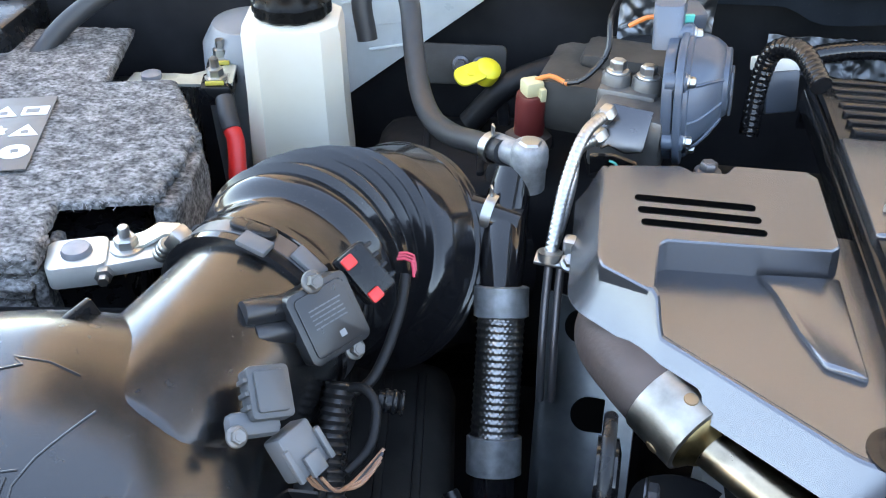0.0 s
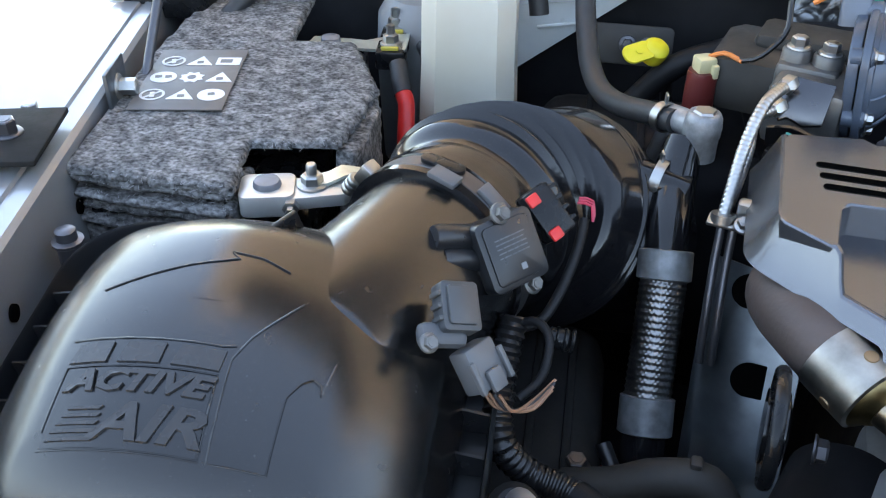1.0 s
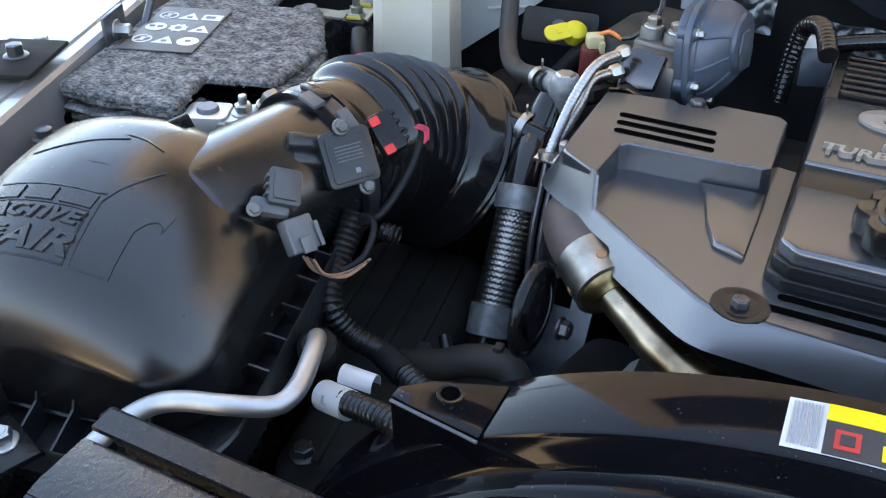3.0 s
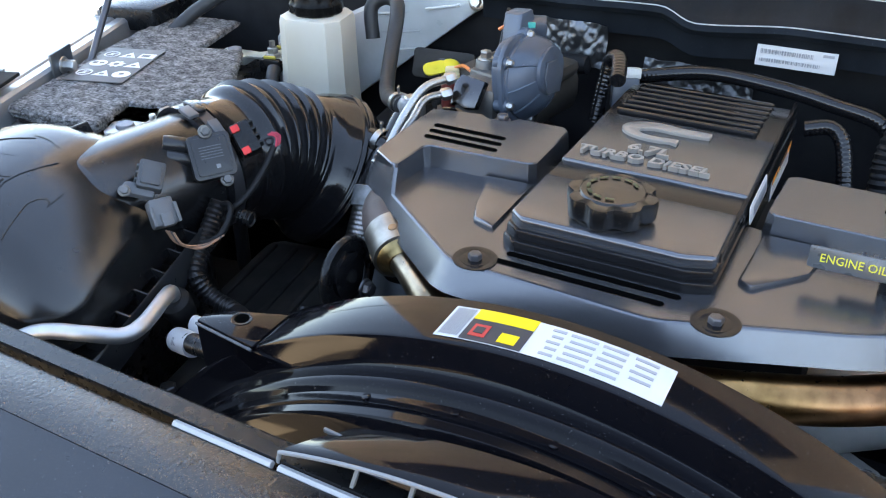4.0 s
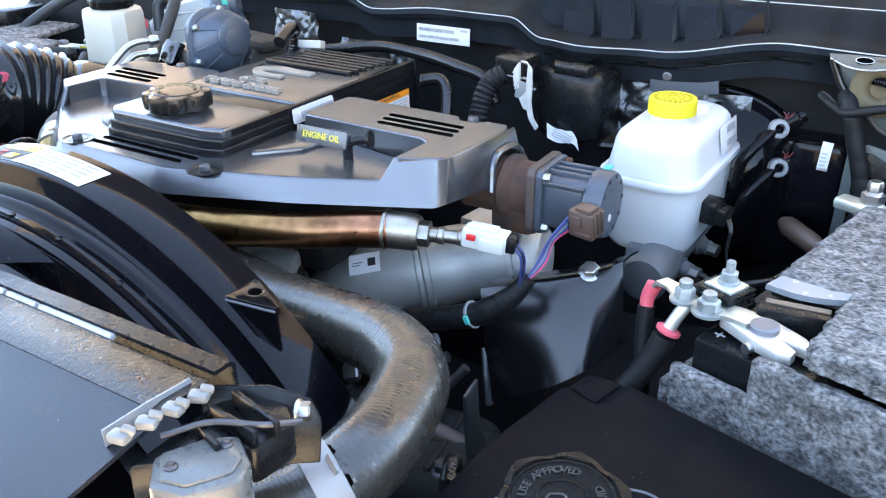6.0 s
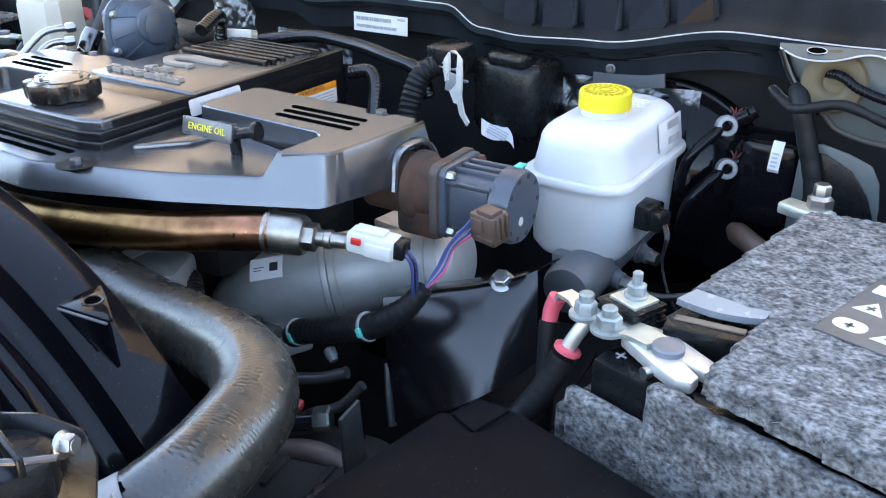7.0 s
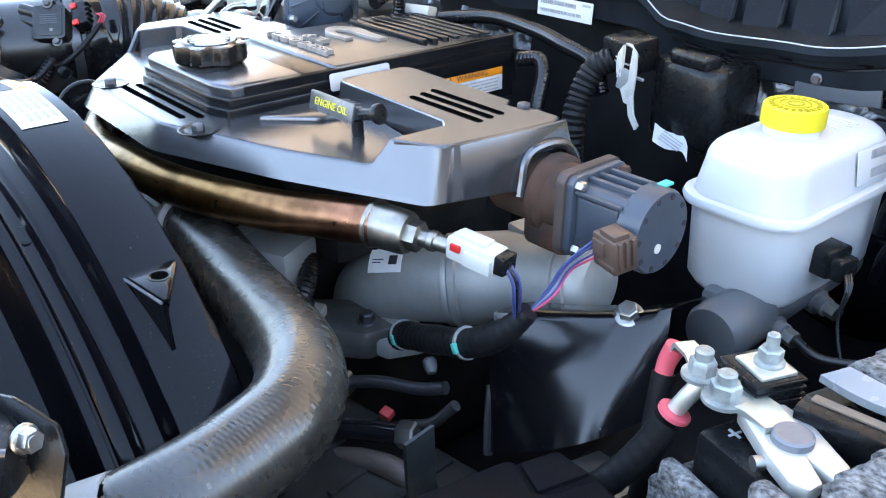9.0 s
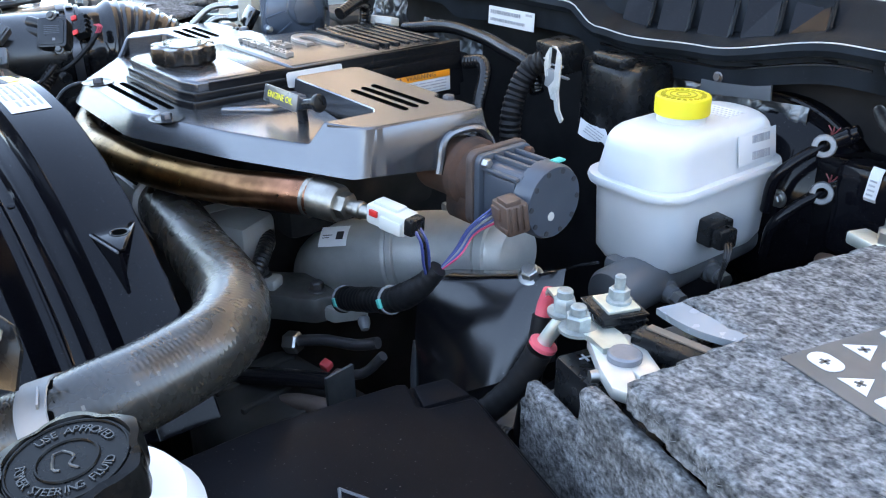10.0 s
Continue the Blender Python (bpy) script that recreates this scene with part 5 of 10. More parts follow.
def build_coolant_tank():
    tank = thing("coolant_tank", "milky plastic coolant tank with a black cap", "coolant tank", (-0.50, 0.42, -0.15))
    m = Matrix.Translation((-0.527, 0.424, 0)) @ pose(0, 0, 0, 0, 0, 10)
    bm = bmesh.new()
    hx, hy, c = 0.045, 0.040, 0.016
    oct_ = [(-hx + c, -hy), (hx - c, -hy), (hx, -hy + c), (hx, hy - c), (hx - c, hy), (-hx + c, hy), (-hx, hy - c), (-hx, -hy + c)]
    stacked(bm, [[(x * s, y * s, z) for x, y in oct_] for s, z in ((1.08, -0.30), (1.06, -0.12), (1.0, -0.05), (0.98, 0.010), (0.94, 0.018), (0.80, 0.021))], m)
    lathe(bm, [(0.030, 0.020), (0.030, 0.027)], m, 30)
    part("tower", bm, TANK, tank)
    bm = bmesh.new()
    rows = []
    n = 16
    for k in range(n + 1):
        s = k / n
        x = -0.560 + 0.230 * s
        top = -0.018 + 0.060 * (1 - (1 - s) ** 2.2)
        low = min(-0.150 + 0.180 * s, top - 0.010)
        y0, y1 = 0.524 + 0.012 * s, 0.548 + 0.010 * s
        rows.append([(x, y0 + 0.004, low), (x, y0, (low + top) / 2), (x, y0 + 0.003, top - 0.006), (x, y0 + 0.012, top), (x, y1 - 0.008, top), (x, y1, top - 0.008), (x, y1, low)])
    stacked(bm, rows)
    part("wing", bm, WING_PLASTIC, tank, "thin cloudy side wing")
    for x, w, z in ((-0.480, 0.060, -0.004), (-0.465, 0.070, -0.028), (-0.455, 0.056, -0.052), (-0.395, 0.050, 0.016)):
        bm = bmesh.new()
        sweep(bm, [(x - w / 2, 0.5285, z - 0.004), (x + w / 2, 0.5325, z + 0.007)], 0.0020, 8)
        part("moulded_rib", bm, WING_PLASTIC, tank)
    bm = bmesh.new()
    rows = []
    for r, h in ((0.95, 0.022), (1.0, 0.024), (1.0, 0.034), (0.93, 0.037), (0.92, 0.044), (0.88, 0.047), (0.05, 0.048)):
        rows.append([(0.036 * r * (1 - (0.05 if r > 0.9 else 0) * (0.5 - 0.5 * math.cos(10 * 2 * math.pi * k / 80)) ** 2) * math.cos(2 * math.pi * k / 80), 0.036 * r * (1 - (0.05 if r > 0.9 else 0) * (0.5 - 0.5 * math.cos(10 * 2 * math.pi * k / 80)) ** 2) * math.sin(2 * math.pi * k / 80), h) for k in range(80)])
    stacked(bm, rows, m)
    cap = part("cap", bm, CAP_BLACK, tank, "black screw cap with yellow sign")
    bm = bmesh.new()
    prism(bm, [(-0.014, -0.010), (0.014, -0.010), (0.0, 0.014)], 0.0478, 0.0486, 0, m)
    part("sign", bm, LABEL_YELLOW, cap)
    bm = bmesh.new()
    bolt(bm, axis((-0.345, 0.534, 0.030), (0, -1, 0.3)), 0.008, 0.008, 0.012)
    part("wing_bolt", bm, STEEL, tank)

    bottle = thing("washer_bottle", "grey rounded plastic bottle behind the battery posts", "bottle", (-0.60, 0.50, -0.12))
    bm = bmesh.new()
    lathe(bm, [(0.05, -0.22), (0.055, -0.10), (0.052, -0.05), (0.040, -0.030), (0.015, -0.022), (0.002, -0.021)], pose(-0.605, 0.520, 0.0), 34)
    part("body", bm, GREY_LIGHT, bottle)
    bm = bmesh.new()
    box(bm, (-0.615, 0.495, -0.0335), (0.03, 0.022, 0.001), (25, 0, 8), 0.0003)
    part("label", bm, PAPER, bottle)


def build_rear_left():
    # hoses over the tank and along the fender
    def hose(name, pts, r, material, label, category="hose", n=14):
        bm = bmesh.new()
        sweep(bm, pts, r, n, 0.005)
        return solo(name, bm, material, label, category)

    hose("bypass_hose", [(-0.470, 0.470, -0.02), (-0.476, 0.478, 0.018), (-0.462, 0.486, 0.032), (-0.440, 0.482, 0.032), (-0.428, 0.466, 0.022), (-0.418, 0.435, -0.010), (-0.405, 0.400, -0.036), (-0.388, 0.368, -0.045), (-0.365, 0.335, -0.040), (-0.340, 0.308, -0.030), (-0.318, 0.285, -0.023)], 0.0098, RUBBER_MATT, "grey-black rubber hose looping over the coolant tank")
    hose("overflow_hose", [(-0.80, 0.43, -0.05), (-0.772, 0.468, -0.019), (-0.72, 0.50, 0.012), (-0.66, 0.522, 0.032), (-0.60, 0.52, 0.036), (-0.555, 0.49, 0.030), (-0.548, 0.46, 0.0)], 0.010, RUBBER_MATT, "black hose arching from the fender to the tank")
    bm = bmesh.new()
    sweep(bm, [(-0.788, 0.245, -0.070), (-0.7895, 0.268, -0.040), (-0.799, 0.418, 0.16), (-0.809, 0.568, 0.36)], 0.0046, 12)
    solo("hood_strut", bm, STEEL_DARK, "slim dark hood prop strut beside the battery", "strut")
    bm = bmesh.new()
    prism(bm, [(-0.06, -0.045), (0.030, -0.045), (0.05, 0.05), (-0.03, 0.07)], -0.05, -0.014, 0.006, Matrix.Translation((-0.860, 0.455, 0)) @ pose(0, 0, 0, 0, 0, 16))
    solo("hinge_cover", bm, PLASTIC, "black plastic box at the fender's rear", "box")

    # thermostat outlet, elbow and braided hose
    elbow = thing("heater_hose", "black heater hose with a braided steel sleeve", "hose", (-0.30, 0.2, -0.08))
    bm = bmesh.new()
    sweep(bm, [(-0.300, 0.268, -0.030), (-0.302, 0.255, -0.045), (-0.303, 0.238, -0.060), (-0.301, 0.210, -0.075), (-0.298, 0.186, -0.090)], lambda run, s: 0.0145 + 0.004 * math.sin(math.pi * s), 34, 0.002)
    part("upper_hose", bm, RUBBER, elbow)
    for a, b_ in (((-0.2985, 0.192, -0.084), (-0.2965, 0.179, -0.103)), ((-0.2925, 0.126, -0.172), (-0.290, 0.109, -0.195))):
        bm = bmesh.new()
        way = Vector(b_) - Vector(a)
        L = way.length
        lathe(bm, [(0.0185, 0), (0.0205, 0.001), (0.0205, L - 0.001), (0.0185, L)], axis(a, way), 28)
        part("ferrule", bm, surface("grey_ferrule", (0.20, 0.215, 0.225), 0.5, 0.5, var=0.35, vscale=90, grain=0.2, gscale=300), elbow, "grey crimped ferrule")
    core = [(-0.2967, 0.180, -0.101), (-0.2945, 0.152, -0.139), (-0.2925, 0.124, -0.174)]
    bm = bmesh.new()
    sweep(bm, core, 0.0163, 28, 0.004)
    part("braid_core", bm, STEEL_DARK, elbow)
    # woven sleeve: small pillows in staggered rows
    bm = bmesh.new()
    sweep(bm, core, 0.0172, 112, 0.0007, wave=lambda run, f: 0.00085 * math.sin(2 * math.pi * run / 0.0052 + math.pi * math.floor(f * 28)) * math.sin(2 * math.pi * 14 * f))
    part("braid", bm, surface("dull_braid_steel", (0.27, 0.27, 0.265), 0.34, 1.0, var=0.2, vscale=60), elbow, "woven steel braid", angle=180)
    bm = bmesh.new()
    sweep(bm, [(-0.290, 0.111, -0.193), (-0.288, 0.092, -0.225), (-0.287, 0.085, -0.30)], 0.017, 20)
    part("lower_hose", bm, RUBBER, elbow)
    settle(elbow, -0.008, 0.006, -0.002)
    outlet = thing("coolant_outlet", "grey cast coolant outlet with a hex plug", "fitting", (-0.30, 0.27, -0.02))
    bm = bmesh.new()
    lathe(bm, [(0.0135, -0.032), (0.0135, -0.014), (0.0145, -0.012), (0.0145, -0.006), (0.012, -0.004)], pose(-0.300, 0.268, -0.012), 24)
    sweep(bm, [(-0.305, 0.272, -0.020), (-0.330, 0.297, -0.026)], 0.0105, 16)
    lathe(bm, [(0.004, -0.036), (0.011, -0.033), (0.0140, -0.025), (0.0148, -0.018), (0.0140, -0.010), (0.012, -0.006), (0.010, -0.005)], pose(-0.300, 0.268, 0.0), 28)
    part("casting", bm, surface("pitted_aluminium", (0.26, 0.27, 0.28), 0.5, 0.5, var=0.3, vscale=120, grain=0.5, gscale=600), outlet)
    bm = bmesh.new()
    lathe(bm, [(0.0095, 0), (0.0095, 0.008), (0.008, 0.0095)], pose(-0.300, 0.268, -0.013, 0, 0, 15), 6)
    part("hex_plug", bm, STEEL, outlet)
    settle(outlet, 0.003, 0.004, 0.0)
    for at, way, r in (((-0.328, 0.295, -0.0255), (-0.7, 0.65, -0.1), 0.0112), ((-0.322, 0.245, -0.055), (-0.9, 0.2, 0.1), 0.016)):
        clip = thing("spring_clip", "bright spring hose clip with upright ears", "clip", at, "spring hose clips")
        bm = bmesh.new()
        m = axis(at, way)
        lathe(bm, [(r, -0.004), (r + 0.0012, -0.004), (r + 0.0012, 0.004), (r, 0.004)], m, 24, caps=False)
        part("band", bm, STEEL, clip)
        bm = bmesh.new()
        box(bm, (0, 0, 0.004), (0.002, 0.006, 0.011), (12, 0, 20), 0.0008, Matrix.Translation(Vector(at) + Vector((0, 0, r))))
        part("ear", bm, STEEL, clip)
    bm = bmesh.new()
    sweep(bm, [(-0.338, 0.244, -0.053), (-0.315, 0.242, -0.057), (-0.300, 0.240, -0.060)], 0.0145, 16)
    solo("hose_branch", bm, RUBBER, "short black hose branch on the heater hose", "hose")

    # dipstick with yellow handle
    dip = thing("transmission_dipstick", "yellow looped dipstick handle at the back", "dipstick", (-0.34, 0.45, -0.06))
    bm = bmesh.new()
    lathe(bm, [(0.011, -0.008), (0.013, -0.005), (0.013, 0.007), (0.010, 0.010), (0.003, 0.011)], axis((-0.336, 0.462, -0.052), (0.3, -0.35, 0.85)), 26)
    part("cap", bm, YELLOW, dip)
    bm = bmesh.new()
    prism(bm, rounded(0.0105, 0.017, 0.009), -0.0016, 0.0016, 0.0008, facing((-0.349, 0.446, -0.047), (0.25, -0.45, 0.85), (-0.7, -0.7, 0)))
    lathe(bm, [(0.0035, 0.0012), (0.0035, 0.0024)], facing((-0.349, 0.446, -0.047), (0.25, -0.45, 0.85), (-0.7, -0.7, 0)), 14)
    part("paddle", bm, YELLOW, dip)
    bm = bmesh.new()
    sweep(bm, [(-0.332, 0.468, -0.060), (-0.32, 0.48, -0.10), (-0.31, 0.48, -0.20)], 0.006, 10)
    part("tube", bm, STEEL_DARK, dip)
    settle(dip, -0.019, 0.014, 0.005)

    hose("taped_branch", [(-0.37, 0.47, -0.10), (-0.335, 0.475, -0.060), (-0.29, 0.485, -0.040), (-0.23, 0.495, -0.020), (-0.17, 0.49, -0.015)], 0.012, TAPE, "black taped loom behind the yellow dipstick", "cable")
    hose("lower_branch", [(-0.345, 0.40, -0.16), (-0.330, 0.395, -0.11), (-0.320, 0.40, -0.085), (-0.29, 0.42, -0.08)], 0.013, RUBBER_MATT, "black hose below the yellow dipstick")
    back = thing("pipe_plate", "dark pipe plate with bolts behind the hose", "bracket", (-0.40, 0.5, -0.07))
    bm = bmesh.new()
    prism(bm, rounded(0.045, 0.020, 0.006), -0.003, 0.003, 0.001, facing((-0.385, 0.515, -0.058), (0.1, -1, 0.3), (0, 0, 1)))
    part("plate", bm, DARK_WARM, back)
    for x in (-0.385, -0.365):
        bm = bmesh.new()
        bolt(bm, axis((x, 0.511, -0.056), (0.1, -1, 0.3)), 0.006, 0.008, 0.009)
        part("plate_bolt", bm, STEEL_DARK, back)
    # oxblood sensor with cream plug
    red = thing("coolant_sensor", "dark red sensor with a cream plug and orange wire", "sensor", (-0.296, 0.345, -0.06))
    bm = bmesh.new()
    lathe(bm, [(0.0135, -0.070), (0.0135, -0.036), (0.0125, -0.032)], pose(-0.295, 0.345, 0), 20)
    part("body", bm, OXBLOOD, red)
    bm = bmesh.new()
    lathe(bm, [(0.020, -0.085), (0.021, -0.080), (0.021, -0.072), (0.014, -0.069)], pose(-0.295, 0.345, 0), 6)
    part("hex_base", bm, RUST_DARK, red)
    bm = bmesh.new()
    box(bm, (-0.295, 0.345, -0.026), (0.017, 0.017, 0.014), (0, 0, 30), 0.003)
    box(bm, (-0.286, 0.340, -0.030), (0.006, 0.008, 0.012), (0, 0, 30), 0.001)
    part("plug", bm, CREAM, red)
    bm = bmesh.new()
    sweep(bm, [(-0.292, 0.347, -0.020), (-0.280, 0.344, -0.014), (-0.265, 0.335, -0.016)], 0.0022, 8)
    part("orange_wire", bm, ORANGE_WIRE, red)
    bm = bmesh.new()
    sweep(bm, [(-0.268, 0.337, -0.016), (-0.252, 0.335, -0.010), (-0.235, 0.345, 0.010), (-0.235, 0.36, 0.034), (-0.228, 0.356, 0.058)], 0.0026, 8)
    part("black_wire", bm, LOOM, red)
    settle(red, -0.010, 0.040, 0.012)

    # throttle housing with its blue-grey dome
    th = thing("throttle_housing", "blue-grey domed throttle motor housing behind the cover", "housing", (-0.16, 0.30, 0.0))
    way = Vector((0.96, -0.14, 0.10))
    m = axis((-0.188, 0.326, 0.020), way)
    mf = facing((-0.188, 0.326, 0.020), way, (0, 0, 1))
    bm = bmesh.new()
    prism(bm, rounded(0.047, 0.045, 0.030, 8), -0.010, -0.002, 0.0012, mf)
    prism(bm, rounded(0.051, 0.049, 0.034, 8), -0.001, 0.005, 0.0015, mf)
    part("flange", bm, SLATE_BLUE, th)
    bm = bmesh.new()
    rings = []
    for z, r, lift in ((0.003, 0.0475, 0.0), (0.008, 0.0470, 0.0), (0.009, 0.0450, 0.0), (0.016, 0.0425, 0.002), (0.024, 0.0365, 0.005), (0.030, 0.0300, 0.007), (0.0312, 0.0265, 0.008), (0.0345, 0.0255, 0.009), (0.0355, 0.0235, 0.009), (0.0360, 0.006, 0.009)):
        ring_ = []
        for k in range(72):
            a = 2 * math.pi * k / 72
            flat = 1 - 0.050 * max(0, math.cos(3 * a + 0.5)) ** 2 + 0.03 * max(0, math.cos(a - 2.2)) ** 6
            ring_.append((r * flat * math.cos(a) + 0.4 * lift, r * flat * math.sin(a) + lift, z))
        rings.append(ring_)
    stacked(bm, rings, mf)
    dome = part("dome", bm, SLATE_BLUE, th, angle=30)
    bm = bmesh.new()
    prism(bm, [(-0.012, -0.012), (0.014, -0.016), (0.020, 0.002), (0.010, 0.020), (-0.010, 0.022), (-0.016, 0.006)], 0.0355, 0.0380, 0.001, mf)
    part("end_plate", bm, SLATE, dome)
    for k in range(6):
        a = radians(60 * k + 25)
        bm = bmesh.new()
        lathe(bm, [(0.0075, -0.008), (0.0075, 0.006), (0.006, 0.0075)], mf @ pose(0.0475 * math.cos(a), 0.0455 * math.sin(a), 0), 18)
        boss = part("bolt_boss", bm, SLATE_BLUE, th)
        bm = bmesh.new()
        bolt(bm, mf @ pose(0.0475 * math.cos(a), 0.0455 * math.sin(a), 0.0070), 0.0042, 0.006, 0.0055)
        part("flange_bolt", bm, STEEL, boss, "blued steel bolt")
    for k, a in enumerate((-70, -35, 0, 30, 150, 185, 220)):
        c, s_ = math.cos(radians(a)), math.sin(radians(a))
        bm = bmesh.new()
        sweep(bm, [mf @ Vector((0.0455 * c, 0.0455 * s_, 0.009)), mf @ Vector((0.0425 * c, 0.0425 * s_ + 0.002, 0.0165)), mf @ Vector((0.036 * c + 0.002, 0.036 * s_ + 0.005, 0.0245)), mf @ Vector((0.028 * c + 0.003, 0.028 * s_ + 0.007, 0.031))], 0.0014, 6, 0.006)
        part("dome_rib", bm, SLATE_BLUE, dome)
    bm = bmesh.new()
    stacked(bm, [[(x, y, z) for x, y in rounded(w, 0.011, 0.004, 4, (0.016, 0.012))] for z, w in ((0.036, 0.022), (0.052, 0.018), (0.066, 0.013), (0.067, 0.011))], mf @ pose(0, 0, 0, -90, 0, 0))
    part("tower", bm, SLATE_BLUE, th)
    bm = bmesh.new()
    box(bm, (-0.192, 0.358, 0.066), (0.030, 0.022, 0.020), (10, 0, 20), 0.003)
    plug = part("top_plug", bm, SLATE, th)
    bm = bmesh.new()
    sweep(bm, [(-0.205, 0.356, 0.068), (-0.219, 0.356, 0.066), (-0.232, 0.356, 0.058)], 0.002, 6)
    part("orange_wire", bm, ORANGE_WIRE, plug)
    bm = bmesh.new()
    box(bm, (-0.190, 0.3455, 0.070), (0.010, 0.003, 0.010), (10, 0, 20), 0.001)
    part("plug_mark", bm, TEAL, plug)
    bm = bmesh.new()
    box(bm, (-0.220, 0.318, -0.008), (0.056, 0.070, 0.050), (0, 0, -14), 0.006)
    box(bm, (-0.226, 0.330, 0.010), (0.046, 0.030, 0.022), (0, 0, -14), 0.004)
    part("valve_body", bm, GREY_CAST, th)
    bm = bmesh.new()
    box(bm, (-0.235, 0.420, -0.030), (0.13, 0.10, 0.055), (0, 0, -10), 0.018)
    box(bm, (-0.215, 0.425, 0.000), (0.10, 0.05, 0.020), (0, 0, -10), 0.009)
    part("manifold", bm, DARK_WARM, th)
    for x, y in ((-0.237, 0.334), (-0.214, 0.328)):
        bm = bmesh.new()
        lathe(bm, [(0.012, -0.004), (0.0115, 0.010), (0.010, 0.012)], pose(x, y, 0.018), 20)
        top_boss = part("top_boss", bm, GREY_CAST, th)
        bm = bmesh.new()
        bolt(bm, pose(x, y, 0.030), 0.0066, 0.009, 0.009)
        part("top_bolt", bm, STEEL, top_boss)
    bm = bmesh.new()
    prism(bm, [(-0.018, -0.016), (-0.012, -0.013), (0.0, -0.018), (0.013, -0.016), (0.018, 0.014), (-0.012, 0.018), (-0.018, 0.008)], -0.010, 0.0, 0.0012, facing((-0.228, 0.270, 0.014), (-0.1, -0.86, 0.5), (0, 0.5, 0.86)))
    part("line_bracket", bm, surface("polished_plate", (0.085, 0.085, 0.09), 0.24, 1.0, var=0.1), th, "polished steel bracket")
    bm = bmesh.new()
    sheet(bm, [[(-0.252, 0.262, -0.004), (-0.235, 0.258, 0.000), (-0.218, 0.255, -0.004)], [(-0.250, 0.268, -0.022), (-0.235, 0.262, -0.012), (-0.216, 0.260, -0.022)]], 0.003)
    part("rubber_shield", bm, RUBBER, th)
    bm = bmesh.new()
    sweep(bm, [(-0.238, 0.2575, -0.006), (-0.233, 0.2570, -0.008), (-0.232, 0.2575, -0.014)], 0.0012, 6, 0.002)
    part("paint_stroke", bm, TEAL, th, "green paint stroke")

    for k, (top, mid) in enumerate((((-0.243, 0.263, 0.030), (-0.258, 0.232, 0.027)), ((-0.247, 0.262, 0.012), (-0.262, 0.238, 0.010)))):
        line = thing("steel_line", "ridged bright steel line bending down to its bracket", "line", mid, "ridged steel lines")
        bm = bmesh.new()
        dx = 0.010 * k
        sweep(bm, [top, mid, (-0.267 + dx * 0.3, 0.205 + dx, 0.006 - dx), (-0.271 + dx * 0.2, 0.180 + dx * 0.6, -0.018 - dx * 0.4), (-0.273, 0.168 + dx * 0.4, -0.032)], ribbed(0.0041, 0.0005, 0.0036), 12, 0.0009)
        part("conduit", bm, STEEL, line)
        bm = bmesh.new()
        lathe(bm, [(0.0060, -0.003), (0.0068, 0.0), (0.0068, 0.007), (0.005, 0.009)], axis(top, Vector(mid) - Vector(top)), 6)
        part("fitting", bm, STEEL, line)
    holder = thing("line_clamp", "plated steel clamp holding the thin lines", "clamp", (-0.265, 0.166, -0.03))
    bm = bmesh.new()
    box(bm, (-0.258, 0.163, -0.033), (0.050, 0.012, 0.003), (10, 0, -8), 0.001)
    box(bm, (-0.255, 0.172, -0.026), (0.020, 0.010, 0.016), (10, 0, -8), 0.003)
    lathe(bm, [(0.0085, 0), (0.0085, 0.006)], axis((-0.273, 0.166, -0.034), (0, 0.25, 1)), 14)
    part("plate", bm, STEEL, holder)
    bm = bmesh.new()
    bolt(bm, axis((-0.259, 0.160, -0.031), (0, -0.4, 0.9)), 0.005, 0.006, 0.007)
    part("clamp_bolt", bm, STEEL, holder)
    for d in (0.0, 0.008):
        bm = bmesh.new()
        sweep(bm, [(-0.273 + d, 0.166, -0.034), (-0.273 + d, 0.155, -0.06), (-0.272 + d, 0.140, -0.09), (-0.270 + d, 0.13, -0.13)], 0.003, 10)
        part("tube", bm, STEEL_DARK, holder)

    # stamped steel bracket, pulley, casting
    plate = thing("steel_bracket", "stamped bright steel bracket beside the engine", "bracket", (-0.24, 0.11, -0.15))
    bm = bmesh.new()
    rows = []
    for k in range(7):
        s = k / 6
        rows.append([(-0.275 + 0.004 * s, 0.185 - 0.09 * s, -0.075 - 0.16 * s), (-0.268 + 0.004 * s, 0.175 - 0.09 * s, -0.068 - 0.155 * s), (-0.235, 0.160 - 0.09 * s, -0.066 - 0.155 * s), (-0.205, 0.150 - 0.09 * s, -0.066 - 0.155 * s)])
    sheet(bm, rows, 0.003)
    part("plate", bm, STEEL_PLATE, plate)
    for s, x in ((0.08, -0.232), (0.42, -0.222)):
        bm = bmesh.new()
        mm = facing((x, 0.159 - 0.09 * s, -0.0645 - 0.155 * s), (0, -0.86, 0.5), (0, 0.5, 0.86))
        prism(bm, rounded(0.026, 0.012, 0.012, 6), -0.001, 0.0012, 0, mm)
        part("slot_hole", bm, SHADE_BLACK, plate)
    bm = bmesh.new()
    bolt(bm, axis((-0.206, 0.155, -0.066), (0.3, -0.8, 0.5)), 0.0075, 0.010, 0.010)
    part("plate_bolt", bm, STEEL_DARK, plate)
    wheel = thing("idler_pulley", "dark steel idler pulley standing on edge", "pulley", (-0.228, 0.02, -0.08))
    m = axis((-0.228, 0.024, -0.077), (1, -0.05, 0.03))
    bm = bmesh.new()
    ring(bm, m, 0.0335, 0.0032, 48, 10, 1.3)
    lathe(bm, [(0.033, -0.002), (0.033, 0.002)], m, 40)
    part("rim", bm, PLASTIC, wheel)
    bm = bmesh.new()
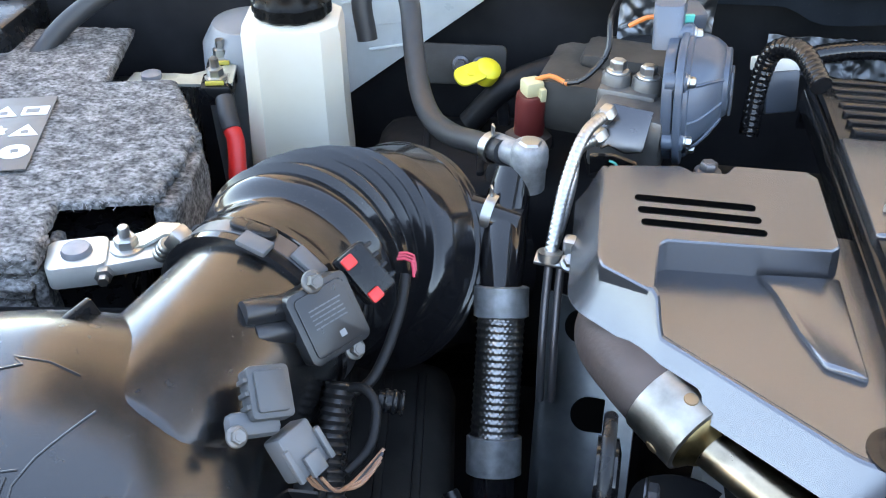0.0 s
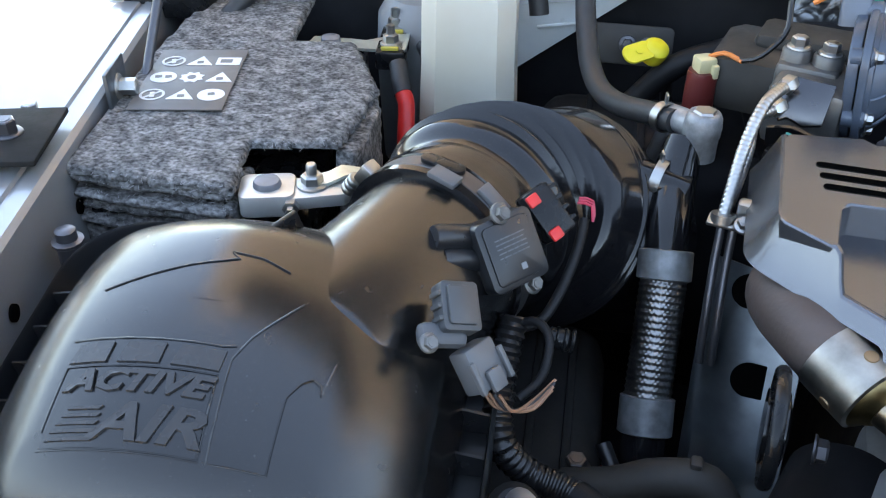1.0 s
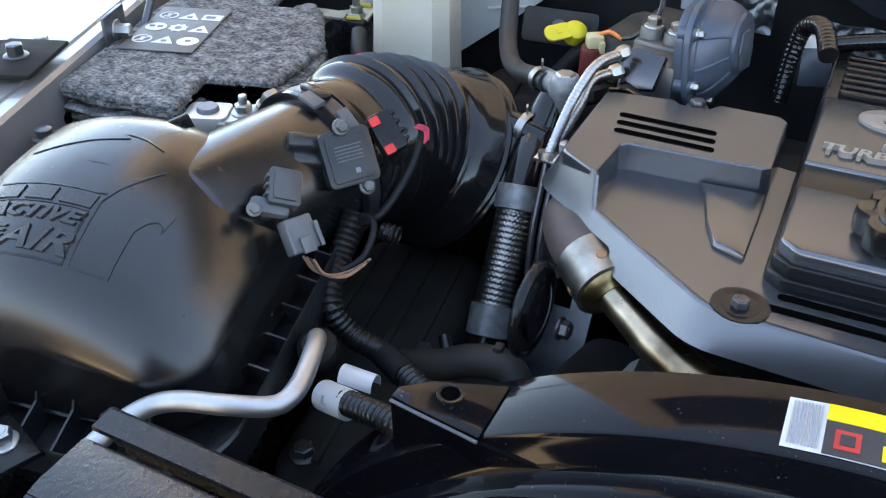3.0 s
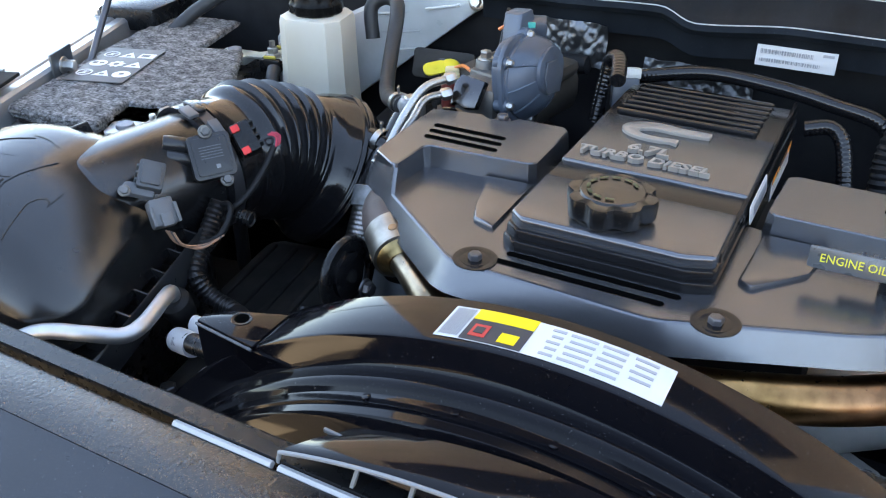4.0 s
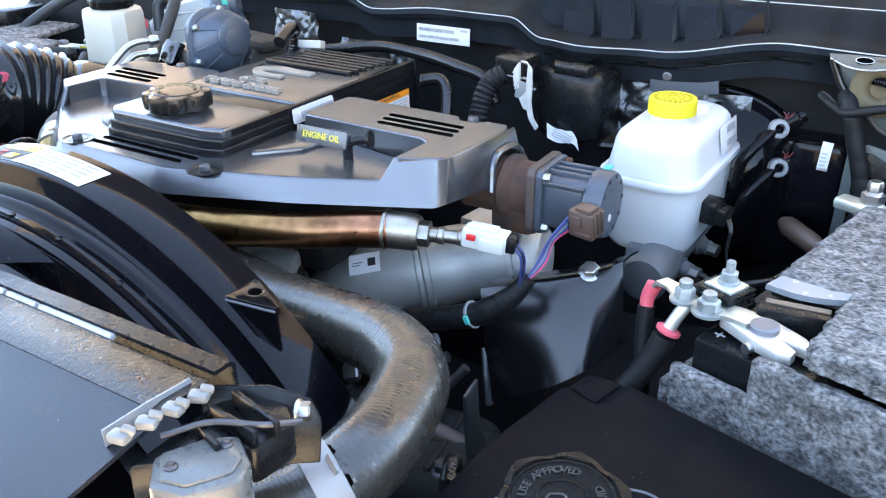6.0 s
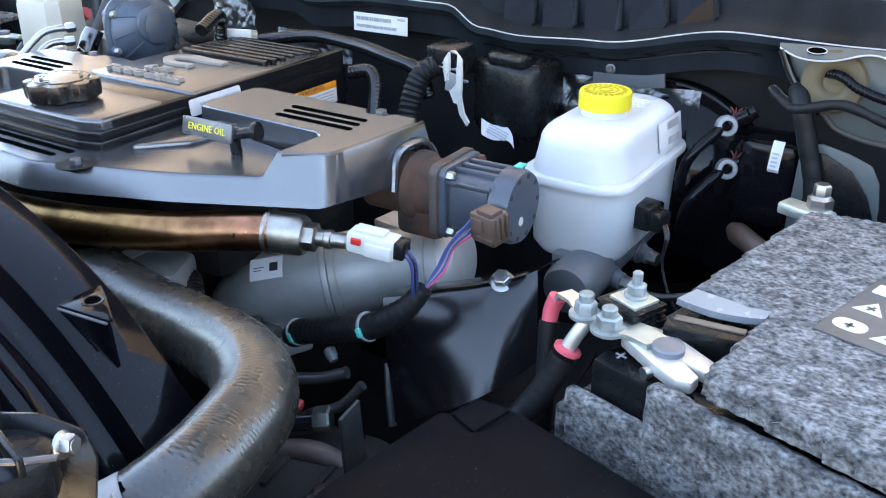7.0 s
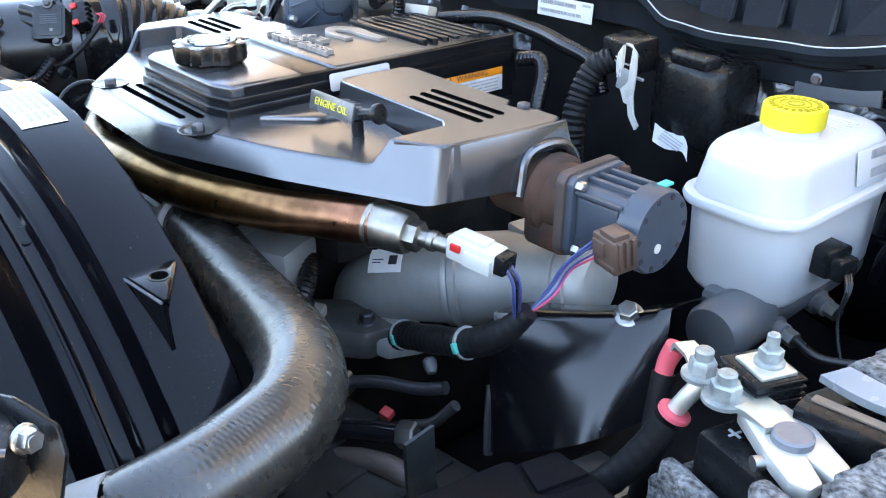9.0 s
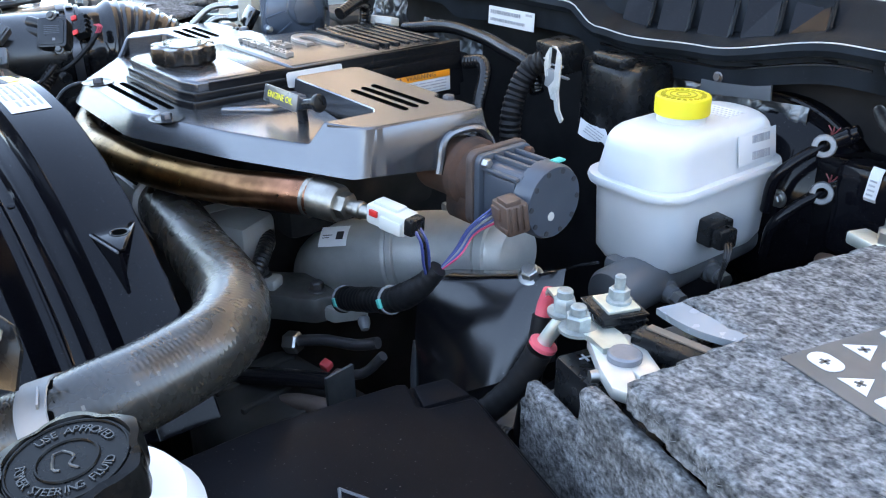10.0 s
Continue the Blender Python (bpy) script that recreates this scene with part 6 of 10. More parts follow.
    lathe(bm, [(0.022, -0.006), (0.022, 0.006), (0.014, 0.008), (0.006, 0.008)], m, 26)
    part("hub", bm, RUBBER, wheel)
    bm = bmesh.new()
    bolt(bm, axis((-0.205, 0.02, -0.083), (1, -0.12, 0.1)), 0.0070, 0.008, 0.009)
    part("hub_bolt", bm, STEEL_DARK, wheel)
    cast = thing("cast_bracket", "dark cast bracket beside the hose", "bracket", (-0.30, 0.05, -0.18))
    bm = bmesh.new()
    sweep(bm, [(-0.345, 0.040, -0.190), (-0.31, 0.042, -0.178), (-0.285, 0.046, -0.166), (-0.255, 0.048, -0.162), (-0.24, 0.042, -0.174)], 0.014, 16)
    part("arm", bm, DARK_WARM, cast)
    bm = bmesh.new()
    box(bm, (-0.262, 0.050, -0.150), (0.008, 0.010, 0.012), bevel=0.002)
    part("lug", bm, DARK_WARM, cast)
    bm = bmesh.new()
    box(bm, (-0.30, 0.046, -0.198), (0.10, 0.016, 0.04), (0, -10, 0), 0.005)
    part("web", bm, DARK_WARM, cast)
    drum = thing("belt_tensioner", "matt black belt tensioner drum with a steel hub", "tensioner", (-0.18, 0.03, -0.16))
    m = axis((-0.180, 0.022, -0.165), (0.3, 0.9, 0.1))
    bm = bmesh.new()
    lathe(bm, [(0.040, -0.02), (0.044, -0.016), (0.044, -0.012), (0.041, -0.010), (0.041, 0.05), (0.036, 0.055)], m, 34)
    part("drum", bm, DARK, drum)
    bm = bmesh.new()
    lathe(bm, [(0.020, -0.024), (0.022, -0.021), (0.022, -0.018)], m, 24)
    part("hub", bm, STEEL_DARK, drum)
    bm = bmesh.new()
    bolt(bm, m @ pose(0, 0, -0.024, 180, 0, 0), 0.008, 0.008, 0.010)
    part("hub_bolt", bm, STEEL_DARK, drum)
    bm = bmesh.new()
    sweep(bm, [(-0.325, 0.08, -0.18), (-0.31, 0.06, -0.20), (-0.30, 0.03, -0.25)], 0.006, 10)
    solo("dark_wire", bm, LOOM, "black cable with a red sleeve below the hose", "cable")
    bm = bmesh.new()
    sweep(bm, [(-0.318, 0.070, -0.19), (-0.312, 0.060, -0.203)], 0.0075, 12)
    solo("red_sleeve", bm, RED_CLOTH, "short red sleeve on a cable deep in the bay", "sleeve")


def build_engine_masses():
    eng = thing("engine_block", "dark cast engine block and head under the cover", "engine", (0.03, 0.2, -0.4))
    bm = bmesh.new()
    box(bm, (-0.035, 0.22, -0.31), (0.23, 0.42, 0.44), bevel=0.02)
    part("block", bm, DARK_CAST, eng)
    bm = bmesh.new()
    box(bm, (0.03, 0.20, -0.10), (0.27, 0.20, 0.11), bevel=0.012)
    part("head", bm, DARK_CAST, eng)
    bm = bmesh.new()
    box(bm, (0.115, 0.060, -0.150), (0.07, 0.06, 0.05), (0, 0, 25), 0.010)
    box(bm, (0.06, 0.04, -0.165), (0.09, 0.05, 0.05), (0, 0, 5), 0.010)
    part("front_casting", bm, ALU, eng)
    bm = bmesh.new()
    prism(bm, [(-0.165, 0.020), (-0.09, 0.005), (0.05, 0.000), (0.098, 0.030), (0.100, 0.10), (-0.165, 0.10)], -0.175, -0.122, 0.008)
    part("front_cover", bm, ALU, eng)
    bm = bmesh.new()
    box(bm, (-0.118, 0.042, -0.1232), (0.046, 0.013, 0.0008), (0, 0, 6), 0.0003)
    solo("block_label", bm, PAPER, "white label on the pale engine casting", "label")
    flange = thing("lower_flange", "pale cast flange with dark bolts below the intake pipe", "flange", (0.17, 0.09, -0.2))
    bm = bmesh.new()
    prism(bm, [(0.118, 0.050), (0.165, 0.055), (0.215, 0.095), (0.222, 0.128), (0.150, 0.125), (0.112, 0.085)], -0.232, -0.200, 0.006)
    part("plate", bm, GREY_CAST, flange)
    bm = bmesh.new()
    box(bm, (0.150, 0.070, -0.195), (0.040, 0.022, 0.014), (0, 0, 30), 0.004)
    part("step", bm, ALU, flange)
    for x, y in ((0.150, 0.070), (0.200, 0.108)):
        bm = bmesh.new()
        bolt(bm, pose(x, y, -0.199 if x > 0.18 else -0.189), 0.0075, 0.010, 0.0105)
        part("flange_bolt", bm, STEEL_DARK, flange)
    bm = bmesh.new()
    sheet(bm, [[(0.080, 0.083, -0.190), (0.100, 0.080, -0.190)], [(0.082, 0.092, -0.194), (0.104, 0.088, -0.193)], [(0.086, 0.098, -0.203), (0.106, 0.094, -0.203)]], 0.001)
    solo("yellow_tag", bm, surface("ochre_tag", (0.45, 0.30, 0.05), 0.6, var=0.3, vscale=90), "small ochre paper tag deep below the tube", "tag")
    for pts, r, nm, lab, mat_ in (
        ([(0.06, 0.045, -0.150), (0.085, 0.030, -0.140), (0.098, 0.060, -0.138), (0.085, 0.100, -0.142)], 0.008, "front_loom", "black corrugated loom curling over the casting", LOOM),
        ([(0.22, 0.055, -0.235), (0.26, 0.075, -0.222), (0.30, 0.09, -0.215), (0.325, 0.10, -0.205)], 0.006, "bent_pipe", "dark bent pipe running under the loom", STEEL_DARK),
        ([(0.23, -0.01, -0.245), (0.28, 0.02, -0.235), (0.33, 0.045, -0.225)], 0.009, "hydraulic_hose", "black hydraulic hose deep beside the engine", RUBBER)):
        bm = bmesh.new()
        sweep(bm, pts, ribbed(r, 0.0011, 0.005) if mat_ is LOOM else r, 12, 0.0016 if mat_ is LOOM else 0.005)
        solo(nm, bm, mat_, lab, "cable" if mat_ is LOOM else "pipe")
    for at in ((0.330, 0.045, -0.224), (0.222, 0.055, -0.234)):
        bm = bmesh.new()
        lathe(bm, [(0.011, 0), (0.012, 0.002), (0.012, 0.014), (0.010, 0.016)], axis(at, (0.85, 0.45, 0.15)), 6)
        solo("pipe_fitting", bm, STEEL, "plated hex pipe fitting deep beside the engine", "fitting", "pipe fittings")
    fan = thing("fan_assembly", "black fan hub and blades inside the shroud", "fan", (FAN_CX, -0.1, -0.35))
    for k in range(9):
        bm = bmesh.new()
        a = 2 * math.pi * k / 9
        m = Matrix.Translation((FAN_CX, -0.10, -0.356)) @ pose(0, 0, 0, 0, math.degrees(a), 0)
        sheet(bm, [[(-0.03, -0.015, 0.08), (0.03, 0.015, 0.08)], [(-0.05, -0.02, 0.20), (0.05, 0.02, 0.20)], [(-0.055, -0.022, 0.30), (0.055, 0.022, 0.30)]], 0.004, m)
        part("blade", bm, PLASTIC, fan)
    bm = bmesh.new()
    lathe(bm, [(0.09, -0.03), (0.09, 0.03), (0.05, 0.05)], axis((FAN_CX, -0.10, -0.356), (0, 1, 0)), 30)
    part("hub", bm, STEEL_DARK, fan)
    # Plain dark boxes added to fill the depth of the bay, ribbed and bolted.
    for at, size, label, mat_ in (((-0.40, 0.13, -0.30), (0.14, 0.22, 0.2), "dark filler mass deep beside the engine", DARK_CAST), ((-0.30, -0.03, -0.27), (0.20, 0.14, 0.16), "dark filler mass deep in the bay", DARK_CAST), ((-0.33, 0.45, -0.22), (0.26, 0.16, 0.22), "dark filler mass behind the intake", DARK), ((0.30, 0.02, -0.34), (0.22, 0.14, 0.18), "dark filler mass below the hose", DARK_CAST), ((-0.52, 0.05, -0.40), (0.34, 0.5, 0.2), "dark tray below the air box", DARK), ((0.62, 0.25, -0.40), (0.5, 0.5, 0.2), "dark tray below the battery", DARK)):
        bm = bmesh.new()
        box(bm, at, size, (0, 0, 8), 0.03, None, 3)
        deep = thing("dark_bay_mass", label, "casting", (at[0], at[1], at[2] - size[2] / 2), "castings deep in the bay")
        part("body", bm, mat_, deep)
        m = Matrix.Translation((at[0], at[1], at[2] + size[2] / 2)) @ pose(0, 0, 0, 0, 0, 8)
        for k in range(4):
            bm = bmesh.new()
            box(bm, (-size[0] * 0.3 + size[0] * 0.2 * k, 0, -0.001), (0.007, size[1] * 0.7, 0.008), bevel=0.002, m=m)
            part("stiffening_rib", bm, mat_, deep)
        for sx in (-1, 1):
            bm = bmesh.new()
            bolt(bm, m @ pose(sx * size[0] * 0.36, -size[1] * 0.30, -0.002), 0.008, 0.010, 0.011)
            part("casting_bolt", bm, STEEL_DARK, deep)



FAN_CX = 0.012
build_air_box()
build_intake_hose()
build_intake_sensors()
build_front_left_pipes()
build_lamp_connector()
build_passenger_battery()
build_coolant_tank()
build_rear_left()
build_engine_masses()


# ---- the engine cover ----
UP, DECK, MID = 0.010, -0.011, 0.017


# Slots are solid black plugs, their inner shade put into the colour.
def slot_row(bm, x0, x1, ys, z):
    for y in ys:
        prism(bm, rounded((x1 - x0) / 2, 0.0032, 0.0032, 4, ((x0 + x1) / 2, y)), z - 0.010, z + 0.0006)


def turned(corners, r):
    """A line through corners, each one rounded."""
    pts = [Vector((x, y, 0)) for x, y in corners]
    out = [pts[0]]
    for a, b, c in zip(pts, pts[1:], pts[2:]):
        u, w = (a - b).normalized() * r, (c - b).normalized() * r
        for k in range(6):
            t = k / 5
            out.append((b + u) * (1 - t) ** 2 + b * 2 * t * (1 - t) + (b + w) * t * t)
    return out + [pts[-1]]


def tapered(bm, outline, low, high, slope=0.10, edge=0.0012):
    """A plate with leaning sides and a narrow chamfer round its top."""
    n = len(outline)
    pts = [Vector((x, y, 0)) for x, y in outline]
    area = sum(a.x * b.y - b.x * a.y for a, b in zip(pts, pts[1:] + pts[:1]))
    turn = 1 if area > 0 else -1
    rows = []
    for grow, z in ((slope * (high - low), low), (0.0, high - edge), (-edge, high)):
        loop = []
        for i, p in enumerate(pts):
            a, b = (p - pts[i - 1]).normalized(), (pts[(i + 1) % n] - p).normalized()
            na, nb = Vector((a.y, -a.x, 0)) * turn, Vector((b.y, -b.x, 0)) * turn
            mid = (na + nb) / max(0.5, 1 + na.dot(nb))
            loop.append((p.x + mid.x * grow, p.y + mid.y * grow, z))
        rows.append(loop)
    stacked(bm, rows)


def build_engine_cover():
    cover = thing("engine_cover", "graphite grey plastic engine cover with slots and recesses", "engine cover", (0, 0.1, -0.03))
    # steep front skirt: a thin wall whose top follows the deck and the two horns
    line = turned([(-0.2525, 0.222), (-0.2525, 0.1090), (-0.108, -0.0060), (0.060, -0.0125), (0.190, 0.0345), (0.3180, 0.0955), (0.3225, 0.117)], 0.012)
    fine = []
    for p, q in zip(line, line[1:]):
        count = max(1, int((q - p).length / 0.004))
        fine += [p.lerp(q, k / count) for k in range(count)]
    fine.append(line[-1])
    centre = Vector((0.03, 0.16, 0))

    def skirt_top(x):
        low, high = min(1, max(0, (x + 0.216) / 0.010)), min(1, max(0, (x - 0.266) / 0.012))
        return UP + (DECK - UP) * (low - high)

    rows, inner = [], []
    for k, p in enumerate(fine):
        along = (fine[min(k + 1, len(fine) - 1)] - fine[max(k - 1, 0)]).normalized()
        out = Vector((along.y, -along.x, 0))
        if out.dot(p - centre) < 0:
            out = -out
        z = skirt_top(p.x)

        def at(zz, back=0.0):
            lean = 0.42 if zz > DECK else 0.62 - 0.17 * min(1, max(0, (p.x + 0.10) / 0.25))
            turn = min(1, max(0, (out.x - 0.60) / 0.35))
            q = p + out * (lean * (1 - 0.62 * turn) * (DECK - zz) - back)
            return (q.x, q.y, zz)

        foot = -0.022 - 0.0115 * min(1, max(0, (p.x + 0.178) / 0.006))
        inner.append(at(DECK, 0.0034)[:2])
        rows.append([(*at(z, 0.0034)[:2], z - 0.008), (*at(z, 0.0034)[:2], z - 0.0003), at(z, 0.0012), at(z - 0.0012), at(DECK - 0.0012), at(foot)])
    bm = bmesh.new()
    sheet(bm, rows, 0.0012)
    part("front_skirt", bm, COVER, cover, angle=24)
    bm = bmesh.new()
    prism(bm, inner, DECK - 0.004, DECK)
    part("deck", bm, COVER, cover)

    # raised plates left and right, hollowed round the recesses
    left = [(-0.239, 0.224), (-0.2430, 0.215), (-0.2430, 0.1115), (-0.2410, 0.1065), (-0.2150, 0.0885), (-0.2105, 0.0905), (-0.2075, 0.134), (-0.202, 0.1395), (-0.134, 0.1430), (-0.104, 0.1455), (-0.0985, 0.151), (-0.0985, 0.231), (-0.105, 0.239), (-0.154, 0.238), (-0.160, 0.227), (-0.182, 0.225), (-0.190, 0.232)]
    bm = bmesh.new()
    tapered(bm, left, DECK - 0.003, UP)
    left_plate = part("left_plate", bm, COVER, cover)
    right = [(0.118, 0.232), (0.109, 0.226), (0.106, 0.156), (0.112, 0.149), (0.170, 0.148), (0.265, 0.1455), (0.2755, 0.138), (0.2735, 0.0865), (0.2785, 0.0850), (0.303, 0.0975), (0.3115, 0.1035), (0.3155, 0.114), (0.3210, 0.16), (0.3255, 0.215), (0.3195, 0.2285), (0.294, 0.229), (0.288, 0.219), (0.268, 0.218), (0.260, 0.2295)]
    bm = bmesh.new()
    tapered(bm, right, DECK - 0.003, UP)
    right_plate = part("right_plate", bm, COVER, cover)
    # right side wall with the arch over the valve
    bm = bmesh.new()
    wall = [(0.110, 0.0090), (0.100, -0.034), (0.172, -0.040), (0.175, -0.032), (0.180, -0.018), (0.190, -0.010), (0.212, -0.008), (0.225, -0.011), (0.230, -0.020), (0.231, -0.030), (0.234, -0.020), (0.229, 0.0090)]
    prism(bm, wall, 0.0, 0.0035, 0.0012, Matrix(((0.09, -0.15, 1, 0.3060), (1, 0, 0, 0), (0, 1, 0, 0), (0, 0, 0, 1))))
    part("side_wall", bm, COVER, right_plate)
    bm = bmesh.new()
    sweep(bm, [(0.3105 + 0.09 * y - 0.15 * z, y, z) for y, z in ((0.172, -0.044), (0.1755, -0.032), (0.180, -0.017), (0.190, -0.0088), (0.212, -0.0068), (0.226, -0.011), (0.234, -0.022), (0.237, -0.036))], 0.0040, 8, 0.003)
    part("arch_rim", bm, COVER, right_plate)
    # sunken floor steps in the recesses
    bm = bmesh.new()
    prism(bm, [(-0.146, 0.138), (-0.138, 0.124), (-0.128, 0.086), (-0.118, 0.060), (-0.096, 0.052), (-0.096, 0.142)], DECK - 0.002, DECK + 0.0045, 0.003)
    part("recess_step", bm, COVER, cover)
    bm = bmesh.new()
    prism(bm, [(0.107, 0.146), (0.103, 0.066), (0.114, 0.058), (0.150, 0.098), (0.160, 0.146)], DECK - 0.002, DECK + 0.0045, 0.003)
    part("recess_step", bm, COVER, cover)
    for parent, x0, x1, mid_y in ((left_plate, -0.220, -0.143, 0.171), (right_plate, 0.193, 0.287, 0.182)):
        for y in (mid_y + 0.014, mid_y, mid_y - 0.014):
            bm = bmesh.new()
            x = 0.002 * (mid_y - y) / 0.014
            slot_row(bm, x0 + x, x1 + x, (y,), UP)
            part("slot", bm, SHADE_BLACK, parent)
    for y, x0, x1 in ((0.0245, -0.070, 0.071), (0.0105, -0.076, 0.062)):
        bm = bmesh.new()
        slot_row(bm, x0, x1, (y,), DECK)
        part("slot", bm, SHADE_BLACK, cover)
    for x, y in ((-0.089, 0.0045), (0.101, 0.0055)):
        bm = bmesh.new()
        lathe(bm, [(0.0180, 0.0002), (0.0180, 0.0010), (0.0150, 0.0010), (0.0125, 0.0003)], pose(x, y, DECK), 30)
        lathe(bm, [(0.0118, -0.003), (0.0118, 0.0004), (0.008, 0.0006)], pose(x, y, DECK), 20)
        part("bolt_seat", bm, COVER_DARK, cover)
        bm = bmesh.new()
        bolt(bm, pose(x, y, DECK - 0.0035, 0, 0, 20), 0.0058, 0.009, 0.0090)
        part("cover_bolt", bm, STEEL_DARK, cover, "dark hex cover bolt")
    for x, y in ((-0.171, 0.236), (0.278, 0.228)):
        bm = bmesh.new()
        bolt(bm, pose(x, y, UP - 0.006, 0, 0, 10), 0.0062, 0.008, 0.0095)
        part("rear_bolt", bm, STEEL_DARK, cover)

    # raised middle cover
    mid = thing("rocker_cover", "raised black and graphite middle cover with oil filler", "engine cover", (0, 0.2, -0.02))
    shape = [(-0.066, 0.037), (0.065, 0.0385), (0.088, 0.0475), (0.088, 0.40), (-0.078, 0.40), (-0.078, 0.048)]
    bm = bmesh.new()
    prism(bm, [(x * 1.05, y - 0.007 if y < 0.1 else y) for x, y in shape], DECK - 0.01, DECK + 0.009, 0.003)
    part("lower_skirt", bm, COVER_DARK, mid)
    bm = bmesh.new()
    prism(bm, [(x * 1.025, y - 0.004 if y < 0.1 else y) for x, y in shape], DECK + 0.006, DECK + 0.018, 0.003)
    part("middle_skirt", bm, COVER_DARK, mid)
    bm = bmesh.new()
    prism(bm, shape[:3] + [(0.088, 0.123), (-0.078, 0.123), (-0.078, 0.048)], DECK + 0.012, MID, 0.0035, segments=3)
    part("front_top", bm, COVER, mid)
    bm = bmesh.new()
    prism(bm, [(-0.077, 0.1215), (0.0865, 0.1215), (0.0865, 0.1600), (-0.077, 0.1600)], DECK + 0.01, MID - 0.0025, 0.001)
    part("badge_recess", bm, COVER_DARK, mid)
    bm = bmesh.new()
    prism(bm, [(-0.078, 0.158), (0.088, 0.158), (0.088, 0.282), (-0.078, 0.282)], DECK + 0.012, MID, 0.003, segments=3)
    top = part("rear_top", bm, COVER, mid)
    bm = bmesh.new()
    sheet(bm, [[(x, 0.280, MID - 0.002), (x, 0.34, MID - 0.001), (x, 0.375, MID - 0.003), (x, 0.402, MID - 0.018), (x, 0.408, -0.04)] for x in (-0.078, -0.07, 0.0, 0.07, 0.088)], 0.006)
    part("rear_ramp", bm, COVER_DARK, mid)
    for k in range(7):
        y = 0.289 + 0.0155 * k
        bm = bmesh.new()
        prism(bm, rounded(0.069, 0.0042, 0.0042, 4, (0, y)), MID - 0.004, MID + 0.0035 - 0.0009 * k, 0.0015)
        part("cooling_rib", bm, COVER_DARK, mid)
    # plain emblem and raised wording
    bm = bmesh.new()
    arc = []
    for k in range(15):
        a = radians(60 + 240 * k / 14)
        arc.append((-0.008 + 0.034 * math.cos(a), 0.236 + 0.021 * math.sin(a)))
    inner_arc = [(-0.006 + 0.019 * math.cos(radians(60 + 240 * k / 14)), 0.233 + 0.009 * math.sin(radians(60 + 240 * k / 14))) for k in range(15)]
    c_shape = [(0.040, 0.254)] + arc + [(0.016, 0.215), (0.016, 0.226)] + inner_arc[::-1] + [(0.022, 0.241), (0.040, 0.243)]
    prism(bm, [(x - 0.008, y + 0.012) for x, y in c_shape], MID - 0.001, MID + 0.003, 0.0004)
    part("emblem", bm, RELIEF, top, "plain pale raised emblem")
    writing("lettering", "6.7L", pose(-0.011, 0.2015, MID + 0.001), 0.020, RELIEF, top, 0.0034, "raised pale lettering", slant=0.15, wide=1.15, bold=0.0005)
    writing("lettering", "TURBO DIESEL", pose(-0.010, 0.180, MID + 0.001), 0.0165, RELIEF, top, 0.0034, "raised pale lettering", slant=0.15, wide=1.12, bold=0.0005)
    # long white label and warning label on the flank
    fm = facing((0.0925, 0.186, 0.003), (1, 0, 0.14), (0, 0, 1))
    bm = bmesh.new()
    prism(bm, rounded(0.036, 0.0085, 0.003), 0, 0.0008, 0, fm)
    lab = solo("flank_label", bm, PAPER, "white barcode label on the cover's flank", "label")
    bm = bmesh.new()
    barcode(bm, fm @ pose(0.006, -0.001, 0.0009), 0.056, 0.008, 26)
    part("barcode", bm, INK_GREY, lab)
    wm = facing((0.0915, 0.332, -0.0310), (1, 0, 0.04), (0, 0, 1))
    bm = bmesh.new()
    box(bm, (0, 0, 0), (0.100, 0.028, 0.0010), bevel=0.0003, m=wm)
    warn = solo("warning_label", bm, PAPER, "white and orange warning label on the cover's flank", "label")
    bm = bmesh.new()
    box(bm, (0, 0.0088, 0.0008), (0.0992, 0.0098, 0.0006), bevel=0.0002, m=wm)
    part("orange_band", bm, LABEL_ORANGE, warn)
    writing("lettering", "WARNING", wm @ pose(0.004, 0.0088, 0.0013), 0.0082, INK, warn, 0.0002, wide=1.15)
    bm = bmesh.new()
    prism(bm, [(-0.032, 0.0055), (-0.024, 0.0055), (-0.028, 0.0122)], 0.0011, 0.0015, 0, wm)
    part("triangle", bm, INK, warn)
    bm = bmesh.new()
    bars(bm, wm @ pose(0, -0.0055, 0.0006), 0.088, 0.015, 4, seed=4, fill=0.35)
    part("print", bm, INK_GREY, warn)
    bm = bmesh.new()
    sheet(bm, [[(0.0862, y, 0.0155), (0.0892, y, 0.0135), (0.0905, y, -0.018), (0.0910, y, -0.055)] for y in (0.06, 0.15, 0.27, 0.40)], 0.0015)
    part("flank_wall", bm, COVER_DARK, mid)


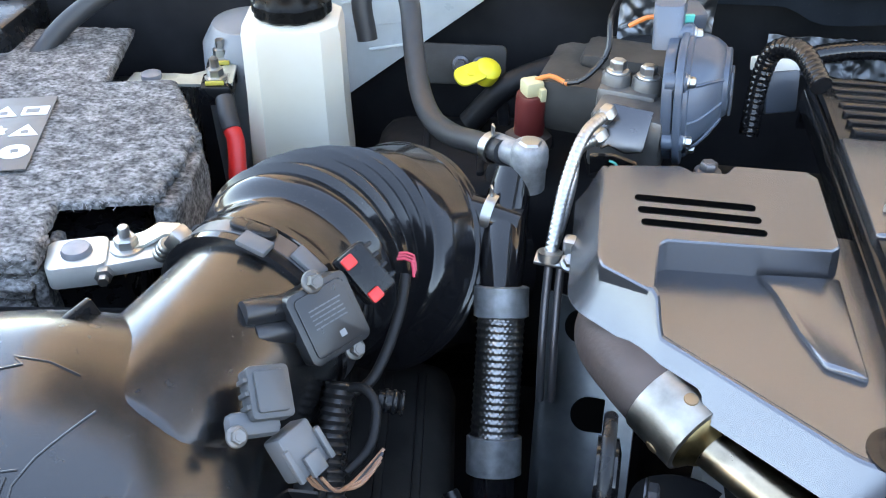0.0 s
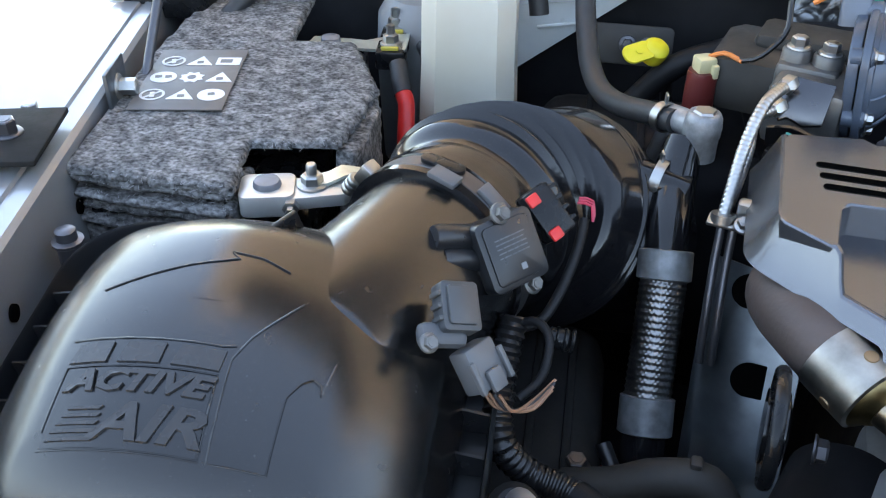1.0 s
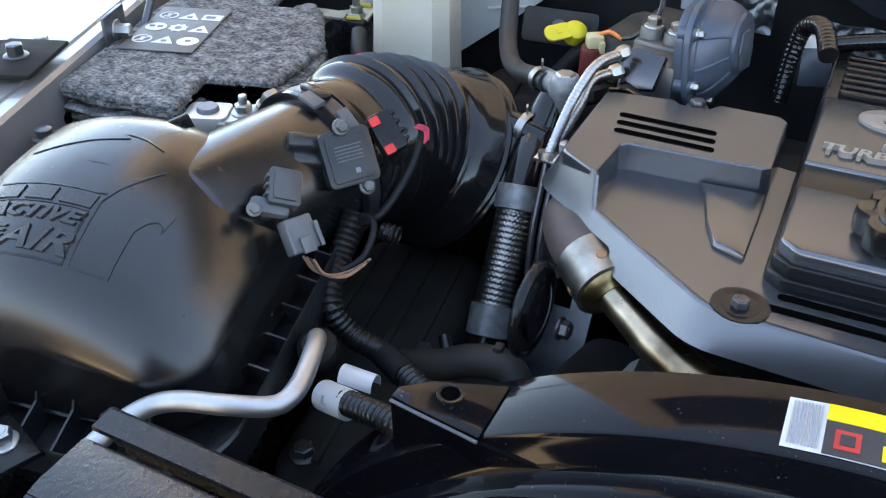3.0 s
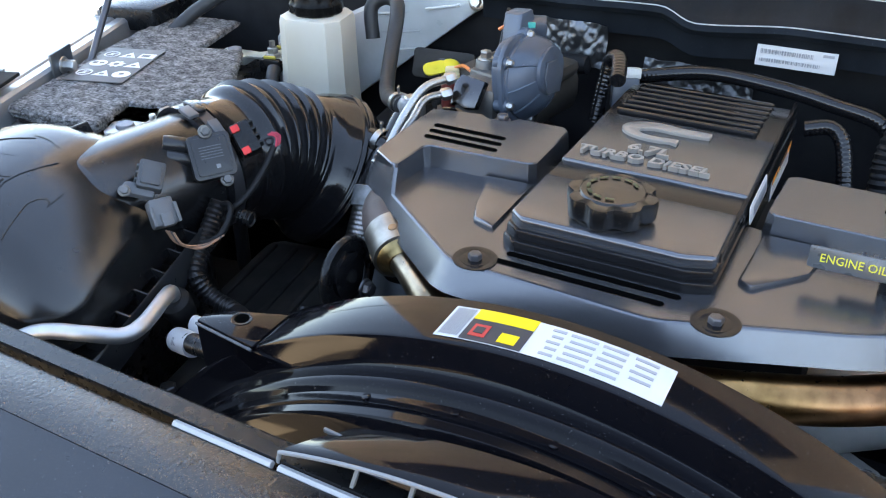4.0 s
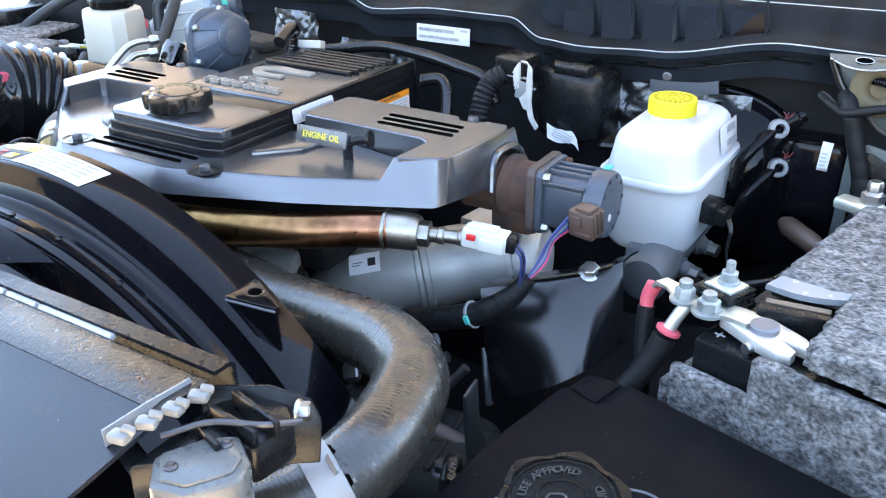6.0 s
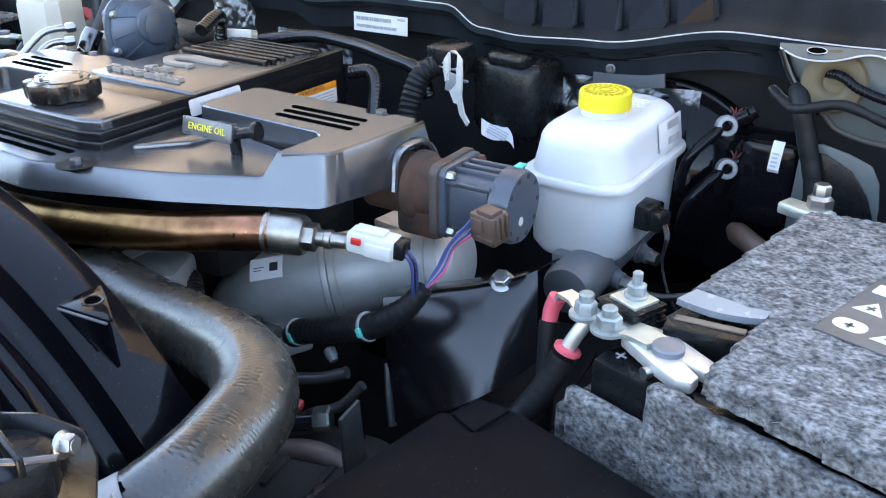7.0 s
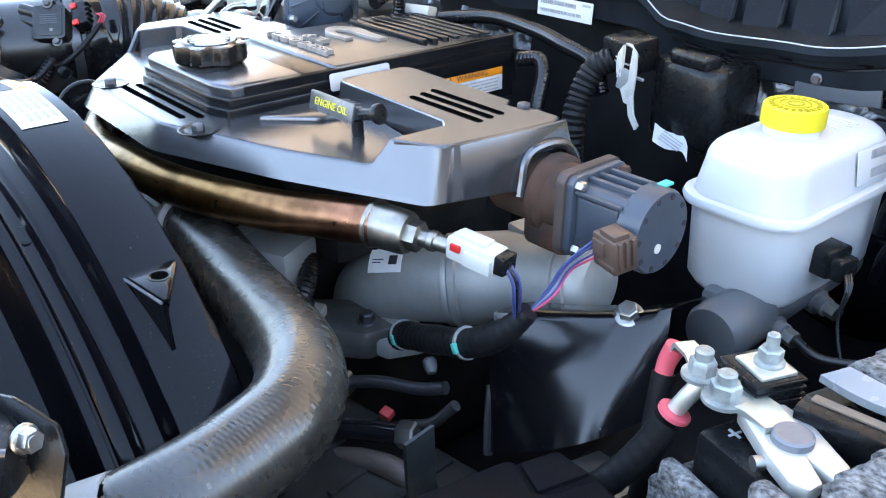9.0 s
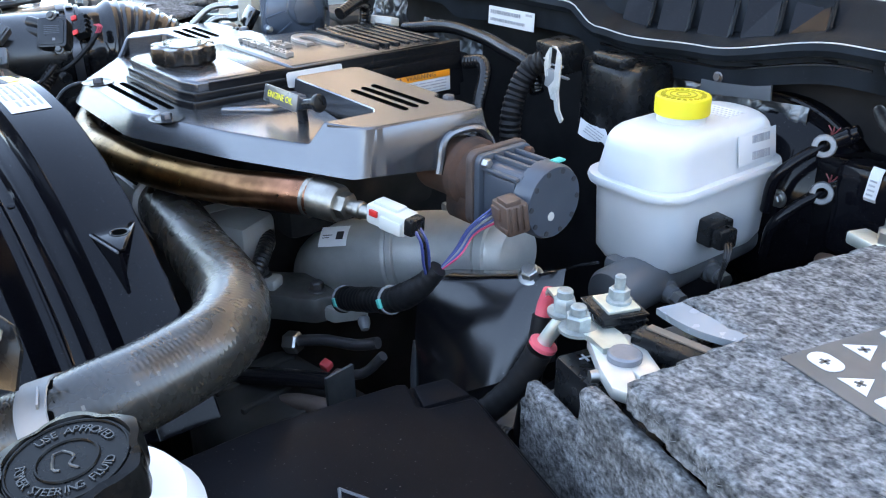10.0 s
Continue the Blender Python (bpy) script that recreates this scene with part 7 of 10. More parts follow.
def build_oil_cap():
    cap = thing("oil_filler_cap", "black lobed plastic oil filler cap on the cover", "cap", (-0.0035, 0.0755, MID))
    bm = bmesh.new()
    rows = []
    for r, h in ((0.85, 0.0), (0.98, 0.003), (1.0, 0.014), (0.97, 0.019), (0.80, 0.0205), (0.72, 0.0195), (0.68, 0.021), (0.02, 0.0225)):
        loop = []
        for k in range(72):
            a = 2 * math.pi * k / 72
            lobe = 1 - (0.15 * (0.5 - 0.5 * math.cos(8 * a)) ** 2 if r > 0.75 else 0)
            loop.append((0.037 * r * lobe * math.cos(a), 0.037 * r * lobe * math.sin(a), h))
        rows.append(loop)
    stacked(bm, rows, pose(-0.0035, 0.0755, MID + 0.001))
    part("grip", bm, PLASTIC_SOFT, cap)
    bm = bmesh.new()
    lathe(bm, [(0.031, -0.004), (0.031, 0.002)], pose(-0.0035, 0.0755, MID), 30)
    part("neck", bm, COVER_DARK, cap)
    bm = bmesh.new()
    for k in range(9):
        a = radians(40 + 30 * k)
        box(bm, (-0.0035 + 0.0195 * math.cos(a), 0.0755 + 0.0195 * math.sin(a), MID + 0.0236), (0.007, 0.0028, 0.0006), (0, 0, math.degrees(a) + 90), 0.0002)
    part("raised_print", bm, surface("faint_cap_print", (0.055, 0.055, 0.022), 0.4), cap)


def build_dipstick():
    stick = thing("engine_oil_dipstick", "black engine oil dipstick handle with yellow lettering", "dipstick", (0.17, 0.10, DECK))
    m = facing((0.178, 0.0935, 0.0115), (0.02, -1, 0.24), (0, 0, 1))
    bm = bmesh.new()
    prism(bm, rounded(0.0315, 0.0085, 0.002, 3), -0.0026, 0, 0.0006, m)
    plate = part("name_plate", bm, surface("pale_slate_plastic", (0.075, 0.080, 0.085), 0.30, spec=0.8), stick)
    writing("lettering", "ENGINE OIL", m @ pose(0, 0, 0.0002), 0.0092, surface("yellow_print", (0.75, 0.66, 0.05), 0.5), plate, 0.0003, "yellow lettering", wide=0.95)
    bm = bmesh.new()
    box(bm, (0.012, 0, -0.009), (0.034, 0.012, 0.012), bevel=0.002, m=m)
    for x in (0.000, 0.008, 0.016):
        box(bm, (x + 0.006, 0.006, -0.009), (0.003, 0.004, 0.012), bevel=0.0008, m=m)
    part("handle", bm, SLATE, stick)
    bm = bmesh.new()
    lathe(bm, [(0.005, -0.018), (0.005, -0.004), (0.0085, -0.002), (0.0092, 0.001), (0.0085, 0.003), (0.004, 0.004)], axis((0.228, 0.107, 0.014), (0.9, 0.25, 0.2)), 22)
    part("knob", bm, PLASTIC, stick)
    bm = bmesh.new()
    sweep(bm, [(0.204, 0.104, -0.022), (0.204, 0.102, 0.004)], 0.0055, 10)
    part("tube_end", bm, PLASTIC, stick)


def build_hot_tube():
    pipe = thing("crossover_tube", "heat-tinted bronze steel tube under the cover's front", "pipe", (0.1, 0.0, -0.06))
    bm = bmesh.new()
    sweep(bm, [(-0.177, 0.037, -0.0525), (-0.155, 0.020, -0.056), (-0.128, 0.000, -0.060), (-0.085, -0.018, -0.066), (0.0, -0.022, -0.066), (0.09, -0.008, -0.066), (0.18, 0.022, -0.064), (0.232, 0.048, -0.061), (0.278, 0.068, -0.058)], lambda run, s: 0.0125 if s < 0.05 else 0.0125 + 0.006 * min(1, (s - 0.05) / 0.35), 20, 0.006)
    part("tube", bm, TUBE, pipe)
    way = Vector((0.90, 0.30, -0.03))
    m = axis((0.272, 0.0665, -0.058), way)
    bm = bmesh.new()
    lathe(bm, [(0.0185, 0), (0.0202, 0.001), (0.0202, 0.004), (0.0188, 0.005), (0.0180, 0.032), (0.016, 0.036)], m, 26)
    part("end_sleeve", bm, AGED_STEEL, pipe, "aged steel end sleeve")
    # band clamp and browned elbow at the passenger end
    bm = bmesh.new()
    w2 = Vector((0.62, -0.62, -0.16)).normalized()
    lathe(bm, [(0.022, -0.018), (0.0245, -0.017), (0.0245, 0.017), (0.022, 0.018)], axis((-0.190, 0.050, -0.049), w2), 30)
    band = part("band_clamp", bm, AGED_STEEL, pipe, "satin steel band clamp")
    for a in (60, 100, 200):
        bm = bmesh.new()
        mm = axis((-0.190, 0.050, -0.049), w2) @ pose(0, 0, 0, 0, 0, a) @ pose(0.0243, 0, 0.004, 0, 90, 0)
        lathe(bm, [(0.0042, 0), (0.0038, 0.0008), (0.002, 0.001)], mm, 14)
        part("spot_weld", bm, surface("heat_spot", (0.30, 0.20, 0.12), 0.5, 0.9), band)
    bm = bmesh.new()
    lathe(bm, [(0.0225, 0.0165), (0.0215, 0.019), (0.0165, 0.022), (0.0130, 0.026)], axis((-0.190, 0.050, -0.049), w2), 28)
    part("reducer", bm, surface("gold_tinted_steel", (0.30, 0.21, 0.10), 0.34, 1.0, var=0.5, vscale=60), pipe, "gold-tinted reducer")
    bm = bmesh.new()
    sweep(bm, [(-0.197, 0.057, -0.047), (-0.215, 0.078, -0.043), (-0.228, 0.105, -0.046), (-0.226, 0.14, -0.06), (-0.21, 0.17, -0.08)], 0.0235, 22, 0.006)
    part("elbow", bm, RUST_DARK, pipe, "heat-browned elbow")

    sensor = thing("exhaust_sensor", "steel-bodied exhaust sensor with white connector", "sensor", (0.29, 0.09, -0.066))
    tip = Vector((0.272, 0.0665, -0.058)) + way.normalized() * 0.036
    bm = bmesh.new()
    lathe(bm, [(0.0128, 0), (0.0128, 0.010), (0.0105, 0.011)], axis(tip, way), 6)
    part("hex", bm, AGED_STEEL, sensor)
    bm = bmesh.new()
    lathe(bm, [(0.0075, 0.010), (0.0075, 0.018), (0.0085, 0.019), (0.0085, 0.024), (0.0068, 0.025), (0.0068, 0.038), (0.008, 0.039), (0.008, 0.050)], axis(tip, way), 18)
    part("barrel", bm, AGED_STEEL, sensor)
    bm = bmesh.new()
    mc = Matrix.Translation((0.3745, 0.0865, -0.052)) @ pose(0, 0, 0, 0, 5, 12)
    box(bm, (0, 0, 0), (0.044, 0.021, 0.019), bevel=0.003, m=mc)
    box(bm, (-0.003, 0, 0.0105), (0.028, 0.013, 0.004), bevel=0.0012, m=mc)
    box(bm, (0.008, -0.011, -0.002), (0.024, 0.004, 0.012), bevel=0.0012, m=mc)
    con = part("connector", bm, WHITE, sensor, "white connector")
    bm = bmesh.new()
    box(bm, (-0.012, -0.0112, 0.003), (0.009, 0.003, 0.006), bevel=0.001, m=mc)
    part("lock_tab", bm, RED, con, "red lock tab")
    bm = bmesh.new()
    box(bm, (0.024, 0, 0.001), (0.012, 0.018, 0.015), bevel=0.002, m=mc)
    part("wire_cap", bm, PLASTIC, con)
    for k, mat_ in enumerate((BLUE_WIRE, LOOM, BLUE_WIRE)):
        bm = bmesh.new()
        d = 0.003 * (k - 1)
        sweep(bm, [(0.402, 0.092 + d, -0.055), (0.409, 0.094 + d, -0.066), (0.407, 0.098 + d, -0.088), (0.402, 0.103, -0.108)], 0.0014, 6, 0.005)
        part("wire", bm, mat_, con)


def build_valve():
    valve = thing("exhaust_valve", "slate grey valve motor on a rusty cast body", "valve", (0.39, 0.19, -0.06))
    m = facing((0.320, 0.206, -0.047), (1, 0.03, 0.0), (0, 0, 1))
    bm = bmesh.new()
    lathe(bm, [(0.030, -0.03), (0.030, 0.012), (0.034, 0.016), (0.034, 0.024), (0.029, 0.028), (0.029, 0.046), (0.034, 0.052)], m, 26)
    box(bm, (0, -0.020, 0.028), (0.045, 0.05, 0.05), bevel=0.008, m=m)
    part("cast_body", bm, RUST, valve, "rusty cast-iron valve body")
    bm = bmesh.new()
    prism(bm, rounded(0.036, 0.036, 0.010), 0.050, 0.059, 0.0015, m)
    part("flange", bm, RUST_DARK, valve)
    bm = bmesh.new()
    prism(bm, rounded(0.0335, 0.034, 0.008), 0.059, 0.066, 0.0015, m)
    prism(bm, rounded(0.0275, 0.0275, 0.009), 0.064, 0.112, 0.002, m)
    lathe(bm, [(0.030, 0.106), (0.0345, 0.109), (0.0345, 0.124), (0.0325, 0.128)], m, 40)
    motor = part("motor", bm, SLATE, valve)
    for k in range(3):
        bm = bmesh.new()
        box(bm, (-0.013 + 0.013 * k, 0.0290, 0.088), (0.0045, 0.006, 0.046), bevel=0.001, m=m)
        part("rib", bm, SLATE, motor)
    for side in (-1, 1):
        bm = bmesh.new()
        box(bm, (side * 0.0280, 0.002, 0.088), (0.003, 0.034, 0.038), bevel=0.001, m=m)
        part("side_panel", bm, SLATE, motor)
        bm = bmesh.new()
        box(bm, (side * 0.0285, 0.0225, 0.088), (0.005, 0.003, 0.044), bevel=0.001, m=m)
        part("rib", bm, SLATE, motor)
    bm = bmesh.new()
    for k in range(10):
        a = 2 * math.pi * k / 10
        lathe(bm, [(0.0026, 0), (0.0026, 0.0012)], m @ pose(0.029 * math.cos(a), 0.029 * math.sin(a), 0.1275), 8)
    part("cap_pips", bm, INK, valve)
    bm = bmesh.new()
    lathe(bm, [(0.004, 0), (0.004, 0.0008)], m @ pose(-0.004, -0.012, 0.128), 14)
    part("paint_dot", bm, WHITE, valve)
    for a, mat_ in ((45, RUST), (135, STEEL), (225, STEEL), (315, RUST)):
        bm = bmesh.new()
        bolt(bm, m @ pose(0.038 * math.cos(radians(a)), 0.038 * math.sin(radians(a)), 0.0645), 0.005, 0.008, 0)
        part("flange_bolt", bm, mat_, valve)
    bm = bmesh.new()
    box(bm, (0.014, 0.0335, 0.117), (0.012, 0.0025, 0.008), bevel=0.0008, m=m)
    part("paint_mark", bm, TEAL, valve)
    # brown plug on the motor and its wires
    mc = Matrix.Translation((0.441, 0.164, -0.049)) @ pose(0, 0, 0, 8, 0, -14)
    bm = bmesh.new()
    box(bm, (0, 0, 0), (0.028, 0.022, 0.028), bevel=0.0025, m=mc)
    plug = part("plug", bm, BROWN_PLASTIC, valve, "brown connector")
    for at, size in (((0.003, -0.002, 0.0155), (0.018, 0.014, 0.005)), ((-0.004, -0.0115, 0.004), (0.014, 0.003, 0.012)), ((0.004, -0.0115, -0.008), (0.018, 0.003, 0.004)), ((0.0145, -0.006, 0.002), (0.003, 0.003, 0.022)), ((0.0145, 0.0, 0.002), (0.003, 0.003, 0.022)), ((0.0145, 0.006, 0.002), (0.003, 0.003, 0.022))):
        bm = bmesh.new()
        box(bm, at, size, bevel=0.0008, m=mc)
        part("plug_ridge", bm, BROWN_PLASTIC, plug)
    bm = bmesh.new()
    box(bm, (-0.0138, -0.002, -0.001), (0.003, 0.015, 0.022), bevel=0.001, m=mc)
    part("plug_face", bm, SHADE_BLACK, plug)
    for k, mat_ in enumerate((BLUE_WIRE, BLUE_WIRE, GREY_LIGHT, BLUE_WIRE, MAGENTA_WIRE)):
        bm = bmesh.new()
        d = 0.004 * (k - 2)
        sweep(bm, [mc @ Vector((-0.014, -0.006, 0.006 - 0.004 * k)), (0.416, 0.142 + d * 0.4, -0.062 - 0.002 * k), (0.410 + 0.0015 * k, 0.128, -0.082 - 0.001 * k), (0.404, 0.112, -0.102)], 0.0011, 6, 0.005)
        part("wire", bm, mat_, plug)


def build_intake_pipe():
    pipe = thing("intake_pipe", "cast aluminium charge-air pipe with a flanged elbow", "pipe", (0.25, 0.19, -0.2))
    way = [Vector(p) for p in ((0.105, 0.165, -0.240), (0.130, 0.158, -0.210), (0.170, 0.163, -0.185), (0.220, 0.188, -0.172), (0.265, 0.222, -0.163))]
    bm = bmesh.new()
    sweep(bm, way, lambda run, s: 0.037 + 0.006 * min(1, s * 1.4), 40, 0.005)
    part("elbow", bm, ALU, pipe)
    bm = bmesh.new()
    mm = axis((0.222, 0.190, -0.172), (0.045, 0.034, 0.009))
    lathe(bm, [(0.0425, -0.007), (0.0450, -0.006), (0.0455, -0.003), (0.0440, 0.0), (0.0470, 0.002), (0.0475, 0.008), (0.0445, 0.010)], mm, 40)
    part("bead", bm, ALU, pipe)
    bm = bmesh.new()
    sweep(bm, [(0.232, 0.198, -0.170), (0.265, 0.222, -0.163), (0.305, 0.238, -0.154), (0.338, 0.248, -0.147), (0.350, 0.2505, -0.1450)], lambda run, s: 0.0455 - 0.003 * s - 0.012 * max(0, (s - 0.86) / 0.14) ** 2, 40, 0.005)
    part("housing", bm, ALU, pipe)
    for at, w in (((0.318, 0.2425, -0.1505), (0.055, 0.017, 0.012)), ((0.332, 0.246, -0.148), (0.055, 0.014, 0.011))):
        bm = bmesh.new()
        lathe(bm, [(0.043, -0.004), (0.0462, -0.003), (0.0462, 0.003), (0.043, 0.004)], axis(at, w), 40)
        part("cast_rib", bm, ALU, pipe)
    bm = bmesh.new()
    prism(bm, [(0.250, 0.228), (0.305, 0.222), (0.330, 0.240), (0.315, 0.275), (0.255, 0.270)], -0.122, -0.112, 0.003)
    box(bm, (0.312, 0.238, -0.106), (0.010, 0.022, 0.022), (0, 0, 20), 0.003)
    part("top_flange", bm, ALU, pipe)
    bm = bmesh.new()
    prism(bm, [(0.10, 0.135), (0.165, 0.095), (0.22, 0.105), (0.235, 0.14), (0.15, 0.19), (0.11, 0.18)], -0.232, -0.214, 0.004)
    part("foot_flange", bm, ALU, pipe)
    for x, y, z in ((0.168, 0.112, -0.214), (0.222, 0.122, -0.214)):
        bm = bmesh.new()
        bolt(bm, pose(x, y, z), 0.0075, 0.009, 0.0105)
        part("flange_bolt", bm, STEEL_DARK, pipe)
    # code label, wrapped on the pipe
    q = Vector((0.138, -0.660, 0.739)).normalized()
    right = Vector((0.871, 0.436, 0.227))
    right = (right - q * right.dot(q)).normalized()
    mm = Matrix((right, q.cross(right), q)).transposed().to_4x4()
    mm.translation = Vector((0.1807, 0.1381, -0.1530)) + q * 0.0040
    hub = -0.0425

    def wrapped(bm, x0, x1, y0, y1, lift):
        rows = []
        for i in range(7):
            x = x0 + (x1 - x0) * i / 6
            row = []
            for j in range(7):
                a = (y0 + (y1 - y0) * j / 6) / 0.0425
                row.append((x, (0.0425 + lift) * math.sin(a), hub + (0.0425 + lift) * math.cos(a)))
            rows.append(row)
        sheet(bm, rows, 0.0004, mm)

    bm = bmesh.new()
    wrapped(bm, -0.018, 0.018, -0.012, 0.012, 0.0014)
    tag = solo("pipe_label", bm, CODE_PAPER, "small white code label on the aluminium pipe", "label")
    bm = bmesh.new()
    wrapped(bm, 0.0040, 0.0130, -0.0045, 0.0045, 0.0019)
    wrapped(bm, -0.014, -0.002, 0.0004, 0.0011, 0.0019)
    wrapped(bm, -0.014, -0.005, -0.0026, -0.0019, 0.0019)
    part("print", bm, INK, tag)
    settle(pipe, 0.010, 0.003, 0.003)
    settle(tag, 0.010, 0.003, 0.003)


def build_heat_shield():
    shield = thing("steering_shield", "glossy black pressed-steel shield below the brake reservoir", "shield", (0.42, 0.15, -0.2))
    def across(u, a, b, c):
        """A smooth bow through the left, middle and right columns."""
        return a * ((u - 0.55) * (u - 1) / 0.55) + b * (u * (u - 1) / (0.55 * -0.45)) + c * (u * (u - 0.55) / 0.45)

    tops = [Vector(p) for p in ((0.338, 0.142, -0.140), (0.425, 0.186, -0.1210), (0.464, 0.212, -0.106))]
    feet = [Vector(p) for p in ((0.366, 0.112, -0.255), (0.452, 0.128, -0.203), (0.480, 0.188, -0.186))]
    bm = bmesh.new()
    rows = []
    for k in range(49):
        u = k / 48
        a, b = across(u, *tops), across(u, *feet)
        row = [tuple(a + Vector((0, 0.045, -0.006))), tuple(a + Vector((0, 0.020, -0.001)))]
        for j in range(25):
            v = j / 24
            p = a.lerp(b, v) + Vector((0.45, -0.68, 0.55)) * (0.004 * math.sin(math.pi * v ** 0.8) + 0.0003 * math.sin(u * 23))
            row.append(tuple(p))
        rows.append(row)
    sheet(bm, rows, 0.002)
    part("skin", bm, SHIELD, shield, angle=60)
    # Left edge of the shield; its slate-blue light is put into the colour.
    bm = bmesh.new()
    sweep(bm, [(0.353, 0.127, -0.200), (0.360, 0.118, -0.226), (0.368, 0.111, -0.256)], 0.0042, 8)
    part("edge_flange", bm, STEEL_PLATE, shield, "blue-grey left edge, its lit tone put into the colour")
    bm = bmesh.new()
    prism(bm, [(0.440, 0.080), (0.500, 0.095), (0.505, 0.150), (0.455, 0.150)], -0.222, -0.218, 0.001)
    part("lower_tab", bm, STEEL_PLATE, shield)
    bm = bmesh.new()
    bolt(bm, axis((0.436, 0.196, -0.1190), (0.15, -0.45, 0.88)), 0.0085, 0.010, 0.012)
    part("shield_bolt", bm, STEEL, shield, "zinc-plated bolt")


build_engine_cover()
build_oil_cap()
build_dipstick()
build_hot_tube()
build_valve()
build_intake_pipe()
build_heat_shield()


# ---- the front: fan shroud, radiator panel, hose ----
FAN_X, FAN_Z, FAN_R = 0.0223, -0.3845, 0.4105


def fan_point(angle, y, r, dx=0.0):
    a = radians(angle)
    return (FAN_X + r * math.sin(a) + dx, y, FAN_Z + r * math.cos(a))


def build_shroud():
    shroud = thing("fan_shroud", "glossy black plastic fan shroud arching over the fan", "fan shroud", (FAN_X, -0.15, -0.1))
    R = FAN_R
    profile = [(-0.0905, R - 0.05), (-0.0895, R - 0.002), (-0.0915, R), (-0.1405, R), (-0.1422, R - 0.0010), (-0.1430, R - 0.0035), (-0.1450, R - 0.0185), (-0.1475, R - 0.0222), (-0.1520, R - 0.0236), (-0.1580, R - 0.0232), (-0.1620, R - 0.0245), (-0.1645, R - 0.0280), (-0.1665, R - 0.0305), (-0.1740, R - 0.0318), (-0.1762, R - 0.0312), (-0.1772, R - 0.0332), (-0.1790, R - 0.0334), (-0.1800, R - 0.0316), (-0.1860, R - 0.0324), (-0.1885, R - 0.0350), (-0.1905, R - 0.045), (-0.200, R - 0.058), (-0.235, R - 0.062)]
    bm = bmesh.new()
    sheet(bm, [[fan_point(-60 + k, y, r) for y, r in profile] for k in range(121)], 0.0025)
    part("shroud_ring", bm, GLOSS, shroud)
    for a in (-6, 3.8, 13, -16, 24):
        bm = bmesh.new()
        p = Vector(fan_point(a, -0.1700, R - 0.0305))
        lathe(bm, [(0.0032, 0), (0.0030, 0.0004), (0.0016, 0.0006)], axis(p, (math.sin(radians(a)), -0.1, math.cos(radians(a)))), 12)
        part("rivet", bm, GLOSS, shroud)
    # mounting ears: a flat top with a bolt hole and a pale front edge
    for hole, base, outline, front in (
        ((-0.2255, -0.1205), -0.036, [(-0.197, -0.145), (-0.197, -0.099), (-0.240, -0.115), (-0.2555, -0.128), (-0.2555, -0.137)], [(-0.2555, -0.138), (-0.197, -0.146), (-0.150, -0.147)]),
        ((0.271, -0.1135), -0.046, [(0.247, -0.132), (0.304, -0.126), (0.304, -0.122), (0.276, -0.105), (0.258, -0.095), (0.240, -0.093)], [(0.225, -0.134), (0.247, -0.133), (0.304, -0.127)]),
    ):
        bm = bmesh.new()
        prism(bm, outline, base - 0.003, base, 0.0008)
        drop = 0.045
        sheet(bm, [[(x, y, base - 0.004) for x, y in front], [(x, y + 0.002, base - drop) for x, y in front]], 0.003)
        tab = part("mount_tab", bm, GLOSS, shroud)
        bm = bmesh.new()
        sweep(bm, [(x, y - 0.0006, base - 0.0022) for x, y in (front[1:] if hole[0] > 0 else front[:2])], 0.0012, 6, 0.004)
        part("pale_edge", bm, GREY_PLASTIC, tab, "pale ear edge")
        bm = bmesh.new()
        lathe(bm, [(0.0085, 0.0), (0.0083, 0.0006), (0.0066, 0.0006), (0.0060, 0.0003)], pose(*hole, base), 22)
        part("hole_rim", bm, PLASTIC, tab)
        bm = bmesh.new()
        lathe(bm, [(0.0060, 0.0), (0.0058, 0.0007)], pose(*hole, base), 18)
        part("hole", bm, SHADE_BLACK, tab)
    # arched hood with five openings on the radiator panel, running back to the shroud
    arch = thing("vent_arch", "black arched air vent of five openings on the radiator panel", "vent", (0.02, -0.262, 0.0))

    def arch_z(x):
        return 0.0298 - 0.0148 * abs((x - 0.038) / 0.111) ** 2.0 if x < 0.038 else 0.0298 - 0.0248 * ((x - 0.038) / 0.089) ** 1.9

    def rear_z(x):
        return 0.0300 - 0.0165 * ((x - 0.060) / 0.105) ** 2

    n = 44
    rows = []
    for k in range(n + 1):
        x, xr = -0.0765 + 0.2045 * k / n, -0.052 + 0.236 * k / n
        zf, zr = arch_z(x), rear_z(xr)
        rows.append([(x, -0.2600, zf - 0.0035), (x, -0.2625, zf - 0.0032), (x, -0.2628, zf - 0.0006), (x, -0.2615, zf)] + [(x + (xr - x) * t, -0.2615 + 0.0345 * t, zf + (zr - zf) * t + 0.0012 * math.sin(math.pi * t)) for t in (0.2, 0.4, 0.6, 0.8, 1.0)] + [(xr, -0.2255, zr - 0.002), (xr, -0.2250, zr - 0.030)])
    bm = bmesh.new()
    sheet(bm, rows, 0.0018)
    part("arch_top", bm, GLOSS, arch)
    bm = bmesh.new()
    sweep(bm, [(-0.0805, -0.2632, 0.0035), (-0.0790, -0.2632, 0.0115)] + [(-0.0765 + 0.2045 * k / n, -0.2632, arch_z(-0.0765 + 0.2045 * k / n) - 0.0018) for k in range(n + 1)], 0.0014, 8, 0.004)
    part("arch_edge", bm, GREY_LIGHT, arch, "pale arch front edge")
    VENT_GREY = surface("vent_grey", (0.20, 0.21, 0.215), 0.45)
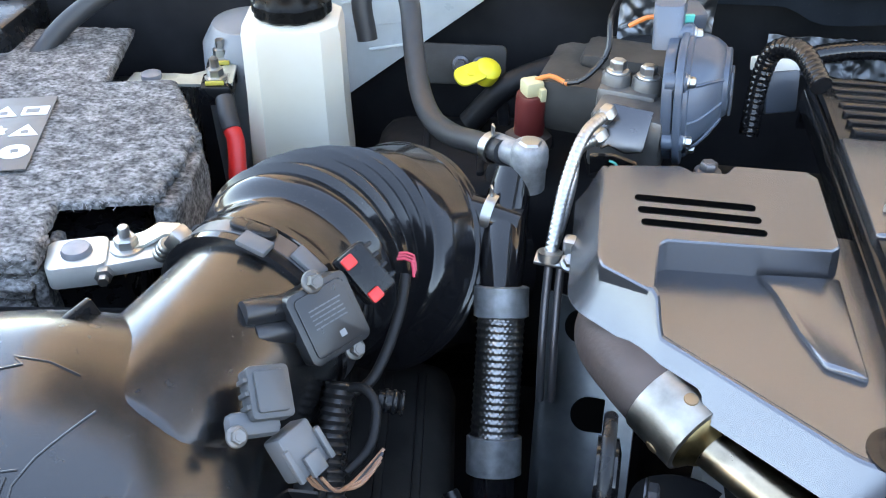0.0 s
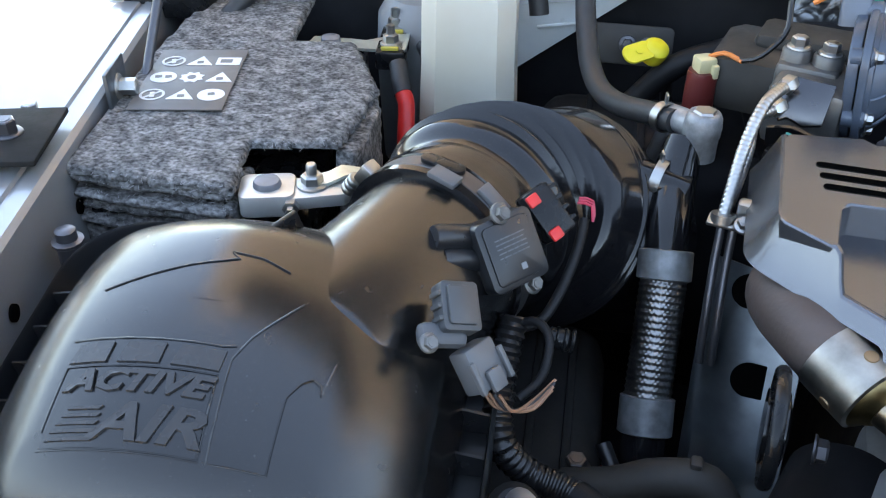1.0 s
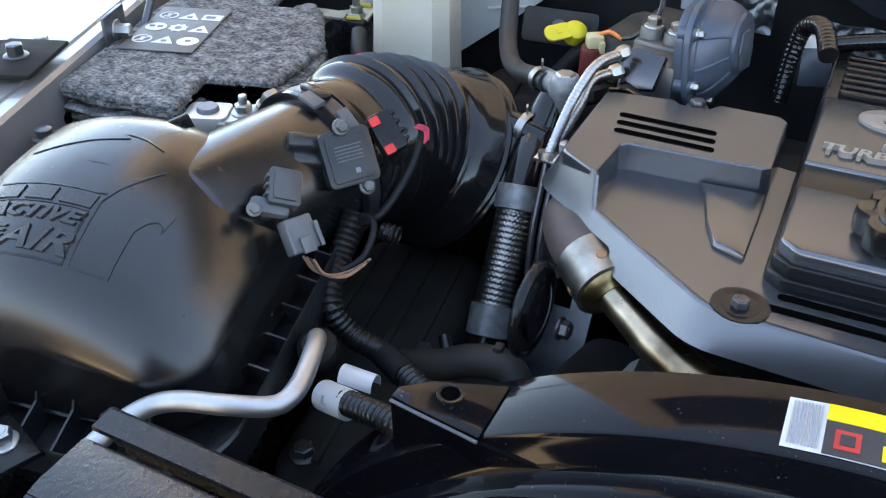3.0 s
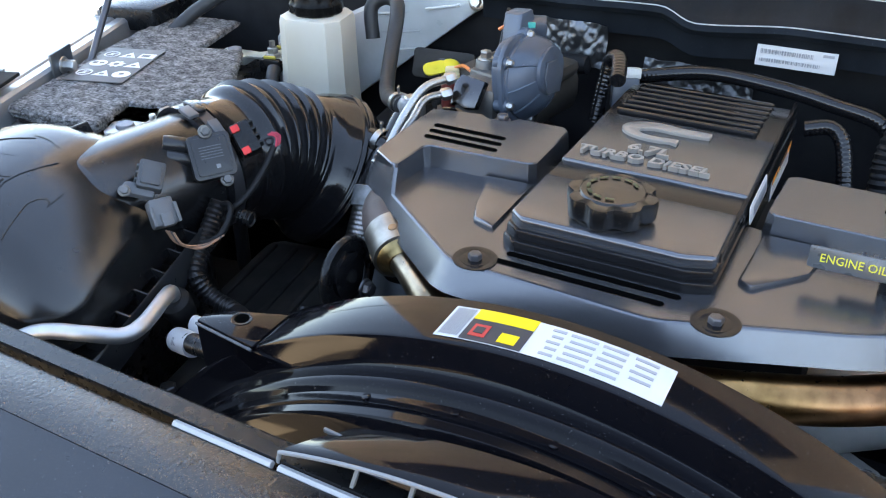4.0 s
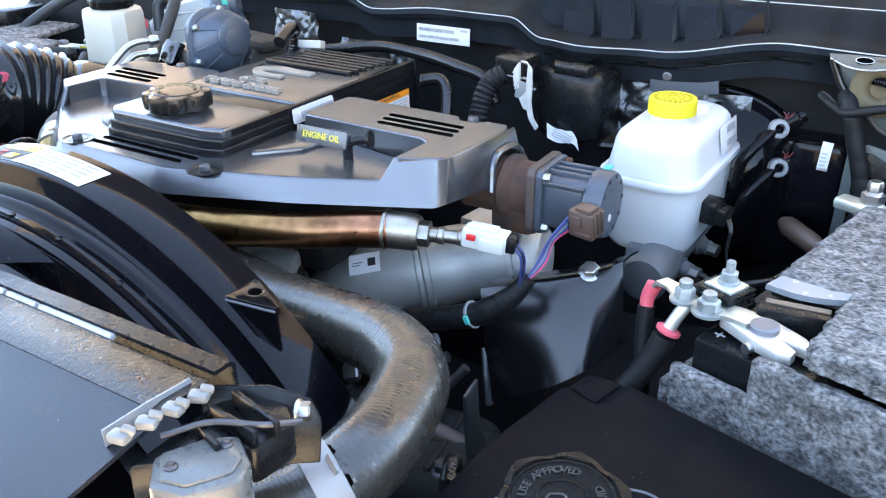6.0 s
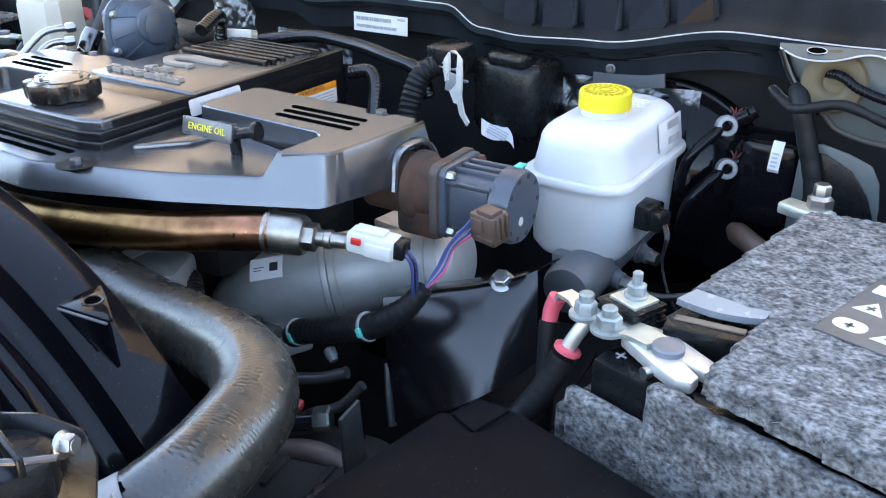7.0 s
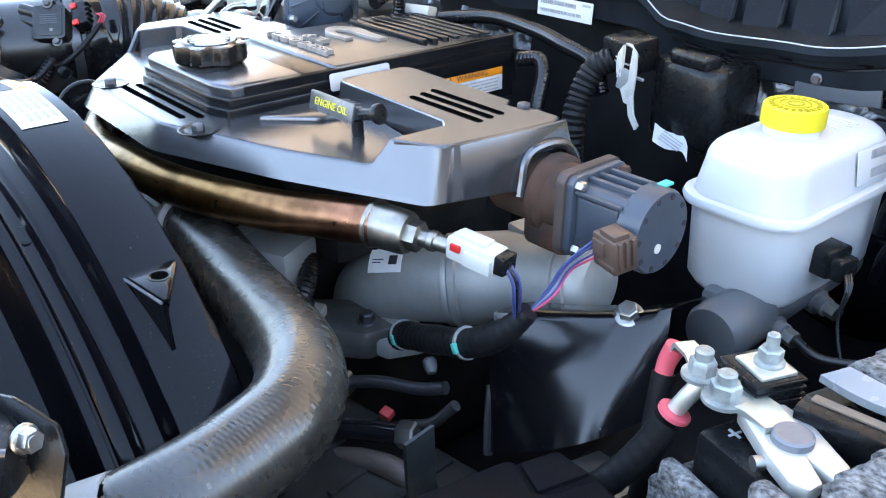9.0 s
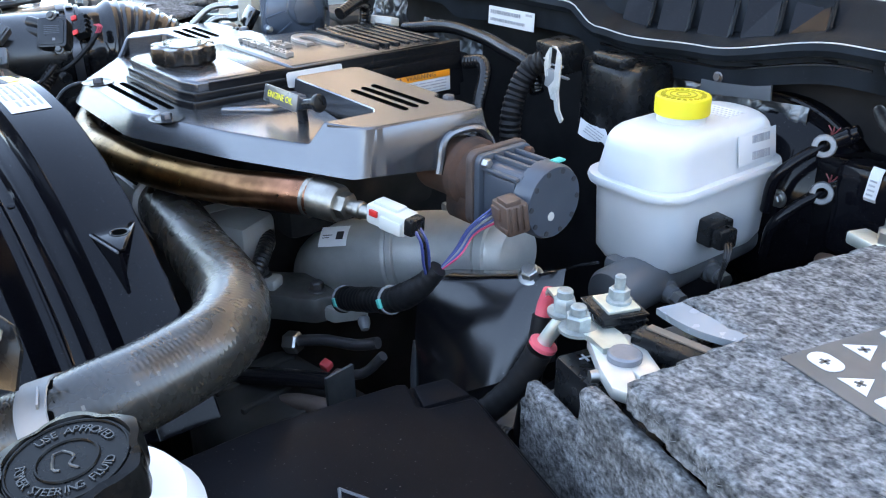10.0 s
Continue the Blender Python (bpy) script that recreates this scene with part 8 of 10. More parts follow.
    for x, lean in ((-0.0315, 0.006), (0.0025, 0.006), (0.0515, 0.006), (0.0880, 0.003)):
        bm = bmesh.new()
        top = arch_z(x + lean / 2) - 0.001
        sheet(bm, [[(x - lean / 2, -0.2632, 0.003), (x - lean / 2 + 0.0022, -0.2632, 0.003)], [(x + lean / 2, -0.2632, top), (x + lean / 2 + 0.0022, -0.2632, top)]], 0.0030)
        part("vent_post", bm, VENT_GREY, arch)
    for x in (-0.012, 0.028, 0.070):
        bm = bmesh.new()
        sheet(bm, [[(x - 0.012, -0.240, 0.004), (x - 0.010, -0.240, 0.004)], [(x + 0.006, -0.238, 0.020), (x + 0.008, -0.238, 0.020)]], 0.003)
        part("inner_fin", bm, PLASTIC, arch)
    for x, w in ((-0.050, 0.030), (-0.014, 0.026), (0.028, 0.030), (0.071, 0.022)):
        bm = bmesh.new()
        box(bm, (x, -0.240, 0.014), (w, 0.002, 0.003), (0, 6, 0), 0.0006)
        part("inner_bar", bm, GREY_PLASTIC, arch)

    # warning label on the shroud
    lab = thing("shroud_label", "white yellow and black fan warning label on the shroud", "label", (0.015, -0.12, 0.025))
    a0, a1 = -10.2, 10.75

    def patch(f0, f1, y0, y1, lift, material, name, parent):
        b = bmesh.new()
        n = 8
        sheet(b, [[fan_point(a0 + (a1 - a0) * (f0 + (f1 - f0) * k / n), y, R + lift) for y in (y0, y1)] for k in range(n + 1)], 0.0004)
        return part(name, b, material, parent)

    patch(0, 1, -0.137, -0.1015, 0.0009, PAPER, "paper", lab)
    patch(0.12, 0.40, -0.1135, -0.1018, 0.0014, LABEL_YELLOW, "yellow_band", lab)
    patch(0.12, 0.40, -0.1367, -0.1138, 0.0014, INK, "black_band", lab)
    patch(0.285, 0.365, -0.1335, -0.1235, 0.0019, LABEL_YELLOW, "yellow_square", lab)
    patch(0.150, 0.225, -0.1325, -0.1195, 0.0019, LABEL_RED, "red_sign", lab)
    patch(0.166, 0.209, -0.1295, -0.1225, 0.0023, INK, "sign_core", lab)
    for k in range(9):
        patch(0.016 + 0.0105 * k, 0.022 + 0.0105 * k, -0.1345, -0.104, 0.0014, INK_GREY, "code_bar", lab)
    for i, y in enumerate((-0.106, -0.1125, -0.119, -0.1255, -0.132)):
        for f0, f1 in ((0.47, 0.53), (0.55, 0.67), (0.69, 0.80), (0.83, 0.93))[: 4 - (i == 4)]:
            patch(f0 + 0.01 * (i % 2), f1, y - 0.0012, y + 0.0012, 0.0014, INK_GREY, "print", lab)


def build_radiator_panel():
    panel = thing("radiator_panel", "black plastic radiator closing panel, grained edge and smooth face", "panel", (0, -0.35, 0.0), kind="structure")
    xs = [-0.355 + 0.0186 * k for k in range(41)]

    def rear(x):
        return -0.2465 - 0.0165 * (x + 0.19)

    bm = bmesh.new()
    sheet(bm, [[(x, rear(x), -0.028), (x, rear(x) - 0.001, 0.001), (x, rear(x) - 0.003, 0.0028), (x, rear(x) - 0.0155, 0.003)] for x in xs], 0.003)
    part("rear_rim", bm, PLASTIC, panel)
    bm = bmesh.new()
    sheet(bm, [[(x, rear(x) - 0.0195, -0.010), (x, rear(x) - 0.0200, 0.0020), (x, rear(x) - 0.0225, 0.0032), (x, rear(x) - 0.050, 0.0032), (x, rear(x) - 0.0575, 0.0016)] for x in xs], 0.003)
    part("grained_band", bm, GRAINED, panel)
    bm = bmesh.new()
    sheet(bm, [[(x, rear(x) - 0.058, 0.0014), (x, rear(x) - 0.066, -0.001), (x, rear(x) - 0.12, -0.010), (x, rear(x) - 0.2, -0.026), (x, rear(x) - 0.27, -0.05), (x, rear(x) - 0.31, -0.09), (x, rear(x) - 0.32, -0.2)] for x in xs], 0.003)
    part("front_face", bm, RAD_SUPPORT, panel)
    # pale strips seen through the seam
    for x0, x1 in ((-0.155, -0.083), (-0.078, -0.006), (0.046, 0.186), (0.190, 0.222), (0.226, 0.300)):
        bm = bmesh.new()
        n = 8
        sweep(bm, [(x0 + (x1 - x0) * k / n, rear(x0 + (x1 - x0) * k / n) - 0.0178, 0.0022) for k in range(n + 1)], 0.0026, 6, 0.01)
        part("seam_strip", bm, PALE_GREY, panel, "pale grey seam strip")
    # worn raised marks on the face
    def face_z(x, y):
        d = rear(x) - y
        return -0.001 - 0.009 * (d - 0.066) / 0.054 if d < 0.12 else -0.010 - 0.2 * (d - 0.12)

    for x, y, w, t in ((-0.039, -0.361, 0.020, 12), (-0.011, -0.364, 0.026, -32), (0.008, -0.365, 0.030, 4), (0.010, -0.377, 0.024, 62), (0.072, -0.369, 0.026, 82), (0.084, -0.3595, 0.028, 2)):
        bm = bmesh.new()
        box(bm, (x, y, face_z(x, y) - 0.0004), (w, 0.0052, 0.003), (9, 0, t), 0.0014)
        part("raised_mark", bm, RAD_SUPPORT, panel)
    # right-hand end: white clip row and black latch body
    end = thing("panel_clips", "row of small grey plastic clips at the panel's end", "clip", (0.40, -0.30, 0.0))
    for k in range(4):
        bm = bmesh.new()
        m = Matrix.Translation((0.3885 + 0.003 * k, -0.342 + 0.0165 * k, 0.001)) @ pose(0, 0, 0, 0, 0, 12 + 14 * (k % 2))
        box(bm, (0, 0, 0.003), (0.012, 0.009, 0.006), bevel=0.002, m=m)
        box(bm, (0.004, 0.003, 0.006), (0.008, 0.005, 0.005), (0, 20, 15), 0.0015, m)
        part("clip", bm, surface("pale_clip", (0.20, 0.20, 0.19), 0.4) if k == 0 else bpy.data.materials["pale_clip"], end)
    bm = bmesh.new()
    sheet(bm, [[(0.3805, -0.345, -0.004), (0.3790, -0.345, 0.006)], [(0.3815, -0.315, -0.004), (0.3800, -0.315, 0.0065)], [(0.3835, -0.284, -0.004), (0.3820, -0.284, 0.006)]], 0.0015)
    part("end_strip", bm, GREY_LIGHT, end, "pale end strip")
    latch = thing("hood_latch", "black plastic latch body beside the radiator panel", "latch", (0.42, -0.30, -0.02))
    bm = bmesh.new()
    prism(bm, [(0.386, -0.340), (0.398, -0.330), (0.412, -0.300), (0.436, -0.292), (0.440, -0.262), (0.426, -0.248), (0.384, -0.250)], -0.045, -0.018, 0.004)
    part("body", bm, PLASTIC, latch)
    for x, y, w, a in ((0.420, -0.272, 0.046, -14), (0.418, -0.288, 0.040, -8), (0.414, -0.305, 0.030, -20)):
        bm = bmesh.new()
        box(bm, (x, y, -0.012), (w, 0.004, 0.012), (0, 0, a), 0.0012)
        part("rib", bm, PLASTIC, latch)
    bm = bmesh.new()
    sweep(bm, [(0.396, -0.322, -0.006), (0.412, -0.300, -0.004), (0.436, -0.282, -0.008), (0.446, -0.262, -0.014)], 0.002, 8)
    part("release_rod", bm, STEEL_DARK, latch)
    bm = bmesh.new()
    prism(bm, [(0.397, -0.330), (0.410, -0.302), (0.424, -0.290), (0.448, -0.306), (0.452, -0.320), (0.436, -0.345), (0.415, -0.350)], -0.06, -0.013, 0.004)
    lamp = thing("lamp_housing", "cloudy pale plastic housing tucked beside the latch", "housing", (0.425, -0.320, -0.06))
    part("shell", bm, surface("dusty_clear_plastic", (0.11, 0.112, 0.108), 0.3, var=0.2, vscale=40), lamp)
    bm = bmesh.new()
    prism(bm, [(0.402, -0.328), (0.413, -0.306), (0.425, -0.296), (0.443, -0.308), (0.446, -0.319), (0.433, -0.340), (0.417, -0.344)], -0.014, -0.0105, 0.0015)
    part("raised_lid", bm, bpy.data.materials["dusty_clear_plastic"], lamp)
    for x, y in ((0.416, -0.334), (0.428, -0.304)):
        bm = bmesh.new()
        bolt(bm, pose(x, y, -0.0108), 0.003, 0.003, 0.004)
        part("lid_screw", bm, STEEL_DARK, lamp)



def build_radiator_hose():
    hose = thing("radiator_hose", "thick worn black rubber radiator hose with printed marks", "hose", (0.36, -0.12, -0.1))
    line = [(0.062, 0.005, -0.113), (0.130, -0.005, -0.118), (0.210, -0.020, -0.116), (0.280, -0.036, -0.106), (0.366, -0.065, -0.090), (0.413, -0.100, -0.087), (0.431, -0.148, -0.0885), (0.438, -0.196, -0.090), (0.421, -0.240, -0.104), (0.378, -0.295, -0.119)]
    bm = bmesh.new()
    sweep(bm, line, 0.0300, 84, 0.0009, wave=lambda run, f: 0.00015 * math.sin(2 * math.pi * run / 0.0036) * math.sin(2 * math.pi * 11 * f + run * 40))
    part("hose_body", bm, HOSE, hose, angle=180)
    bm = bmesh.new()
    lathe(bm, [(0.031, 0), (0.034, 0.002), (0.034, 0.010), (0.031, 0.012)], axis(line[0], (0.95, -0.22, 0.1)), 36)
    part("outlet_ring", bm, ALU, hose, "grey cast outlet ring")
    # printed numbers as plain marks
    bm = bmesh.new()
    path = spline(line, 0.006)
    rnd = random.Random(5)
    for i in range(24, len(path) - 14, 2):
        p, q = path[i], path[i + 1]
        ahead = (q - p).normalized()
        out = Vector((0.75, 0.1, 0.62))
        out = (out - ahead * out.dot(ahead)).normalized()
        side = ahead.cross(out)
        mm = Matrix((ahead, side, out)).transposed().to_4x4()
        mm.translation = p + out * 0.0300
        if rnd.random() < 0.8:
            box(bm, (0, 0, -0.0001), (0.0022, 0.0034, 0.0005), bevel=0.0001, m=mm)
    tagged(part("printed_marks", bm, surface("pale_hose_print", (0.13, 0.125, 0.115), 0.6), hose), kind="stuff")
    p, q = Vector((0.4300, -0.2235, -0.0975)), Vector((0.4130, -0.2510, -0.1075))
    clamp = thing("hose_clamp", "pale spring-steel band clamp round the radiator hose", "clamp", tuple(p))
    m = axis(p, q - p)
    BAND = surface("pale_spring_steel", (0.26, 0.265, 0.27), 0.5, 0.3, var=0.08, vscale=50)
    bm = bmesh.new()
    lathe(bm, [(0.0302, -0.011), (0.0316, -0.0105), (0.0316, 0.0105), (0.0302, 0.011)], m, 48, caps=False)
    part("band", bm, BAND, clamp)
    for turn_ in (-24, 0, 24):
        out = (Matrix.Rotation(radians(turn_), 3, q - p) @ Vector((0.45, -0.05, 0.88)))
        mm = facing(p + out.normalized() * 0.0317, out, q - p)
        bm = bmesh.new()
        prism(bm, rounded(0.0042, 0.0028, 0.002, 3, (0, 0.0035 if turn_ else -0.003)), -0.0004, 0.0003, 0, mm)
        part("slot", bm, SHADE_BLACK, clamp)
    mm = facing(p + Vector((0.45, -0.05, 0.88)).normalized() * 0.0316, (0.45, -0.05, 0.88), q - p)
    bm = bmesh.new()
    box(bm, (0, 0.009, 0.0025), (0.014, 0.0018, 0.006), bevel=0.0006, m=mm)
    part("folded_tab", bm, BAND, clamp)
    bm = bmesh.new()
    sweep(bm, [(0.380, -0.293, -0.119), (0.345, -0.35, -0.128)], 0.028, 28)
    solo("radiator_neck", bm, GLOSS, "black plastic radiator neck behind the panel", "pipe")


build_shroud()
build_radiator_panel()
build_radiator_hose()


# ---- driver side: brake reservoir, battery, fuse box, cables ----
def build_brake_reservoir():
    res = thing("brake_reservoir", "milky plastic brake fluid reservoir with a yellow cap", "reservoir", (0.447, 0.395, -0.14))
    cx, cy = 0.446, 0.400

    def stadium(hx, hy, z, r=None, n=10, shift=0.0):
        return [(cx + x, cy + shift + y, z) for x, y in rounded(hx, hy, r if r else min(hx * 0.92, 0.034), n)]

    bm = bmesh.new()
    stacked(bm, [stadium(0.046, 0.086, -0.140), stadium(0.0505, 0.092, -0.130), stadium(0.0525, 0.0945, -0.070), stadium(0.0535, 0.0955, -0.062)])
    part("lower_body", bm, WHITE_PLASTIC, res)
    bm = bmesh.new()
    stacked(bm, [stadium(0.054, 0.096, -0.0615), stadium(0.0585, 0.1005, -0.0605), stadium(0.0595, 0.1015, -0.0565), stadium(0.0585, 0.1005, -0.0525), stadium(0.054, 0.096, -0.0515)])
    part("weld_flange", bm, WHITE_PLASTIC, res)
    bm = bmesh.new()
    rows = [stadium(0.0525, 0.0955, -0.053), stadium(0.0485, 0.092, -0.030)]
    for k in range(7):
        a = radians(90 * k / 6)
        rows.append(stadium(0.0475 - 0.014 * (1 - math.cos(a)), 0.0910 - 0.014 * (1 - math.cos(a)), -0.024 + 0.018 * math.sin(a)))
    rows.append(stadium(0.02, 0.055, -0.0045))
    stacked(bm, rows)
    part("upper_body", bm, WHITE_PLASTIC, res)
    bm = bmesh.new()
    lathe(bm, [(0.0245, -0.008), (0.0235, -0.002), (0.0225, 0.004)], pose(0.445, 0.384, 0), 30)
    part("neck", bm, WHITE_PLASTIC, res)
    bm = bmesh.new()
    rows = []
    for r, h in ((0.0262, 0.0015), (0.0268, 0.0025), (0.0268, 0.0165), (0.0262, 0.0185), (0.025, 0.0195), (0.0238, 0.0190), (0.002, 0.0192)):
        rows.append([((r - (0.0008 if k % 2 and 0.002 < h < 0.018 else 0)) * math.cos(2 * math.pi * k / 72), (r - (0.0008 if k % 2 and 0.002 < h < 0.018 else 0)) * math.sin(2 * math.pi * k / 72), h) for k in range(72)])
    stacked(bm, rows, pose(0.445, 0.384, 0.001))
    cap = part("cap", bm, YELLOW, res, "yellow screw cap")
    OCHRE = surface("dark_yellow_relief", (0.40, 0.32, 0.01), 0.5)
    bm = bmesh.new()
    ring(bm, pose(0.445, 0.384, 0.0205), 0.0125, 0.0007, 30, 6)
    ring(bm, pose(0.445, 0.384, 0.0205), 0.0065, 0.0007, 24, 6)
    part("ring_relief", bm, OCHRE, cap)
    for k in range(22):
        bm = bmesh.new()
        a = 2 * math.pi * k / 22
        box(bm, (0.445 + 0.0195 * math.cos(a), 0.384 + 0.0195 * math.sin(a), 0.0204), (0.0030, 0.0045, 0.0006), (0, 0, math.degrees(a) + 90), 0)
        part("raised_mark", bm, OCHRE, cap)
    bm = bmesh.new()
    for i in range(5):
        box(bm, (0.452, 0.425 + 0.0065 * i, -0.0043), (0.040 - 0.004 * (i % 2), 0.0026, 0.0008), (0, 0, 0), 0.0002)
    part("moulded_print", bm, surface("milky_relief", (0.62, 0.65, 0.68), 0.45), res)
    bm = bmesh.new()
    lathe(bm, [(0.0022, 0), (0.0016, 0.0006)], axis((0.4865, 0.333, -0.021), (0.7, -0.7, 0.05)), 10)
    part("red_dot", bm, RED, res)
    bm = bmesh.new()
    box(bm, (0.4972, 0.440, -0.030), (0.0012, 0.062, 0.030), (0, -9, 0), bevel=0.0003)
    tag = solo("reservoir_label", bm, PAPER, "white barcode label on the milky reservoir", "label")
    for z in (-0.022, -0.038):
        bm = bmesh.new()
        barcode(bm, facing((0.4981 - 0.16 * (z + 0.030), 0.440, z), (1, -0.07, 0.16), (0, 0, 1)), 0.036, 0.008, 26)
        part("barcode", bm, INK_GREY, tag)

    cyl = thing("brake_cylinder", "grey cast brake master cylinder below the reservoir", "cylinder", (0.455, 0.38, -0.17))
    bm = bmesh.new()
    m = axis((0.467, 0.278, -0.152), (0, 1, 0.05))
    lathe(bm, [(0.010, -0.012), (0.024, -0.010), (0.027, -0.004), (0.027, 0.05), (0.024, 0.055), (0.024, 0.20)], m, 30)
    box(bm, (0.460, 0.330, -0.143), (0.05, 0.07, 0.03), bevel=0.006)
    box(bm, (0.462, 0.43, -0.148), (0.045, 0.05, 0.02), bevel=0.006)
    part("casting", bm, GREY_PLASTIC, cyl)
    bm = bmesh.new()
    for k in range(3):
        box(bm, (0.462, 0.2795, -0.156 - 0.007 * k), (0.016 + 0.004 * k, 0.001, 0.0026), bevel=0)
    part("cast_marks", bm, GREY_LIGHT, cyl)
    for y in (0.33, 0.40):
        bm = bmesh.new()
        lathe(bm, [(0.012, 0), (0.012, 0.012), (0.009, 0.013), (0.009, 0.022), (0.005, 0.024)], axis((0.482, y, -0.155), (1, -0.25, -0.05)), 18)
        part("outlet_boss", bm, GREY_PLASTIC, cyl)
        bm = bmesh.new()
        lathe(bm, [(0.0075, 0), (0.0075, 0.012)], axis((0.503, y - 0.005, -0.156), (1, -0.25, -0.05)), 6)
        part("line_nut", bm, STEEL, cyl)
    bm = bmesh.new()
    sweep(bm, [(0.512, 0.325, -0.157), (0.545, 0.32, -0.16), (0.60, 0.35, -0.15), (0.62, 0.42, -0.16)], 0.004, 10)
    part("brake_line", bm, LOOM, cyl)
    bm = bmesh.new()
    box(bm, (0.500, 0.372, -0.098), (0.034, 0.030, 0.026), (0, 0, -10), 0.003)
    box(bm, (0.519, 0.367, -0.100), (0.018, 0.022, 0.020), (0, 0, -10), 0.003)
    lev = solo("level_switch", bm, PLASTIC, "black fluid level switch plugged under the reservoir", "sensor")
    for k, mat_ in enumerate((LOOM, LOOM, LOOM)):
        bm = bmesh.new()
        sweep(bm, [(0.526, 0.362 + 0.004 * k, -0.102), (0.534, 0.352 + 0.004 * k, -0.112), (0.536, 0.345, -0.14), (0.56, 0.33, -0.175), (0.60, 0.32, -0.185)], 0.0014, 6)
        part("wire", bm, mat_, lev)


def build_firewall_parts():
    # servo and brake pipes with white nuts
    servo = thing("brake_servo", "black round brake servo on the firewall", "servo", (0.46, 0.53, -0.12))
    bm = bmesh.new()
    lathe(bm, [(0.03, -0.06), (0.06, -0.05), (0.115, -0.025), (0.125, -0.01), (0.125, 0.03)], axis((0.46, 0.545, -0.13), (0, 1, 0)), 44)
    part("drum", bm, GLOSS, servo)
    bm = bmesh.new()
    ring(bm, axis((0.46, 0.538, -0.13), (0, 1, 0)), 0.124, 0.004, 60, 8)
    part("crimp_rim", bm, GLOSS, servo)
    for a in (40, 140):
        bm = bmesh.new()
        bolt(bm, axis((0.46 + 0.05 * math.cos(radians(a)), 0.492, -0.13 + 0.05 * math.sin(radians(a))), (0, -1, 0)), 0.007, 0.010, 0.010)
        part("stud", bm, STEEL, servo)
    for at in ((0.542, 0.484, -0.028), (0.548, 0.484, -0.075)):
        line = thing("firewall_pipe", "dark metal pipe through a white nut on the firewall", "pipe", at, "pipes with white nuts")
        m = axis(at, (0.45, -0.85, 0.25))
        bm = bmesh.new()
        lathe(bm, [(0.0056, -0.004), (0.0108, -0.004), (0.0118, -0.001), (0.0118, 0.006), (0.0106, 0.0085), (0.0062, 0.0092), (0.0056, 0.006)], m, 12, caps=False)
        part("nut", bm, GREY_LIGHT, line, "pale plastic nut")
        x, y, z = at
        bm = bmesh.new()
        sweep(bm, [(x + 0.012, y + 0.03, z + 0.006), (x, y, z), (x - 0.012, y - 0.022, z - 0.012), (x - 0.026, y - 0.036, z - 0.034), (x - 0.034, y - 0.030, z - 0.07)], 0.0058, 14)
        part("pipe", bm, GLOSS, line)
        bm = bmesh.new()
        lathe(bm, [(0.0090, 0.0), (0.0095, 0.004), (0.0095, 0.024), (0.0075, 0.026), (0.0075, 0.032)], axis((x, y + 0.006, z), (0.8, 0.25, 0.55)), 18)
        part("barrel", bm, GLOSS, line)
        bm = bmesh.new()
        for k in range(3):
            sweep(bm, [(x + 0.007, y - 0.004, z + 0.014), (x + 0.008 + 0.003 * k, y - 0.007, z + 0.019 + 0.002 * (k % 2)), (x + 0.004 + 0.006 * k, y - 0.006, z + 0.023)], 0.0007, 6)
        part("retainer", bm, surface("red_retainer", (0.14, 0.025, 0.03), 0.4), line, "small red spring retainer")
    bm = bmesh.new()
    box(bm, (0.575, 0.525, -0.125), (0.10, 0.05, 0.17), bevel=0.012)
    box(bm, (0.589, 0.501, -0.086), (0.062, 0.040, 0.096), bevel=0.010)
    solo("valve_block", bm, GLOSS, "black valve block on the firewall", "box")
    m = facing((0.5985, 0.4800, -0.0515), (0.05, -1, 0.1), (0.06, 0.1, 1))
    bm = bmesh.new()
    sheet(bm, [[m @ Vector((u, v, 0.0002 if abs(v) < 0.014 else -0.0030)) for v in (-0.0165, -0.013, 0.0, 0.012, 0.0165)] for u in (-0.0058, -0.003, 0.003, 0.0058)], 0.0006)
    wl = solo("firewall_label", bm, PAPER, "small white label on the black valve block", "label")
    bm = bmesh.new()
    bars(bm, m @ pose(0, -0.003, 0.0008), 0.008, 0.018, 4, 0.0005, 2, 0.4)
    part("print", bm, INK_GREY, wl)
    bm = bmesh.new()
    lathe(bm, [(0.006, 0), (0.012, 0.01), (0.012, 0.05), (0.008, 0.06)], axis((0.565, 0.470, -0.135), (0.8, -0.45, -0.2)), 14)
    solo("brown_plug", bm, BROWN_PLASTIC, "brown electrical plug near the valve block", "plug")

    # silver cowl side bracket with hole, grommet and taped cable
    side = thing("cowl_bracket", "grey painted cowl bracket with an oval hole", "bracket", (0.66, 0.5, 0.05))
    bm = bmesh.new()
    PALE = surface("grey_primer", (0.072, 0.088, 0.090), 0.4, var=0.15)
    top = [(0.582, 0.4945, 0.0620), (0.603, 0.4945, 0.0630), (0.622, 0.4945, 0.0635), (0.641, 0.4945, 0.0640), (0.666, 0.4945, 0.0645), (0.682, 0.4945, 0.0645), (0.700, 0.4945, 0.062), (0.78, 0.4945, 0.055)]
    rim = [(0.585, 0.4860, 0.0600), (0.604, 0.4750, 0.0555), (0.622, 0.4740, 0.0540), (0.641, 0.4740, 0.0565), (0.666, 0.4745, 0.0645), (0.682, 0.4745, 0.0645), (0.700, 0.4745, 0.058), (0.78, 0.475, 0.045)]
    sheet(bm, [top, rim], 0.0016)
    part("flange", bm, PALE, side)
    bm = bmesh.new()
    sweep(bm, rim, 0.0010, 6, 0.006)
    part("flange_edge", bm, bpy.data.materials["pale_edge"], side, "pale flange edge")
